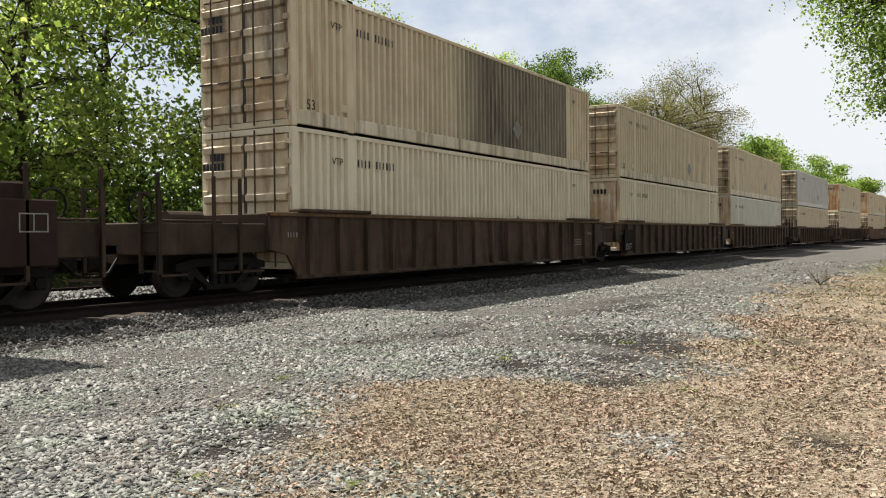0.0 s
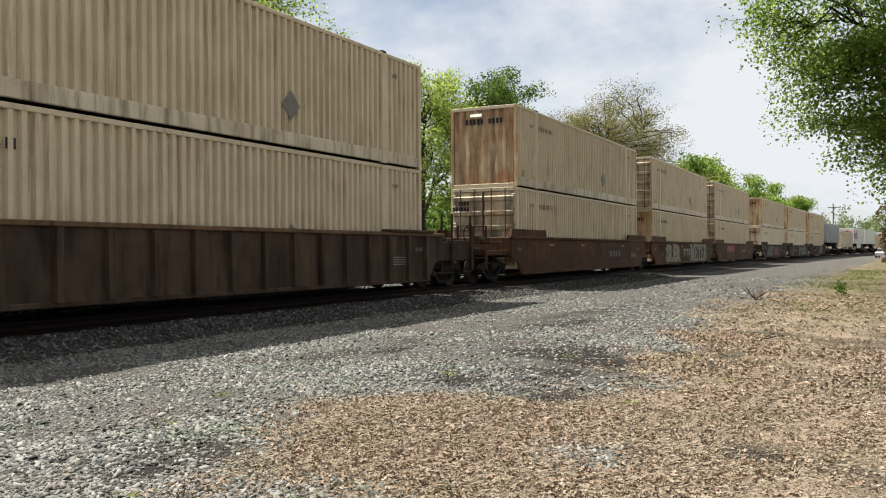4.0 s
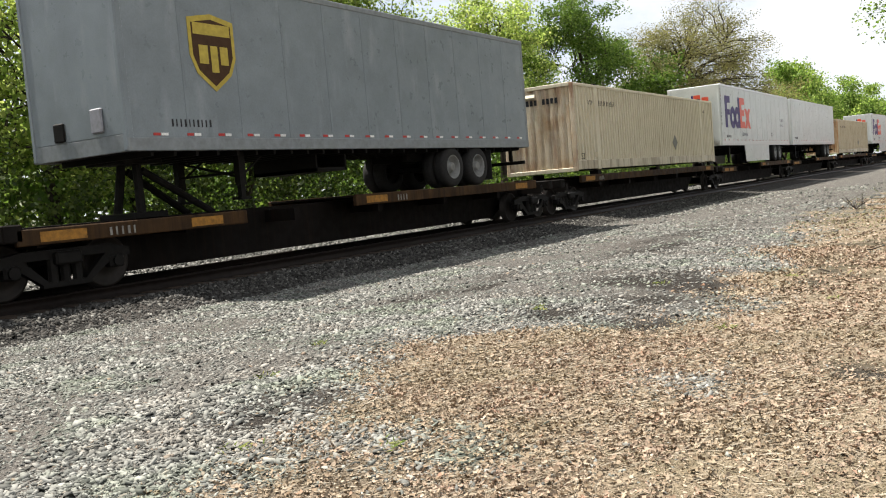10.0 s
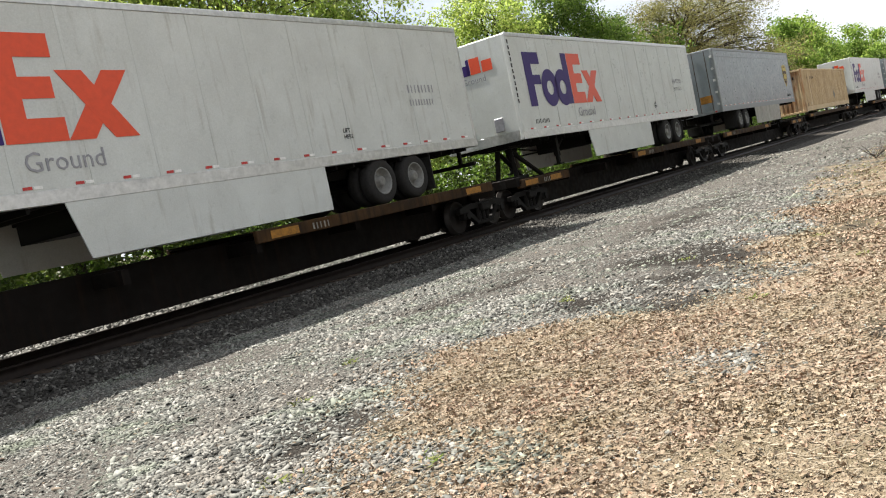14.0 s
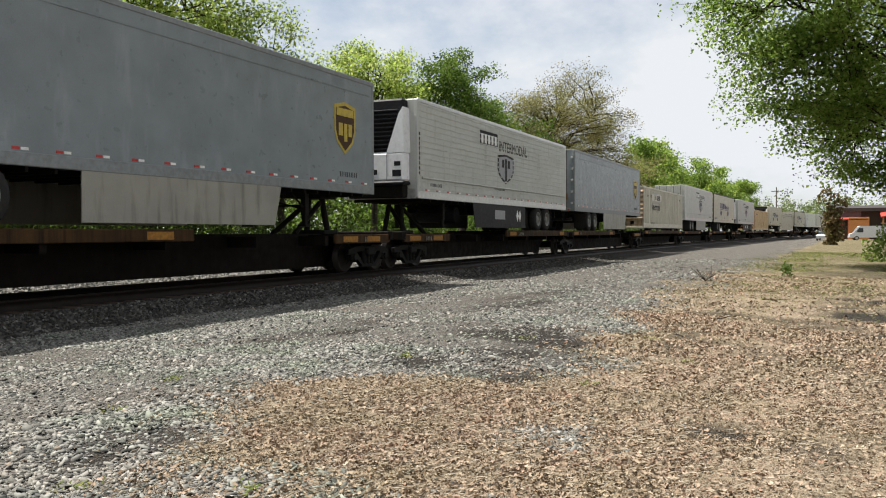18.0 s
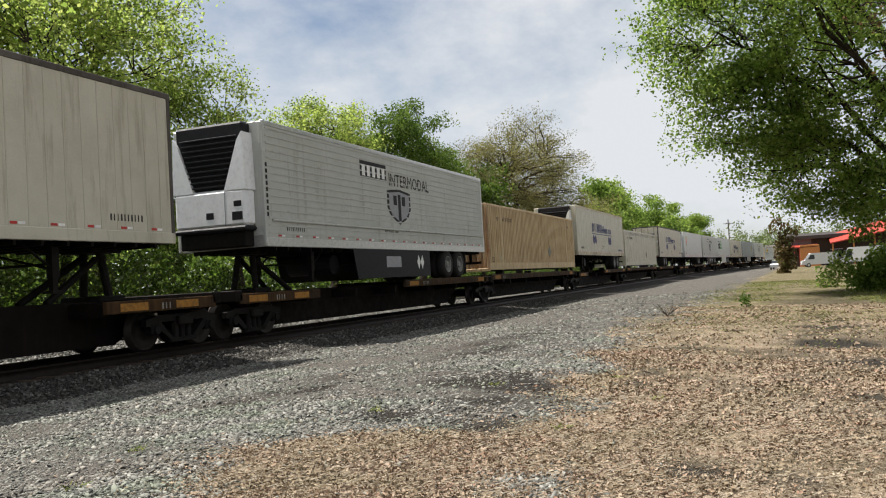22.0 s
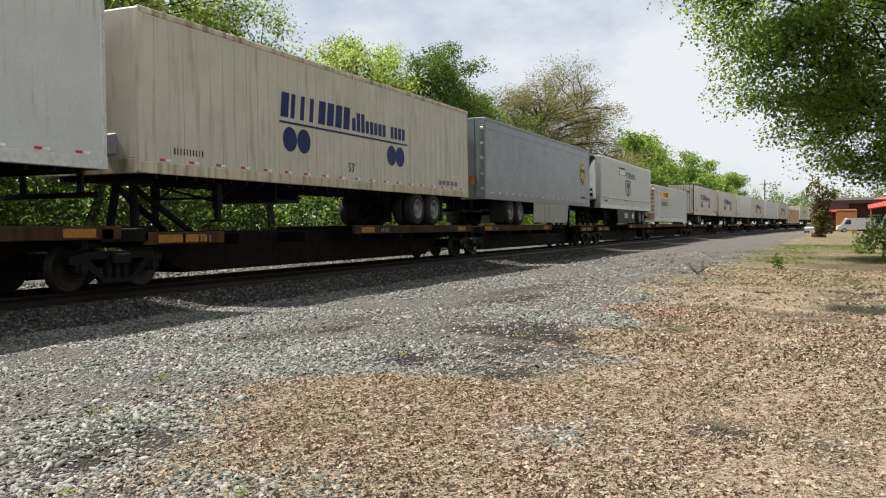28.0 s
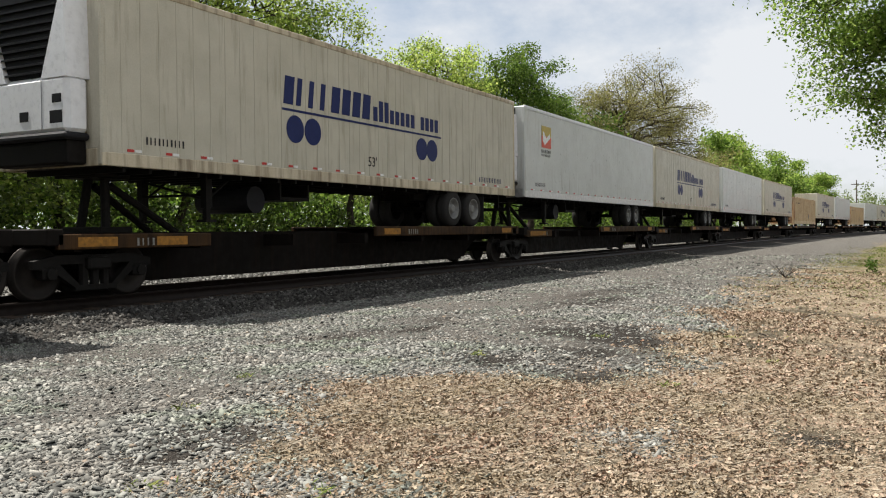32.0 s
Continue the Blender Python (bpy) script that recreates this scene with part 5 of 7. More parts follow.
def express_mark(c, left, z, size, first, second, word=True):
    """Five blocks of letter size in two colours."""
    u = size
    marks("emblem_block", [(left, left + 0.62 * u, z + 0.78 * u, z + u), (left, left + 0.27 * u, z, z + 0.78 * u), (left + 0.27 * u, left + 0.56 * u, z + 0.4 * u, z + 0.58 * u), (left + 1.6 * u, left + 1.82 * u, z, z + u)], SIDE, first, c, "block-shaped company mark", depth=0.006)
    for cx in (left + 0.9 * u, left + 1.46 * u):
        ring = Shape()
        n = 24
        pts = [(cx + r * u * math.cos(2 * math.pi * i / n), z + 0.33 * u + r * u * 1.05 * math.sin(2 * math.pi * i / n)) for r in (0.34, 0.13) for i in range(n)]
        ring.add([(px, SIDE - 0.0085, pz) for px, pz in pts], [(i, (i + 1) % n, n + (i + 1) % n, n + i) for i in range(n)])
        part("emblem_ring", ring, first, c, "ring-shaped company mark")
    marks("emblem_block", [(left + 1.84 * u, left + 2.08 * u, z, z + u), (left + 2.08 * u, left + 2.45 * u, z, z + 0.22 * u), (left + 2.08 * u, left + 2.4 * u, z + 0.4 * u, z + 0.6 * u), (left + 2.08 * u, left + 2.45 * u, z + 0.78 * u, z + u)], SIDE, second, c, "block-shaped company mark", depth=0.006)
    s = Shape()
    for a, b in ((0, 1), (1, 0)):
        s.prism([(left + (2.45 + 0.5 * a) * u, z), (left + (2.73 + 0.5 * a) * u, z), (left + (2.73 + 0.5 * b) * u, z + 0.66 * u), (left + (2.45 + 0.5 * b) * u, z + 0.66 * u)], SIDE - 0.006 - a * 0.001, SIDE)
    part("emblem_cross", s, second, c, "cross-shaped company mark")
    if word:
        lettering("service_word", "Ground", 0.42, left + 1.95 * u, SIDE - 0.004, z - 0.42, GREYINK, c)


def crest(c, x, z, w, h, outer, inner, trim):
    """A shield with a coloured rim."""
    def outline(k):
        a, b = w / 2 * k, h / 2 * k
        return [(x - a, z + b * 0.85), (x - a, z - b * 0.1), (x - a * 0.75, z - b * 0.55), (x, z - b), (x + a * 0.75, z - b * 0.55), (x + a, z - b * 0.1), (x + a, z + b * 0.85), (x, z + b)]
    part("crest", Shape().prism(outline(1.0), SIDE - 0.005, SIDE), outer, c, "shield-shaped company mark")
    part("crest", Shape().prism(outline(0.86), SIDE - 0.009, SIDE - 0.005), inner, c, "shield-shaped company mark")
    marks("crest_bar", trim, SIDE - 0.009, outer, c, depth=0.004)


def parcel_crest(c, x, z=2.67):
    crest(c, x, z, 1.05, 1.35, GOLD, BROWNINK, [(x - 0.32, x - 0.12, z - 0.2, z + 0.12), (x - 0.06, x + 0.1, z - 0.34, z + 0.12), (x + 0.16, x + 0.34, z - 0.2, z + 0.12), (x - 0.42, x + 0.42, z + 0.3, z + 0.5)])


def shippers_mark(c, left, site_left):
    slanted([(left + i * 0.41, left + i * 0.41 + (0.16 if i in (1, 2, 3) else 0.31), 2.52, 3.1) for i in range(8)], SIDE, NAVY, "name_block", c, "navy slanted lettering-sized blocks")
    marks("name_block", [(left + 3.35 + i * 0.25, left + 3.53 + i * 0.25, 2.52, 2.86 + (0.16 if i in (1, 2) else 0)) for i in range(13) if i != 8], SIDE, NAVY, c, "navy lettering-sized blocks")
    marks("underline", [(left - 0.05, left + 6.7, 2.38, 2.43)], SIDE, NAVY, c, "navy line")
    for x in (left + 0.38, left + 0.98, left + 5.65, left + 6.2):
        part("disc", Shape().tube((x, SIDE, 2.02), (x, SIDE - 0.005, 2.02), 0.29, n=24), NAVY, c, "navy blue disc")
    lettering("length_number", "53'", 0.33, left + 3.1, SIDE - 0.003, 1.42, BLACKMARK, c)
    marks("site_name", code_bars(site_left, 1.32, 14, 0.16, 0.55), SIDE, NAVY, c, "small navy lettering-sized bars")


def prime_mark(c, left, reefer_word=True):
    slanted([(left, left + 1.8, 3.1, 3.62)], SIDE, BLACKMARK, "name_block", c, "black block-shaped company mark", 0.0)
    marks("name_block", [(left + 0.12 + i * 0.34, left + 0.32 + i * 0.34, 3.17, 3.5) for i in range(5)], SIDE - 0.005, SILVERMARK, c)
    lettering("service_word", "INTERMODAL", 0.56, left + 1.95, SIDE - 0.004, 3.02, BLACKMARK, c, squeeze=0.95)
    x, z = left + 2.7, 2.36
    crest(c, x, z, 1.8, 1.15, BLACKMARK, GREYINK, [(x - 0.1, x + 0.1, z - 0.45, z + 0.4), (x - 0.45, x - 0.2, z + 0.05, z + 0.35), (x + 0.2, x + 0.45, z + 0.05, z + 0.35)])
    marks("site_name", code_bars(left + 1.5, 1.5, 12, 0.13, 0.55), SIDE, BLACKMARK, c)


def arrow_mark(c, left):
    marks("emblem_block", [(left, left + 0.88, 3.15, 3.5)], SIDE, GOLD, c, "yellow and red square company mark")
    marks("emblem_block", [(left, left + 0.88, 2.74, 3.15)], SIDE, ORANGERED, c, "yellow and red square company mark")
    part("emblem_block", Shape().prism([(left + 0.1, 2.98), (left + 0.3, 2.84), (left + 0.8, 3.12), (left + 0.74, 3.26), (left + 0.42, 3.08), (left + 0.2, 3.3), (left + 0.12, 3.3)], SIDE - 0.009, SIDE - 0.004), SILVERMARK, c, "white arrow shape")
    marks("name_block", code_bars(left, 2.56, 9, 0.13, 0.6) + code_bars(left, 2.44, 8, 0.08, 1.05), SIDE, BLACKMARK, c, "black lettering-sized bars")


# ---- kinds of load, each built once ----
STOCK = {}


def stock(key, make):
    """The first of a kind is used itself; later ones are copies of it."""
    if key not in STOCK:
        STOCK[key] = make()
        return STOCK[key]
    return copy_thing(STOCK[key], pose(0, 0, 0))


def box(kind, doors, seed):
    body, end, sooty, what = {
        "warm": (WARM, RUSTEND, None, "warm tan"),
        "tan": (TAN, DOORTAN if doors else RUSTEND, None, "tan"),
        "soot": (TAN, DOORTAN, SOOTY, "soot-streaked tan"),
        "pale": (PALE, DOORPALE if doors else RUSTPALE, None, "cream"),
        "grey": (GREYTAN, DOORTAN, None, "cool grey"),
        "white": (PALEWHITE, RUSTPALE, None, "chalky white"),
    }[kind]
    label = f"{what} corrugated steel container with " + ("rusty double doors" if doors else "a rust-stained end wall")
    return stock(("box", kind, doors, seed % 2), lambda: container(body, end, doors, label, seed, sooty))


def freight_box(yellow):
    """A container whose end has level ribs and whose side carries a haulier's panel."""
    def make():
        paint = WHITE if yellow else CREAM
        c = container(paint, RUSTPALE, "ribs", ("white" if yellow else "cream") + " corrugated container with a " + ("yellow" if yellow else "faded") + " name panel", 5, plates=False, pitch=0.22)
        y = NEAR + 0.014
        marks("name_panel", [(-5.2, -1.55, 1.93, 2.5)], y, BRIGHTYELLOW if yellow else GREYINK, c, "name panel")
        if not yellow:
            marks("name_panel", [(-5.14, -1.61, 1.98, 2.45)], y - 0.004, CREAM, c)
        marks("name_block", [(-4.2, -4.05, 2.05, 2.4), (-3.85, -3.65, 2.05, 2.4)] + [(-3.35 + i * 0.33, -3.12 + i * 0.33, 2.05, 2.4) for i in range(4)], y - 0.008, BLACKMARK, c, "dark lettering-sized bars")
        lettering("service_word", "Intermodal", 0.72, -5.13, y - 0.003, 1.33, GREENINK if yellow else BLACKMARK, c, squeeze=0.93)
        e = -HALF - 0.09
        marks("name_panel", [(-1.1, 1.1, 2.44, 2.76)], e, BRIGHTYELLOW if yellow else GREYINK, c, "name panel on the end wall", end=True)
        marks("name_panel", [(-1.05, 1.05, 2.47, 2.73)], e - 0.006, BRIGHTYELLOW if yellow else CREAM, c, "name panel on the end wall", end=True)
        marks("name_block", [(-0.7 + k * 0.24, -0.54 + k * 0.24, 2.51, 2.69) for k in range(6)], e - 0.012, BLACKMARK, c, "dark lettering-sized bars", end=True)
        lettering("notice", "TOP LIFT ONLY", 0.24, -5.85, y - 0.003, 0.27, BLACKMARK, c)
        return c
    return stock(("freight", yellow), make)


def haul(kind):
    def make():
        h = HALF
        if kind == "express":
            c = trailer(WHITE, "white box trailer with violet and orange-red block mark", skirt=True)
            express_mark(c, -h + 0.8, 1.88, 1.6, PURPLE, ORANGERED)
            marks("emblem_block", [(0.05, 0.42, 3.12, 3.42), (0.5, 0.86, 3.12, 3.42), (0.02, 0.12, 3.12, 3.58), (0.9, 1.06, 3.12, 3.58)], -h - 0.006, PURPLE, c, end=True)
            marks("emblem_block", [(-0.34, 0.0, 3.12, 3.58), (-0.74, -0.4, 3.12, 3.44)], -h - 0.006, ORANGERED, c, end=True)
            lettering("service_word", "Ground", 0.26, -h - 0.006, 0.36, 2.86, GREYINK, c, side=0)
            marks("code_marking", [(-h + 0.04, -h + 0.11, 3.7 - k * 0.17, 3.82 - k * 0.17) for k in range(11)], SIDE - 0.006, BLACKMARK, c, "dark upright unit code", depth=0.004)
            lettering("notice", "LIFT\nHERE", 0.13, h - 5.2, SIDE - 0.003, 1.62, BLACKMARK, c)
            marks("site_name", code_bars(h - 2.6, 2.4, 8, 0.2, 0.55) + code_bars(h - 2.6, 2.1, 9, 0.16, 0.55), SIDE, GREYINK, c)
        elif kind == "green_express":
            c = trailer(WHITE, "white box trailer with dark and green block mark", skirt=True, ribs="")
            express_mark(c, -h + 1.1, 2.3, 1.3, BLACKMARK, LIMEINK, False)
        elif kind == "parcel_short":
            c = trailer(GREY, "short dull grey box trailer with brown shield", 13.79)
            parcel_crest(c, -13.79 / 2 + 1.95)
        elif kind == "parcel":
            c = trailer(GREY, "dull grey box trailer with brown shield and skirt", nose_left=False, skirt=True, ribs="")
            parcel_crest(c, h - 1.55, 2.62)
            part("seam", Shape().box(-h + 0.15, h - 0.15, -1.312, -1.3, 3.62, 3.66), GREY, c)
            marks("yellow_notice", [(-0.95, -0.35, 1.5, 1.85)], -h - 0.008, YELLOW, c, "yellow notice plate", end=True)
        elif kind == "white":
            c = trailer(WHITE, "plain white box trailer with scuffed panels")
        elif kind == "white_reefer":
            c = trailer(WHITE, "white refrigerated trailer with red and yellow square", reefer=True, ribs="")
            arrow_mark(c, -h + 1.45)
        elif kind == "prime_reefer":
            c = trailer(GREYWHITE, "white ribbed refrigerated trailer with black shield", reefer=True, ribs="lines", skirt="dark")
            prime_mark(c, -h + 5.1)
            marks("code_marking", [(-h + 0.03, -h + 0.11, 2.9 - k * 0.15, 3.0 - k * 0.15) for k in range(9)], SIDE - 0.008, BLACKMARK, c, "dark upright unit code", depth=0.004)
            for k in (0, 1):
                q = -h + 9.15 + k * 0.3
                part("lozenge", Shape().prism([(q, 0.35), (q + 0.14, 0.58), (q, 0.81), (q - 0.14, 0.58)], -1.312, -1.306), SILVERMARK, c, "white lozenge sticker")
            part("name_panel", Shape().box(-h + 6.6, -h + 7.7, -1.312, -1.306, 0.42, 0.76), GREYINK, c, "grey sticker panel")
        elif kind == "prime_tail":
            c = trailer(GREYWHITE, "white ribbed box trailer with black shield", nose_left=False, skirt=True, ribs="lines")
            prime_mark(c, -h + 5.85)
        elif kind == "ship_reefer":
            c = trailer(CREAM, "cream refrigerated trailer with navy discs", reefer=True, ribs="fine")
            shippers_mark(c, -h + 4.5, h - 2.6)
        elif kind == "ship_tail":
            c = trailer(CREAM, "cream box trailer with navy discs and rear doors", nose_left=False, ribs="fine", rail=DARKFRAME)
            shippers_mark(c, -h + 4.6, -h + 0.66)
            marks("name_block", [(0.1 + i * 0.13, 0.19 + i * 0.13, 3.15, 3.4) for i in range(7)] + [(-0.9 + i * 0.1, -0.83 + i * 0.1, 3.15, 3.32) for i in range(9)], -h - 0.052, NAVY, c, end=True)
        else:
            c = trailer(CREAM, "cream box trailer with navy discs", ribs="fine")
            shippers_mark(c, -h + 4.5, h - 2.6)
        return c
    return stock(("haul", kind), make)


TAGFILL = [plain("thin maroon spray", (0.075, 0.035, 0.032), 0.7), plain("thin grey spray", (0.07, 0.06, 0.055), 0.7)]
FAT = {  # strokes of slab letters in a unit square: (x0, x1, z0, z1), or four corners
    "M": ((0.12, 0.36, 0.05, 0.95), (0.66, 0.9, 0.05, 0.95), ((0.16, 0.97), (0.42, 0.97), (0.6, 0.12), (0.42, 0.12)), ((0.6, 0.97), (0.86, 0.97), (0.6, 0.12), (0.42, 0.12)), (0.0, 0.44, 0.0, 0.13), (0.58, 1.0, 0.0, 0.13), (0.02, 0.38, 0.86, 1.0), (0.64, 1.0, 0.86, 1.0)),
    "E": ((0.14, 0.46, 0.05, 0.95), (0.06, 0.9, 0.85, 1.0), (0.06, 0.96, 0.0, 0.15), (0.4, 0.74, 0.43, 0.57), (0.76, 0.94, 0.66, 0.96), (0.8, 0.98, 0.05, 0.36), (0.62, 0.78, 0.34, 0.66)),
    "T": ((0.32, 0.68, 0.05, 0.95), (0.02, 0.98, 0.85, 1.0), (0.0, 0.18, 0.6, 0.95), (0.82, 1.0, 0.6, 0.95), (0.18, 0.82, 0.0, 0.14)),
    "R": ((0.12, 0.42, 0.05, 0.95), (0.04, 0.78, 0.85, 1.0), (0.62, 0.92, 0.52, 0.93), (0.3, 0.84, 0.42, 0.56), ((0.46, 0.5), (0.76, 0.5), (1.0, 0.06), (0.7, 0.0)), (0.0, 0.52, 0.0, 0.14)),
}


def fat_letter(letter, left, wide, z0, tall, y, car):
    """A sprayed slab letter with rounded feet over its black outline."""
    shade, face = Shape(), Shape()
    a, b, c, e = left + 0.05 * wide, left + 0.95 * wide, z0 + 0.04 * tall, z0 + 0.97 * tall
    shade.add([(a, y - 0.0022, c), (b, y - 0.0022, c), (b, y - 0.0022, e), (a, y - 0.0022, e)], [(0, 1, 2, 3)])
    for shape, grow, depth in ((shade, 0.075, 0.002), (face, 0.0, 0.009)):
        k = 0
        for st in FAT[letter]:
            k += 1
            d = depth + k * 0.0006
            if len(st) == 4 and not isinstance(st[0], tuple):
                a, b, c, e = left + st[0] * wide - grow, left + st[1] * wide + grow, z0 + st[2] * tall - grow, z0 + st[3] * tall + grow
                r = min(b - a, e - c) * 0.35
                poly = [(a + r, c), (b - r, c), (b, c + r), (b, e - r), (b - r, e), (a + r, e), (a, e - r), (a, c + r)]
            else:
                mx, mz = sum(q[0] for q in st) / 4, sum(q[1] for q in st) / 4
                poly = [(left + q[0] * wide + math.copysign(grow, q[0] - mx), z0 + q[1] * tall + math.copysign(grow, q[1] - mz)) for q in st]
            shape.add([(px, y - d, pz) for px, pz in poly], [tuple(range(len(poly)))])
    part("sprayed_outline", shade, DARKGRAF, car, "black sprayed outline")
    part("sprayed_letter", face, PALEGRAF, car, "pale sprayed slab letter")


def sprayed_word(car, text, left, width, z0, tall, face, seed, lean=0.0, edge=None):
    """Fat sprayed letters, crowded and uneven, each over its own dark outline."""
    rnd = random.Random(seed)
    y, w = -1.486, width / len(text)
    for k, letter in enumerate(text):
        a, b = left + k * w - 0.1 * w, left + (k + 1) * w + 0.1 * w
        c, e = z0 + rnd.uniform(0, 0.12) * tall, z0 + tall * (1 - rnd.uniform(0, 0.12))
        for fat, depth, mat, name in ((0.13, 0.003 + 0.0012 * (k % 2), edge or DARKGRAF, "sprayed_outline"), (0.075, 0.007 + 0.0012 * (k % 2), face, "sprayed_letter")):
            cu = bpy.data.curves.new(name, "FONT")
            cu.body, cu.size, cu.offset, cu.shear, cu.resolution_u = letter, 1.0, fat, lean, 2
            tmp = bpy.data.objects.new(name, cu)
            me = bpy.data.meshes.new_from_object(tmp)
            bpy.data.objects.remove(tmp)
            xs, zs = [v.co.x for v in me.vertices], [v.co.y for v in me.vertices]
            g = 0.06 if fat > 0.1 else 0.0
            fx, fz = (b - a + 2 * g) / (max(xs) - min(xs)), (e - c + 2 * g) / (max(zs) - min(zs))
            for v in me.vertices:
                v.co = (a - g + (v.co.x - min(xs)) * fx, y - depth, c - g + (v.co.y - min(zs)) * fz)
            me.materials.clear()
            me.materials.append(mat)
            part(name, me, mat, car, "dark sprayed outline" if fat > 0.1 else "fat sprayed letter")


def spray(car, i):
    """Sprayed lettering and marks on the viewer's side of a well car; heights count from the car's base."""
    y, x0 = -1.486, -HALF
    if i == 0:
        # end of the empty car ahead, with its outlined panel
        part("end_wall", Shape().box(7.6, 10.8, -1.42, -1.3, 0.55, 1.53, 0.02), WELLDARK, car, "dark maroon end wall")
        part("end_box", Shape().box(9.9, 10.4, -1.3, -0.7, 1.5, 1.78, 0.03), WELLDARK, car)
        marks("panel_outline", [(10.19, 10.65, 1.31, 1.33), (10.19, 10.65, 1.05, 1.07), (10.19, 10.21, 1.07, 1.31), (10.63, 10.65, 1.07, 1.31), (10.41, 10.43, 1.07, 1.31)], -1.422, WHITEMARK, car, "white-outlined panel")
    if i == 7:
        left = x0 + 9.05
        for k, (letter, wide) in enumerate((("M", 1.6), ("E", 1.05), ("T", 1.12), ("E", 1.0), ("R", 1.1))):
            fat_letter(letter, left, wide, 0.21, 1.12, y, car)
            left += wide * 0.96
        for k, (a, b, z0, z1) in enumerate(((4.6, 6.6, 0.98, 1.3), (5.2, 8.3, 0.26, 0.44), (6.3, 7.9, 1.12, 1.3), (0.8, 3.2, 0.9, 1.25))):
            marks("paint_patch", [(x0 + a, x0 + b, z0, z1)], y + 0.003, DECK, car, "faded orange-brown paint patch", depth=0.002)
        slanted([(x0 + 7.05, x0 + 7.75, 0.9, 1.02), (x0 + 7.3, x0 + 7.5, 0.6, 0.9), (x0 + 7.85, x0 + 8.5, 0.9, 1.02), (x0 + 8.1, x0 + 8.3, 0.6, 0.9), ], y, WHITEMARK, "emblem_block", car, "white block-shaped company mark")
        for q, u in ((8.6, 9.0), (9.0, 8.6)):
            part("emblem_block", Shape().prism([(x0 + q - 0.1, 0.6), (x0 + q + 0.12, 0.6), (x0 + u + 0.16, 1.02), (x0 + u - 0.06, 1.02)], y - 0.004 - (0.001 if q > u else 0), y), WHITEMARK, car, "white block-shaped company mark")
        sprayed_word(car, "SLER", x0 + 2.4, 3.8, 0.2, 1.12, PALEGRAF, 31)
    elif i == 6:
        marks("code_marking", code_bars(x0 + 10.6, 0.66, 7, 0.28, 0.7), y, WHITEMARK, car, "white stencilled number")
    elif i == 8:
        marks("code_marking", code_bars(x0 + 10.9, 0.7, 7, 0.3, 0.7), y, WHITEMARK, car, "white stencilled number")
        for k in range(5):
            q = x0 + 3.7 + k * 0.66
            part("sprayed_spike", Shape().prism([(q, 0.72), (q + 0.2, 0.86), (q + 0.42, 0.7), (q + 0.56, 1.18), (q + 0.3, 1.32), (q + 0.1, 1.16)], y - 0.004, y), PINKGRAF, car, "faded pink sprayed shape")
        swirl(car, x0 + 3.7, 3.1, y - 0.003, MINTGRAF, 32, low=-0.3)
        part("sign_plate", Shape().box(x0 - 1.1, x0 + 0.1, y - 0.004, y + 0.002, 0.98, 1.36), SPINE, car, "dark sign plate")
        lettering("load_limit", "125T", 0.3, x0 - 0.8, y - 0.005, 1.06, WHITEMARK, car)
        lettering("length_number", "53", 0.5, x0 + 0.6, y, 0.3, WHITEMARK, car)
    elif i == 9:
        marks("code_marking", code_bars(x0 + 11.4, 0.72, 6, 0.24, 0.7), y, CODEPAINT, car, "faded yellow stencilled code")
        sprayed_word(car, "AKES", x0 + 2.0, 3.8, 0.12, 1.28, GREYGRAF, 34, 0.1)
        sprayed_word(car, "USAY", x0 + 6.3, 4.7, 0.2, 1.2, SALMONGRAF, 35)
        marks("sprayed_tag", code_bars(x0 - 1.15, 1.22, 5, 0.2, 0.6) + code_bars(x0 - 1.1, 0.94, 5, 0.22, 0.6) + code_bars(x0 + 1.0, 0.9, 6, 0.16, 0.6), y, WHITEMARK, car, "small white sprayed tags")
        lettering("length_number", "53", 0.55, x0 - 0.15, y, 0.36, WHITEMARK, car)
        part("disc", Shape().tube((x0 + 0.8, y, 1.22), (x0 + 0.8, y - 0.004, 1.22), 0.2, n=20), WHITEMARK, car, "pale painted disc")
    elif i == 10:
        swirl(car, x0 + 0.6, 1.2, y, SALMONGRAF, 36)
        swirl(car, x0 + 1.9, 2.0, y - 0.006, WHITEMARK, 39, 0.05, big=1.7)
        sprayed_word(car, "POSKE", x0 + 7.9, 6.6, 0.1, 1.22, GREYGRAF, 37, 0.15)
        marks("code_marking", code_bars(x0 + 4.0, 0.66, 4, 0.3, 0.7) + code_bars(x0 + 5.35, 0.66, 6, 0.3, 0.7), y, CODEPAINT, car, "faded yellow stencilled code")
        lettering("length_number", "53", 0.5, x0 + 0.3, y, 0.4, WHITEMARK, car)
    elif i == 11:
        sprayed_word(car, "ABTM", x0 + 8.8, 3.8, 0.1, 1.34, GREYGRAF, 38, 0.1, TEALGRAF)
        marks("sprayed_tag", code_bars(x0 + 7.3, 0.26, 5, 0.28, 0.6), y, WHITEMARK, car, "small white sprayed tag")
        marks("code_marking", code_bars(x0 + 3.75, 0.72, 4, 0.28, 0.7) + code_bars(x0 + 5.05, 0.72, 6, 0.28, 0.7), y, CODEPAINT, car, "faded yellow stencilled code")
        lettering("length_number", "53", 0.55, x0 + 0.15, y, 0.32, WHITEMARK, car)
    elif i == 2:
        part("sign_plate", Shape().box(x0 - 0.3, x0 + 0.65, y - 0.14, y - 0.1, 0.3, 1.15, 0.01), SPINE, car, "dark sign plate")
        lettering("load_limit", "125T", 0.34, x0 - 0.22, y - 0.142, 0.36, WHITEMARK, car)


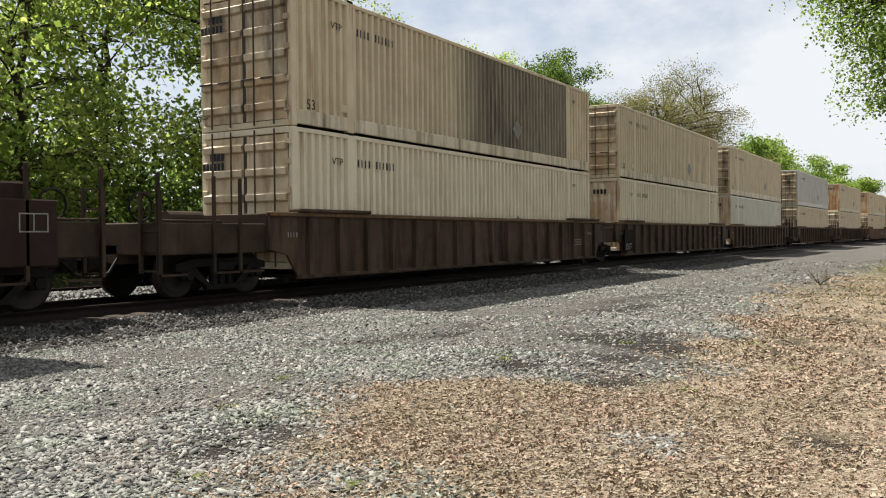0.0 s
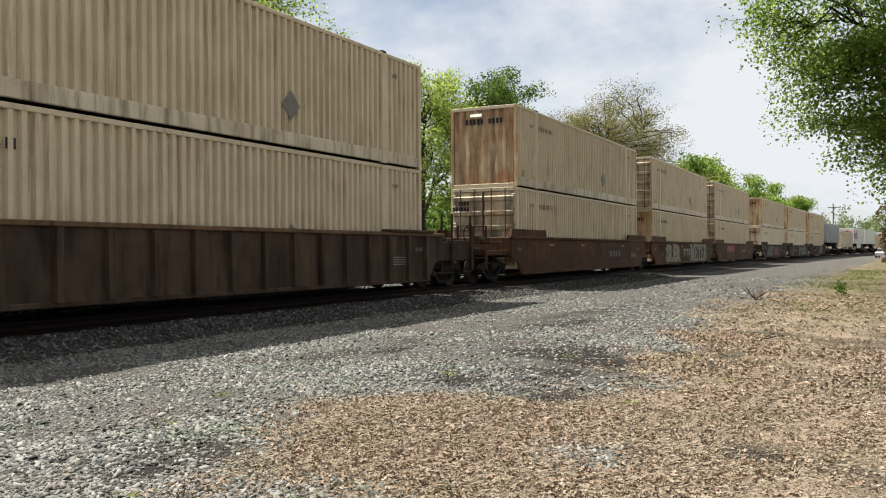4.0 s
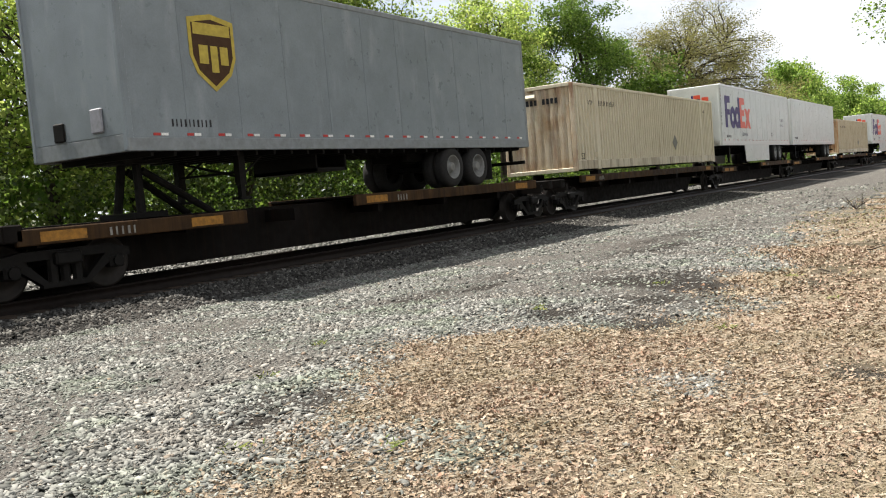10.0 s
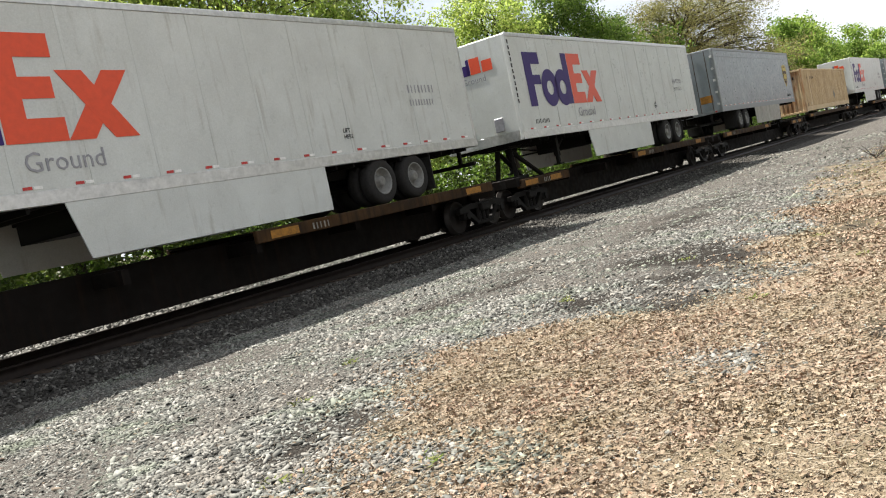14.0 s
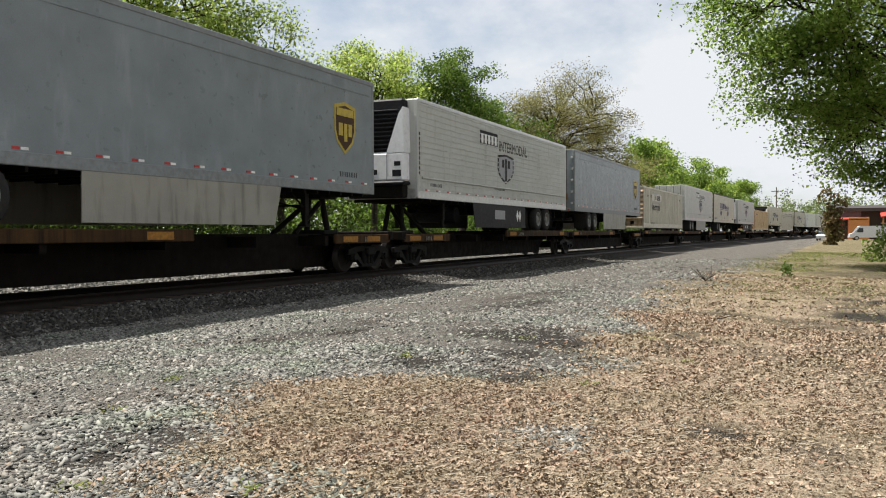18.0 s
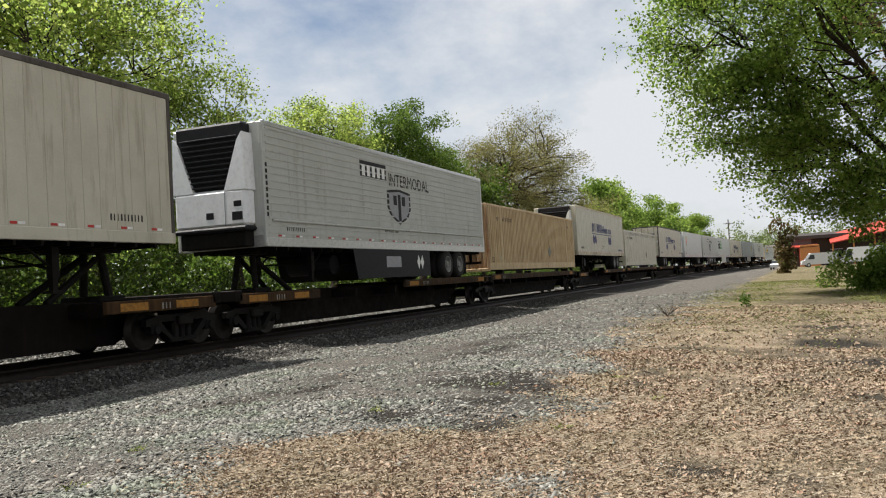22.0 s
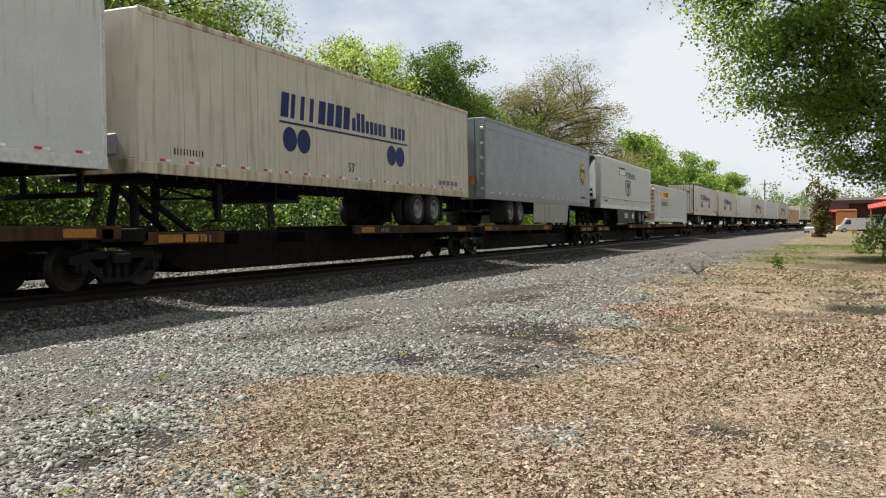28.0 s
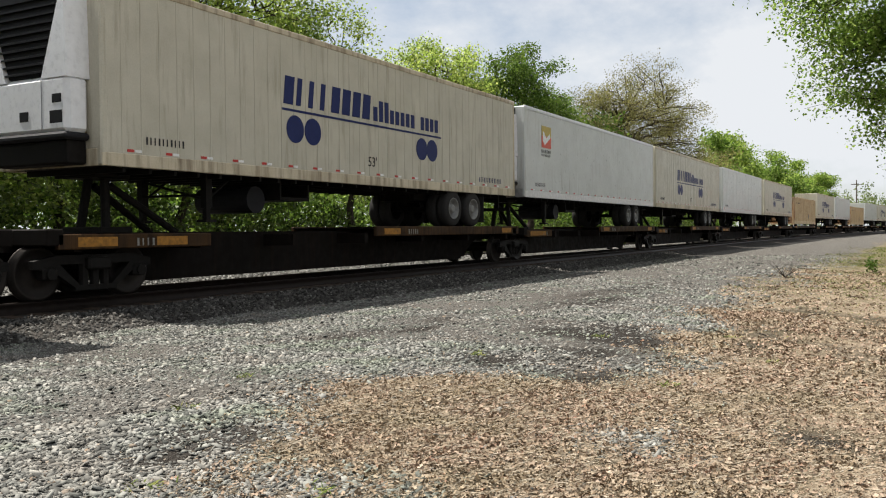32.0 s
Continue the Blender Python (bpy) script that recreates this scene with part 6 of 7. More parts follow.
def swirl(car, left, width, y, material, seed, thick=0.03, low=0.0, big=1.0):
    """A sprayed tag: rounded letter-like bubbles, outlined, one over another."""
    rnd = random.Random(seed)
    n = max(3, round(width / 0.4 / big))
    w = width / n
    for k in range(n):
        cx, cz = left + (k + 0.5) * w, (0.98 if k % 2 else 0.6) * (1 + low * 0.5) + low * 0.3 + rnd.uniform(-0.12, 0.12)
        rx, rz = rnd.uniform(0.22, 0.42) * big, min(rnd.uniform(0.2, 0.36) * big, 0.5)
        p1, p2, a2, a3 = rnd.uniform(0, 6.3), rnd.uniform(0, 6.3), rnd.uniform(0.08, 0.2), rnd.uniform(0.06, 0.16)
        ring = []
        for j in range(28):
            a = 2 * math.pi * j / 28
            g = 1 + a2 * math.sin(2 * a + p1) + a3 * math.sin(3 * a + p2)
            ring.append((cx + rx * g * math.cos(a), cz + rz * g * math.sin(a), (cx + (rx * g - thick) * math.cos(a)), cz + (rz * g - thick) * math.sin(a)))
        d = 0.004 + 0.0014 * k
        out, fill = Shape(), Shape()
        fill.add([(q[0], y - d, q[1]) for q in ring], [tuple(range(28))])
        m = len(ring)
        out.add([(q[0], y - d - 0.0007, q[1]) for q in ring] + [(q[2], y - d - 0.0007, q[3]) for q in ring], [(j, (j + 1) % m, m + (j + 1) % m, m + j) for j in range(m)])
        if (seed + k) % 4 == 0:
            part("sprayed_fill", fill, TAGFILL[k % 2], car)
        part("sprayed_outline", out, material, car, "pale sprayed bubble outline")


# ---- the consist, front first ----
WELLS = [  # start, paint, upper box, its doors, lower box, its doors, shares a truck with the next
    (-11.2, "ribbed", "tan", 1, "tan", 1, False),
    (13.05, "ribbed", "soot", 1, "pale", 1, True),
    (32.36, "ribbed", "tan", 1, "pale", 0, True),
    (51.60, "ribbed", "tan", 1, "white", 0, False),
    (74.97, "ribbed", "grey", 1, "tan", 1, False),
    (98.54, "ribbed", "tan", 0, "tan", 1, False),
    (121.62, "red", "tan", 0, "tan", 1, True),
    (141.09, "red", "tan", 1, "tan", 0, True),
    (160.50, "red", "tan", 1, "tan", 1, False),
    (184.16, "dark", "tan", 0, "pale", 0, True),
    (203.49, "dark", "tan", 0, "pale", 0, True),
    (222.97, "dark", "tan", 0, "tan", 0, False),
]
LOADS = [  # start, kind
    (244.24, "parcel_short"), (261.35, "box"), (279.0, "express"), (296.3, "white"), (314.44, "box"), (333.51, "express"), (352.25, "express"),
    (372.31, "parcel"), (392.03, "box"), (411.85, "express"), (430.65, "parcel"), (449.6, "prime_reefer"), (467.34, "parcel"), (484.94, "cream_freight"),
    (502.5, "prime_tail"), (519.94, "ship_tail"), (539.44, "prime_reefer"), (556.19, "box"), (573.49, "ship_reefer"), (590.34, "pale_box"),
    (608.79, "ship_tail"), (627.76, "white_reefer"), (645.2, "prime_reefer"), (661.9, "green_express"), (678.85, "ship"), (696.75, "parcel"),
    (715.63, "prime_reefer"), (733.58, "yellow_freight"), (754.26, "ship_tail"), (773.0, "ship_reefer"), (790.03, "white_reefer"), (806.72, "ship"),
    (824.28, "white"), (842.12, "ship"), (860.4, "box"), (878.1, "ship"), (895.4, "white"), (912.9, "box"), (931.0, "white"), (948.5, "ship"),
    (966.4, "white"), (984.2, "parcel"), (1002.0, "box"), (1019.8, "white"), (1037.5, "ship"), (1055.2, "white"), (1073.0, "box"), (1090.8, "white"),
]
WELLPAINT = {"ribbed": (WELLTAN, "tan-brown ribbed well car under stacked containers"), "red": (WELLRED, "red-brown smooth-sided well car with sprayed lettering"), "dark": (WELLDARK, "dark maroon smooth-sided well car with sprayed lettering")}


def couple_up():
    for i, (s, paint, up, up_doors, low, low_doors, shares) in enumerate(WELLS):
        mid = s + HALF
        before = WELLS[i - 1][6] if i else False
        gap_l = (s - (WELLS[i - 1][0] + LONG)) / 2 if i else 3.6
        gap_r = (WELLS[i + 1][0] - s - LONG) / 2 if i + 1 < len(WELLS) else 3.2
        left = -HALF - (gap_l if before else min(gap_l - 0.55, 3.5))
        right = HALF + (gap_r if shares else min(gap_r - 0.55, 3.5))
        mat, label = WELLPAINT[paint]
        car = well_car(paint == "ribbed", mat, label, left, right, not before, True, not before, not shares)
        ride(car, mid, CAR_BASE)
        spray(car, i)
        if low:
            seat = mid + (0.6 if i == 0 else 0.0)
            ride(box(low, low_doors, i), seat, 0.75)
            ride(box(up, up_doors, i + 1), seat, 3.665)
    for i, (s, kind) in enumerate(LOADS):
        length = 13.79 if kind == "parcel_short" else LONG
        mid = s + length / 2
        gl = s - (LOADS[i - 1][0] + (13.79 if i == 1 else LONG)) if i else 5.0
        gr = LOADS[i + 1][0] - s - length if i + 1 < len(LOADS) else 3.0
        left, right = round(-length / 2 - gl / 2, 1), round(length / 2 + gr / 2, 1)
        first, last = gl > 2.5, gr > 2.5
        boxed = kind in ("box", "pale_box", "cream_freight", "yellow_freight")
        tail = kind in ("parcel", "prime_tail", "ship_tail")
        h = length / 2
        if boxed:
            plat, hit, ped = ((-h + 0.3, h - 0.3, 1.06),), (), (-6.12, 6.12)
        elif tail:
            plat, hit, ped = ((-h - 0.4, -h + 8.8, 1.02), (h - 2.0, right - 0.5, 0.9)), ((h - 0.95, -1),), ()
        else:
            plat, hit, ped = ((h - 8.2, h + 0.3, 1.02), (left + 0.5, -h + 2.4, 0.9)), ((-h + 0.95, 1),), ()
        car = stock(("spine", boxed, tail, length, left, right, first, last), lambda: spine_car(left, right, plat, hit, ped, first, last, "dark spine car carrying a " + ("container" if boxed else "road trailer")))
        ride(car, mid, CAR_BASE)
        if kind == "box":
            ride(box("pale" if i == 1 else "tan" if i == 4 else "warm", 0, 7 if i == 1 else i), mid, 1.647)
        elif kind == "pale_box":
            panelled = container(CREAM, CREAM, False, "cream panelled container with dark upright grooves", 3, pitch=0.4, form=(0.84, 0.88, 0.96))
            marks("groove_tab", [(-7.6 + k * 0.4, -7.5 + k * 0.4, 2.52, 2.76) for k in range(38) if k % 7 != 3], NEAR + 0.012, PLACARD, panelled, "grey tabs at the grooves' tops")
            ride(panelled, mid, 1.647)
        elif boxed:
            ride(freight_box(kind == "yellow_freight"), mid, 1.647)
        else:
            ride(haul(kind), mid, DECK_Z)


couple_up()

# ---- trees ----
BARK = worn("grey-brown bark", (0.0562, 0.045, 0.0353), (0.0285, 0.0232, 0.0195), (0.015, 0.0128, 0.0105), 0.5, 0.9, drip=14, bump=0.6)
LEAF_SPRING = foliage("fresh spring leaves", (0.137, 0.204, 0.0385), (0.242, 0.324, 0.0727), (0.397, 0.444, 0.14), 0.74)
LEAF_DEEP = foliage("full green leaves", (0.0436, 0.0842, 0.0128), (0.0842, 0.143, 0.0232), (0.145, 0.203, 0.0436), 0.6)
LEAF_MAPLE = foliage("maple leaves", (0.0911, 0.159, 0.0255), (0.172, 0.263, 0.0501), (0.3, 0.374, 0.101), 0.66)
# Undergrowth green darkened: the shade beneath the wood is painted into the leaves.
LEAF_SHADE = foliage("undergrowth leaves with painted shade", (0.0218, 0.037, 0.00786), (0.0436, 0.0654, 0.0131), (0.0871, 0.109, 0.0261), 0.45)
LEAF_BUD = foliage("yellow-brown budding leaves", (0.128, 0.122, 0.0436), (0.18, 0.172, 0.0639), (0.238, 0.217, 0.0933), 0.55)
# Paler, greyer green: the haze of distance is painted into the leaf colour.
LEAF_FAR = foliage("far leaves with haze in their green", (0.105, 0.145, 0.0523), (0.145, 0.186, 0.0755), (0.192, 0.226, 0.105), 0.4)
LEAF_RED = foliage("reddish budding leaves", (0.0871, 0.0494, 0.0232), (0.116, 0.0813, 0.0348), (0.0871, 0.0986, 0.029), 0.4)


def leaf_cloud(rng, centres, spread, count, size, level=0.0):
    """Small folded leaves gathered about the given places; level: how far they lie flat, in layers."""
    c = centres[rng.integers(0, len(centres), count)]
    p = c + np.clip(rng.normal(0, 1, (count, 3)), -1.5, 1.5) * spread * (1, 1, 1 - 0.45 * level)
    d = rng.normal(0, 1, (count, 3)) * (1, 1, 1 - 0.5 * level)
    d[:, 2] -= 0.35
    d /= np.linalg.norm(d, axis=1)[:, None]
    u = np.cross(d, rng.normal(0, 1, (count, 3)) * (1 - 0.5 * level) + (0, 0, 1.4 * level))
    u /= np.linalg.norm(u, axis=1)[:, None]
    n = np.cross(d, u)
    s = size * rng.uniform(0.55, 1.35, (count, 1))
    tip, base = p + d * s * 0.62, p - d * s * 0.5
    l, r = p + u * s * 0.42 + n * s * 0.12, p - u * s * 0.42 + n * s * 0.12
    v = np.stack([base, r, tip, l], 1).reshape(-1, 3)
    return v, np.arange(count * 4).reshape(-1, 4)


def bough(rng, a, b, ra, rb, steps, rise=0.1, sway=0.05):
    """A limb from a to b that starts upwards and bends over; returns its joints and its pieces (from, to, radius, radius)."""
    a, b = np.array(a, float), np.array(b, float)
    length = np.linalg.norm(b - a)
    q = [a + (b - a) * t + np.array([0, 0, rise * length * 4 * t * (1 - t)]) + rng.normal(0, sway, 3) * length * (0 < t < 1) / steps ** 0.5 for t in np.linspace(0, 1, steps + 1)]
    r = np.linspace(ra, rb, steps + 1)
    return q, [(q[i], q[i + 1], r[i], r[i + 1]) for i in range(steps)]


def tube_mesh(pieces, sides, name, material):
    v, f = [], []
    for a, b, ra, rb in pieces:
        d = (b - a) / (np.linalg.norm(b - a) + 1e-9)
        u = np.cross(d, (0.3, 0.5, 0.81))
        u /= np.linalg.norm(u)
        w = np.cross(d, u)
        k = len(v)
        for p, r in ((a, ra), (b, rb)):
            for i in range(sides):
                t = 2 * math.pi * i / sides
                v.append(p + (u * math.cos(t) + w * math.sin(t)) * r)
        f += [(k + i, k + (i + 1) % sides, k + sides + (i + 1) % sides, k + sides + i) for i in range(sides)]
    return fast_mesh(name, v, f, material, True)


def tree(x, y, fork, lobes, leaves, size, leaf, seed, label, girth=0.24, tips=130, spread=0.55, z=0.0, name="tree", sides=6, k=1.0):
    """lobes: (dx, dy, z, rx, ry, rz, share) of the crown's masses, from the trunk's foot."""
    rng = np.random.default_rng(seed)
    x, y, fork, size, spread = x * k, y * k, fork * k, size * k, spread * k
    lobes = [tuple(q * k for q in l[:6]) + (l[6],) for l in lobes]
    t = thing(name, label, "tree", pose(x, y, z))
    total = sum(l[6] for l in lobes)
    lean = rng.normal(0, 0.25, 2)
    high = max(l[2] for l in lobes)
    top = np.array([lean[0], lean[1], fork + 0.45 * max(high - fork, 0.5)])
    stem, pieces = bough(rng, (0, 0, -0.1), top, girth, girth * 0.5, 8, 0.0, 0.03)
    stem = [q for q in stem if q[2] > fork * 0.8]
    twigs = []
    for dx, dy, lz, rx, ry, rz, share in lobes:
        centre = np.array([dx, dy, lz])
        start = min(stem, key=lambda q: abs(q[2] - (lz - 0.7 * np.hypot(dx - q[0], dy - q[1]) - 0.35 * rz)))
        main, more = bough(rng, start, centre, girth * 0.52, girth * 0.2, 6, 0.08)
        pieces += more
        joints = main[2:]
        for _ in range(6):
            way = rng.normal(0, 1, 3) + (0, 0, 0.3)
            limb, more = bough(rng, main[rng.integers(2, 6)], centre + way * (0.62 * rx, 0.62 * ry, 0.62 * rz) / np.linalg.norm(way), girth * 0.18, girth * 0.07, 5, 0.05, 0.1)
            pieces += more
            joints = joints + limb[2:]
        for _ in range(max(3, int(tips * share / total / 5))):
            way = rng.normal(0, 1, 3)
            way *= rng.uniform(0.55, 1.04) ** 0.7 / np.linalg.norm(way)
            clump = centre + way * (rx, ry, rz)
            root = min(joints, key=lambda q: np.linalg.norm(q - clump) + 1.5 * max(0, q[2] - clump[2] + 0.3))
            arm, more = bough(rng, root, clump, girth * 0.16, girth * 0.05, 4, 0.06, 0.07)
            pieces += more
            twigs += arm[2:]
            for _ in range(5):
                tip = clump + np.clip(rng.normal(0, 1, 3), -1.5, 1.5) * (0.13 * rx + 0.25, 0.13 * ry + 0.25, 0.09 * rz + 0.1)
                twig, more = bough(rng, arm[rng.integers(2, 5)], tip, max(girth * 0.045, 0.009), 0.006, 2, 0.03, 0.1)
                pieces += more
                twigs += [tip, tip, twig[1]]
    part("trunk", tube_mesh(pieces, sides, "trunk", BARK), BARK, t, "grey-brown forked trunk and limbs")
    v, f = leaf_cloud(rng, np.array(twigs), spread, leaves, size, 0.4)
    part("crown", fast_mesh("crown", v, f, leaf), leaf, t, "open crown of small leaves")
    return t


def plant_trees():
    # wood behind the train, nearest the viewer's left
    for k, (x, y, h, seed) in enumerate([(13.8, 21.8, 11.5, 1), (17.6, 23.4, 13, 2), (20.9, 21.6, 12.5, 3), (9.6, 24, 13, 4), (5.8, 22.5, 11, 5), (16.2, 28.0, 14, 16)]):
        tree(x, y, 2.4 + 0.5 * (k % 3), [(-0.6, -0.5, h * 0.55, 2.8, 2.4, h * 0.34, 3), (1.2, 0.8, h * 0.75, 2.6, 2.4, h * 0.26, 2), (0.2, -0.8, h * 0.32, 2.8, 2.2, h * 0.18, 1.6)], 9500, 0.155, LEAF_SPRING, seed, "spring-green tree with dark forked trunk behind the train", 0.24, 380, 0.36, k=1.22)
    # big spreading tree
    tree(24.0, 22.6, 6.6, [(0.3, 0, 9.5, 4.4, 3.6, 3.0, 3), (2.6, 0.5, 7.8, 2.5, 2.6, 2.2, 2), (-3.2, 0.5, 10.5, 3.2, 3.0, 3.2, 2), (2.0, 0, 12.4, 3.0, 2.8, 2.0, 1.5), (0.8, -0.6, 5.0, 3.8, 3.0, 2.2, 1.8)], 34000, 0.12, LEAF_SPRING, 21, "broad spring-green maple with dark forking limbs", 0.26, 700, 0.38, k=1.22)
    tree(35.0, 24.5, 4.0, [(0.5, 0, 7.0, 4.2, 3.0, 3.2, 2), (3.4, 0, 5.6, 3.0, 2.4, 2.4, 1), (-1.2, 0, 10.0, 2.4, 2.0, 2.4, 0.9), (-3.2, 0, 8.6, 2.4, 2.0, 2.6, 0.9), (0, 0, 4.4, 3.4, 2.4, 2.0, 1.2)], 21000, 0.115, LEAF_SPRING, 22, "sparse light-green tree with thin limbs", 0.22, 260, 0.36)
    tree(43.5, 24.0, 4.2, [(0, 0, 8.0, 4.4, 3.2, 3.4, 2), (0.6, 0, 11.0, 3.0, 2.2, 2.0, 1), (3.4, 0, 6.4, 3.4, 2.4, 2.8, 1)], 26000, 0.125, LEAF_SPRING, 23, "light-green broadleaf tree behind the train", 0.24, 300, 0.36)
    tree(53.5, 22.8, 4.0, [(-2.0, 0, 8.8, 4.4, 3.2, 3.4, 2), (3.0, 0, 7.8, 4.0, 3.0, 3.2, 1.5), (-2.4, 0, 11.2, 2.4, 1.8, 1.6, 0.8), (0.8, 0, 12.0, 2.0, 1.6, 1.7, 0.6), (4.8, 0, 10.2, 2.0, 1.6, 1.5, 0.5)], 40000, 0.13, LEAF_DEEP, 24, "deep-green tree with a ragged top", 0.28, 330, 0.38)
    tree(60.5, 20.8, 3.5, [(0, 0, 5.6, 4.0, 3.0, 2.6, 2), (1.2, 0, 8.0, 2.6, 2.4, 2.2, 1)], 9000, 0.2, LEAF_DEEP, 27, "low deep-green tree beyond the rails", 0.2, 160, 0.45)
    # pale budding tree
    tree(69.0, 20.4, 3.8, [(0, 0, 9.8, 6.0, 5.4, 4.5, 3), (5.4, -1.4, 7.4, 4.4, 3.8, 3.2, 1.2), (-4.6, 1.0, 8.0, 4.2, 3.8, 3.6, 1.2)], 75000, 0.1, LEAF_BUD, 25, "round yellow-brown budding tree", 0.36, 1000, 0.34)
    tree(84.0, 16.9, 2.5, [(-0.5, 0, 6.6, 4.6, 2.4, 2.4, 1)], 3600, 0.14, LEAF_BUD, 26, "thin yellow-brown budding tree", 0.16, 160, 0.35)
    # row of greens farther along
    for k in range(8):
        x = 102 + k * 11
        cx, cy, _ = along(float(x), 7.4 + (k % 3) * 1.3)
        tree(cx, cy, 3.0, [(0, 0, 6.4, 5.2, 4.0, 4.4, 2), (1.0, 0, 9.6 + (k % 2) - 0.1 * k, 3.8, 3.0, 2.6, 1)], 11000, 0.26, LEAF_MAPLE, 40 + k, "bright green trackside tree", 0.22, 110, 0.6, sides=5)
    # trees over the grass on the viewer's side
    tree(36.5, -4.5, 3.6, [(-1.0, 6.4, 10.6, 4.0, 3.0, 2.8, 2.2), (0.0, 5.4, 7.6, 3.8, 3.0, 2.4, 2.2), (0.3, 3.4, 5.0, 3.8, 2.6, 1.7, 2.0), (0.8, 0.4, 3.9, 4.2, 2.8, 1.3, 1.6), (-2.0, 2.0, 8.6, 4.6, 3.6, 3.0, 2.4), (-3.0, 3.0, 12.6, 5.0, 5.0, 3.0, 2.2), (1.0, -2.6, 6.2, 4.4, 3.4, 2.4, 1.6), (-6.0, 4.6, 11.8, 3.4, 3.2, 2.6, 1.2), (0.5, -1.0, 10.0, 4.4, 4.0, 3.0, 1.6)], 95000, 0.122, LEAF_MAPLE, 60, "large green maple with low hanging branches", 0.24, 1700, 0.36)
    tree(24.0, -6.8, 4.5, [(0.5, 1.2, 8.4, 4.4, 3.4, 2.8, 2), (1.5, 2.6, 11.0, 4.4, 3.4, 2.8, 2)], 6000, 0.11, LEAF_RED, 61, "reddish budding tree with many bare twigs", 0.27, 620, 0.36)
    # distance
    rng = np.random.default_rng(7)
    pts = []
    for k in range(95):
        a = radians(-16 + k * 0.42)
        d = rng.uniform(340, 460)
        n = 26
        q = rng.normal(0, 1, (n, 3)) * (4.5, 4.5, 3.0) + (d * math.cos(a), d * math.sin(a), rng.uniform(5, 10))
        pts.append(q)
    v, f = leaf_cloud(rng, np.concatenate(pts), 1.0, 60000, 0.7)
    tagged(new("far_wood", fast_mesh("far_wood", v, f, LEAF_FAR)), "light-green woodland on the skyline, haze painted into its leaves", "wood", kind="stuff")
    pts = []
    for k in range(240):
        x = rng.uniform(-20, 150)
        cx, cy, _ = along(float(x), rng.uniform(14, 30))
        h = rng.uniform(3.2, 7.5)
        pts.append(rng.normal(0, 1, (18, 3)) * (2.0, 1.6, h * 0.3) + (cx, cy, h * 0.55))
    v, f = leaf_cloud(rng, np.concatenate(pts), 0.55, 150000, 0.25)
    tagged(new("back_wood", fast_mesh("back_wood", v, f, LEAF_DEEP)), "green thicket behind the trackside trees", "wood", kind="stuff")
    pts = []
    for k in range(150):
        x = rng.uniform(-8, 110)
        cx, cy, _ = along(float(x), rng.uniform(7.4, 11.5))
        h = rng.uniform(0.8, 2.6)
        pts.append(np.abs(rng.normal(0, 1, (14, 3))) * (0.9, 0.6, h * 0.5) + (cx, cy, 0.1))
    for k in range(80):
        h = rng.uniform(1.8, 4.6)
        pts.append(rng.normal(0, 1, (16, 3)) * (1.2, 0.8, h * 0.28) + (rng.uniform(-10, 34), TRACK_Y + rng.uniform(8.5, 14), h * 0.6))
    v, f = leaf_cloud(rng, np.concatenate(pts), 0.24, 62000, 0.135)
    tagged(new("undergrowth", fast_mesh("undergrowth", v, f, LEAF_SHADE)), "green undergrowth beyond the rails, shade painted into its leaves", "undergrowth", kind="stuff")
    # bushes on the viewer's side
    for bx, by, bw, bh, n, seed, leaf, label in ((38.5, -4.7, 2.5, 1.5, 15000, 70, LEAF_MAPLE, "leafy bright green bush at the grass edge"), (43.0, -7.0, 2.6, 1.7, 7000, 71, LEAF_DEEP, "dark green bush beside the lane"), (96, -0.35, 0.9, 3.6, 2600, 72, LEAF_RED, "tall brownish shrub at the lane's end")):
        r2 = np.random.default_rng(seed)
        b = thing("bush", label, "bush", pose(bx, by, 0))
        pts = r2.normal(0, 1, (60, 3)) * (bw * 0.5, bw * 0.5, bh * 0.4) + (0, 0, bh * 0.62)
        pts[:, 2] = np.abs(pts[:, 2])
        part("stems", tube_mesh([(np.array([r2.normal(0, 0.15), r2.normal(0, 0.15), 0.0]), q, 0.02, 0.008) for q in pts], 5, "stems", BARK), BARK, b)
        v, f = leaf_cloud(r2, pts, 0.28, n, 0.12 if bx < 60 else 0.26)
        part("leaves", fast_mesh("leaves", v, f, leaf), leaf, b)


plant_trees()


# ---- yard at the lane's end ----
ROOFDARK = plain("dark roofing felt", (0.055, 0.05, 0.048), 0.85)
ROOFRED = plain("red sheet roofing", (0.36, 0.045, 0.03), 0.5)
ORANGEWALL = plain("orange painted boards", (0.413, 0.165, 0.0525), 0.7)
MAUVEWALL = plain("mauve-grey cladding", (0.18, 0.143, 0.158), 0.7)
DARKWALL = plain("dark brown cladding", (0.07, 0.05, 0.042), 0.75)
CARWHITE = plain("white car paint", (0.562, 0.57, 0.57), 0.25, vary=0.05)
CARGLASS = plain("dark car glass", (0.02, 0.024, 0.026), 0.08, vary=0.1)
POLEWOOD = worn("grey pole timber", (0.13, 0.11, 0.09), (0.09, 0.075, 0.06), (0.06, 0.05, 0.04), 0.4, 0.9)


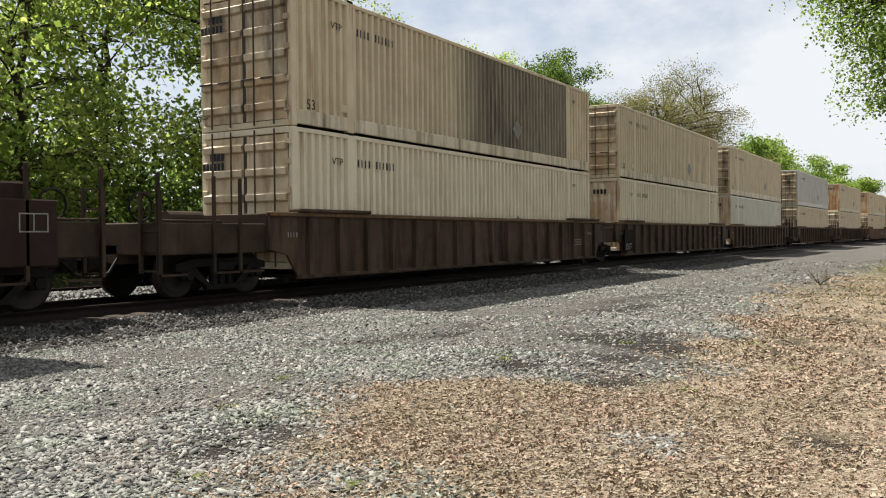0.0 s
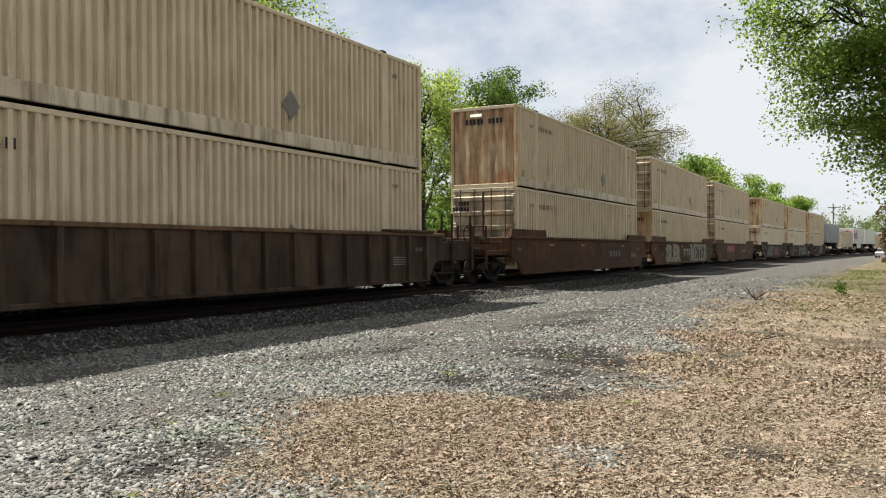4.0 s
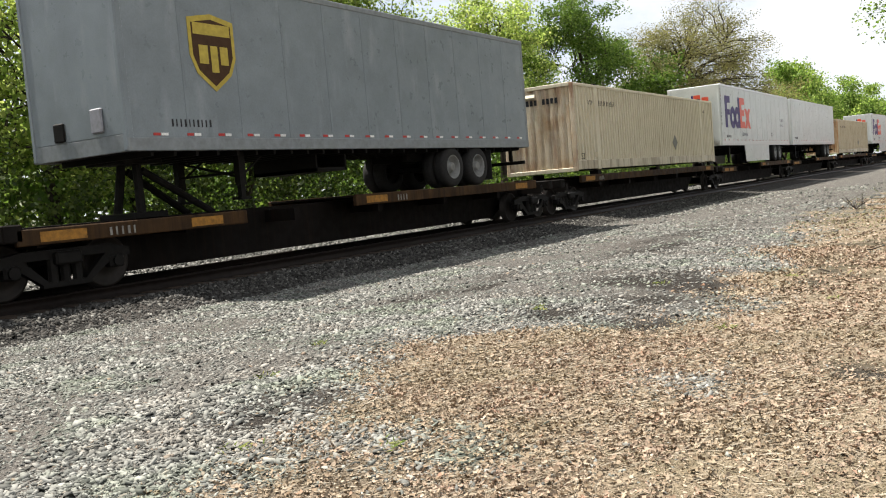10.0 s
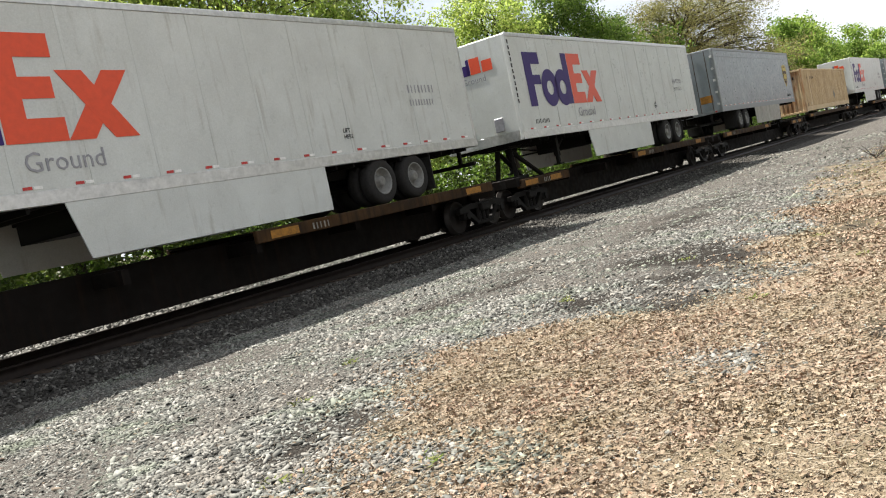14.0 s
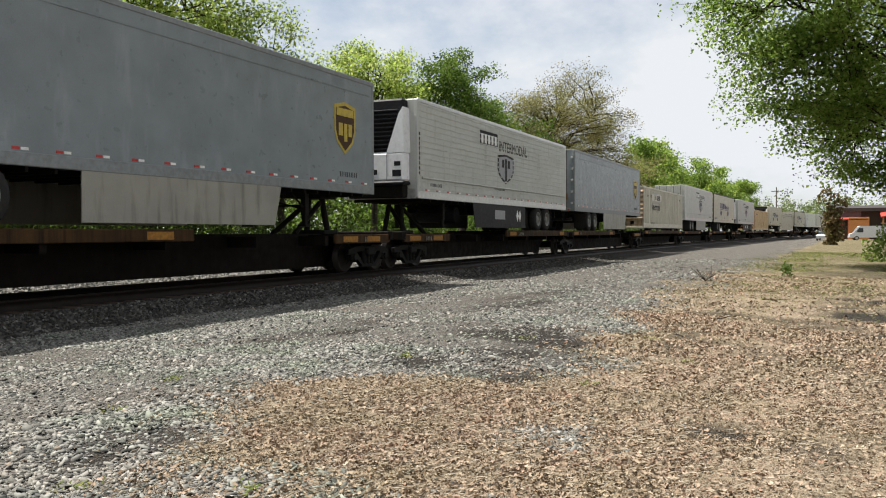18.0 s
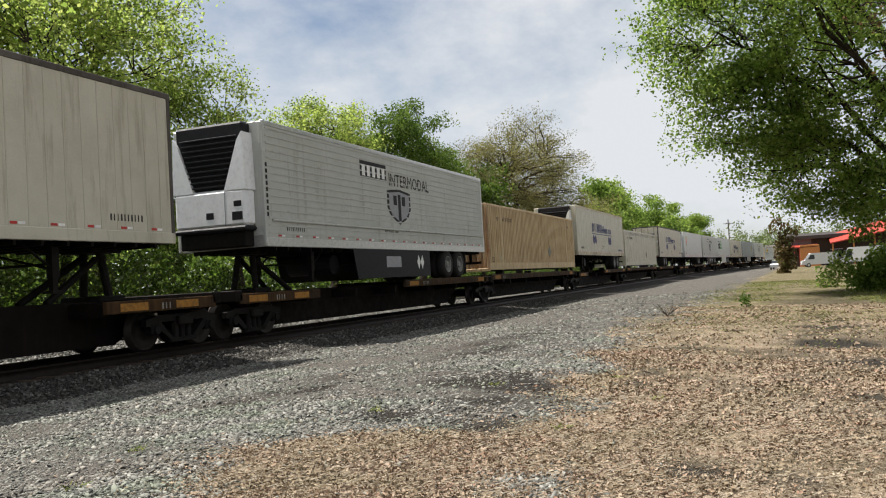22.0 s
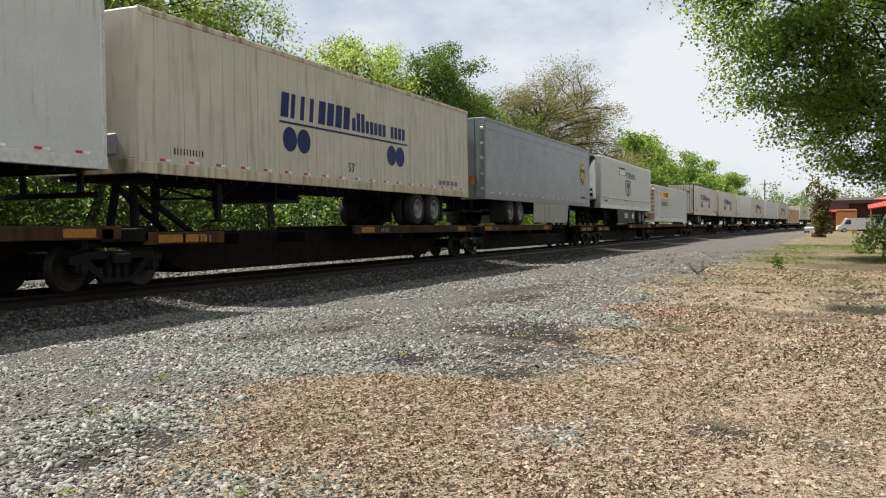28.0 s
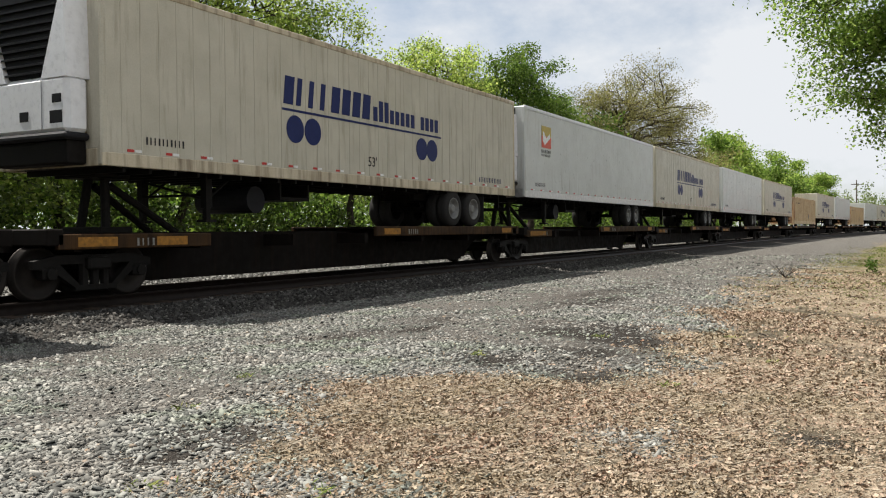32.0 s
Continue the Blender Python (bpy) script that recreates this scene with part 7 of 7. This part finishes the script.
def yard_building():
    b = thing("building", "low dark-roofed workshop with red canopies and orange shed", "building", pose(168, 0, 0.0))
    part("wall", Shape().box(4, 20, -24, -2, -0.2, 5.0, 0.05), DARKWALL, b)
    part("roof", Shape().prism([(2.6, 5.0), (21, 5.0), (21, 5.5), (12, 6.3), (2.6, 5.6)], -25, -1.2), ROOFDARK, b, "dark felt roof")
    part("upper_wall", Shape().box(3.7, 4.0, -5.4, -2.0, 3.9, 5.0), MAUVEWALL, b, "mauve-grey upper wall")
    part("canopy", Shape().prism([(0.2, 3.45), (4.0, 4.0), (4.0, 4.12), (0.2, 3.58)], -6.4, -1.8), ROOFRED, b, "red sloping canopy")
    part("shed", Shape().box(0.2, 3.6, -6.6, -3.3, -0.2, 3.9, 0.04), ORANGEWALL, b, "orange boarded shed")
    for y in (-3.2, -2.4, -1.9):
        part("post", Shape().box(0.3, 0.45, y - 0.07, y + 0.07, -0.2, 3.5), ROOFRED, b)
    v = [(0, -8.4, 4.0), (0, -21, 6.2), (6, -21, 8.4), (6, -8.4, 5.6), (0, -8.4, 3.8), (0, -21, 6.0), (6, -21, 8.2), (6, -8.4, 5.4)]
    part("red_roof", Shape().convex(v, [(0, 1, 2, 3), (4, 5, 6, 7), (0, 1, 5, 4), (1, 2, 6, 5), (2, 3, 7, 6), (3, 0, 4, 7)]), ROOFRED, b, "red sheet roof that rises to one side")
    for y in (-8.8, -12.2, -15.6, -18.6):
        part("post", Shape().box(0.2, 0.5, y - 0.12, y + 0.12, -0.2, 3.85 + (-8.4 - y) * 0.17), ORANGEWALL, b)
    for y in (-9.6, -12.6, -15.6):
        w = part("window", Shape().box(3.93, 4.0, y - 1.0, y + 1.0, 1.4, 2.8, 0.02), CARGLASS, b)
        part("frame", Shape().box(3.9, 3.95, y - 1.08, y + 1.08, 2.8, 2.9).box(3.9, 3.95, y - 1.08, y + 1.08, 1.3, 1.4), CARWHITE, w)


def van(x, y, turn, label, length=5.4, tall=2.25):
    c = thing("van", label, "van", pose(x, y, 0.0, 0, 0, turn))
    h = length / 2
    part("body", Shape().prism([(-h, 0.45), (h, 0.4), (h, 1.0), (h - 0.55, 1.15), (h - 1.25, tall - 0.1), (h - 1.5, tall), (-h + 0.1, tall), (-h, tall - 0.12)], -0.95, 0.95), CARWHITE, c)
    part("windscreen", Shape().prism([(h - 0.62, 1.18), (h - 0.56, 1.18), (h - 1.2, tall - 0.16), (h - 1.26, tall - 0.16)], -0.85, 0.85), CARGLASS, c)
    for s in (-1, 1):
        part("side_window", Shape().prism([(h - 1.9, 1.25), (h - 0.85, 1.25), (h - 1.3, tall - 0.3), (h - 1.9, tall - 0.3)], min(s * 0.95, s * 0.965), max(s * 0.95, s * 0.965)), CARGLASS, c)
        for wx in (-h + 1.0, h - 0.95):
            t = part("wheel", Shape().lathe((wx, s * 0.85, 0.34), [(-0.11, 0.2), (-0.12, 0.3), (-0.09, 0.345), (0.09, 0.345), (0.12, 0.3), (0.11, 0.2)], 18), RUBBER, c)
            part("hub", Shape().tube((wx, s * 0.85 - 0.1, 0.34), (wx, s * 0.85 + 0.1, 0.34), 0.2, n=14), ALU, t)
    part("bumper", Shape().box(h - 0.05, h + 0.08, -0.92, 0.92, 0.4, 0.62, 0.03), GREYINK, c)


def small_car(x, y, turn):
    c = thing("car", "small white parked car facing the lane", "car", pose(x, y, 0.0, 0, 0, turn))
    part("body", Shape().prism([(-2.1, 0.35), (2.1, 0.35), (2.15, 0.75), (1.1, 0.95), (-1.9, 0.98), (-2.15, 0.8)], -0.85, 0.85), CARWHITE, c)
    part("cabin", Shape().prism([(-1.6, 0.96), (1.1, 0.93), (0.45, 1.42), (-1.0, 1.45)], -0.72, 0.72), CARGLASS, c, "dark glazed cabin")
    part("roof", Shape().box(-1.0, 0.45, -0.7, 0.7, 1.42, 1.48, 0.02), CARWHITE, c)
    for wx in (-1.3, 1.3):
        for s in (-1, 1):
            part("wheel", Shape().lathe((wx, s * 0.78, 0.31), [(-0.1, 0.0), (-0.1, 0.18), (-0.1, 0.28), (-0.07, 0.315), (0.07, 0.315), (0.1, 0.28), (0.1, 0.0)], 16), RUBBER, c)


def pole(x, y, h):
    c = thing("utility_pole", "grey timber utility pole with cross-arm", "utility pole", pose(x, y, 0))
    part("post", Shape().tube((0, 0, -0.3), (0, 0, h), 0.17, 0.11, 10), POLEWOOD, c)
    part("cross_arm", Shape().box(-0.06, 0.06, -1.1, 1.1, h - 1.0, h - 0.86, 0.01), POLEWOOD, c)
    for y2 in (-1.0, -0.4, 0.4, 1.0):
        part("insulator", Shape().tube((0, y2, h - 0.86), (0, y2, h - 0.7), 0.05, 0.03, 8), GREYINK, c)


def dead_branch(x, y, seed):
    """A bare, forked branch that lies on the ground."""
    rng = np.random.default_rng(seed)
    b = thing("dead_branch", "bare forked brown branch lying on the gravel", "branch", pose(x, y, 0.09))
    root = np.array([0.0, 0.0, 0.03])
    for k in range(13):
        a = rng.uniform(0, 6.28)
        l = rng.uniform(0.35, 1.05)
        p1 = root + np.array([math.cos(a) * l * 0.75, math.sin(a) * l * 0.4, rng.uniform(0.02, 0.55) * l])
        fork = (root + p1) / 2
        part("twig", tube_mesh([(root, p1, 0.01, 0.004), (fork, fork + rng.normal(0, 0.16, 3) + (0, 0, 0.12), 0.005, 0.002)], 5, "twig", BARK), BARK, b)


def fallen_stick(x, y, turn, length, seed):
    rng = np.random.default_rng(seed)
    q = [np.array([i * length / 4, rng.normal(0, 0.04), 0.015 + rng.uniform(0, 0.03)]) for i in range(5)]
    ob = new("fallen_stick", tube_mesh([(q[i], q[i + 1], 0.008 - i * 0.0015, 0.0065 - i * 0.0015) for i in range(4)], 6, "fallen_stick", BARK))
    ob.matrix_basis = pose(x, y, float(ground_z(np.array(x), np.array(y))) + 0.01, 0, 0, turn)
    tagged(ob, "thin brown fallen stick among dead leaves", "stick", "fallen sticks")


yard_building()
van(151, -5.7, 97, "white panel van parked by the workshop")
van(160, -12.8, 86, "long white box van behind the bush", 7.0, 2.9)
small_car(146, 0.6, 172)
pole(208, 10.7, 11.5)
dead_branch(22.6, 2.95, 3)
for _k, (_x, _y, _t, _l) in enumerate([(13.2, 1.6, -30, 0.5), (17.0, 1.2, -40, 0.7), (10.6, 1.7, 25, 0.35), (19.5, -0.6, -35, 0.9)]):
    fallen_stick(_x, _y, _t, _l, _k)
_r = np.random.default_rng(5)
_s = thing("sapling", "small dark green sapling in thin grass", "plant", pose(27.7, 1.2, 0.0))
part("stem", Shape().tube((0, 0, 0), (0.02, 0, 0.35), 0.012, 0.006), BARK, _s)
_v, _f = leaf_cloud(_r, np.array([[0, 0, 0.25], [0.08, 0.05, 0.32], [-0.1, 0.02, 0.2]]), 0.09, 160, 0.07)
part("leaves", fast_mesh("leaves", _v, _f, LEAF_DEEP), LEAF_DEEP, _s)


# ---- what moves ----
def motions():
    times = [float(t) for t in range(0, 33, 2)]
    for ob, s0, z in RIDERS:
        rows = []
        for t in times:
            x, y, a = along(s0 - travelled(t))
            rows.append((t, pose(x, y, z, 0, 0, math.degrees(a))))
        walk(ob, rows)


motions()
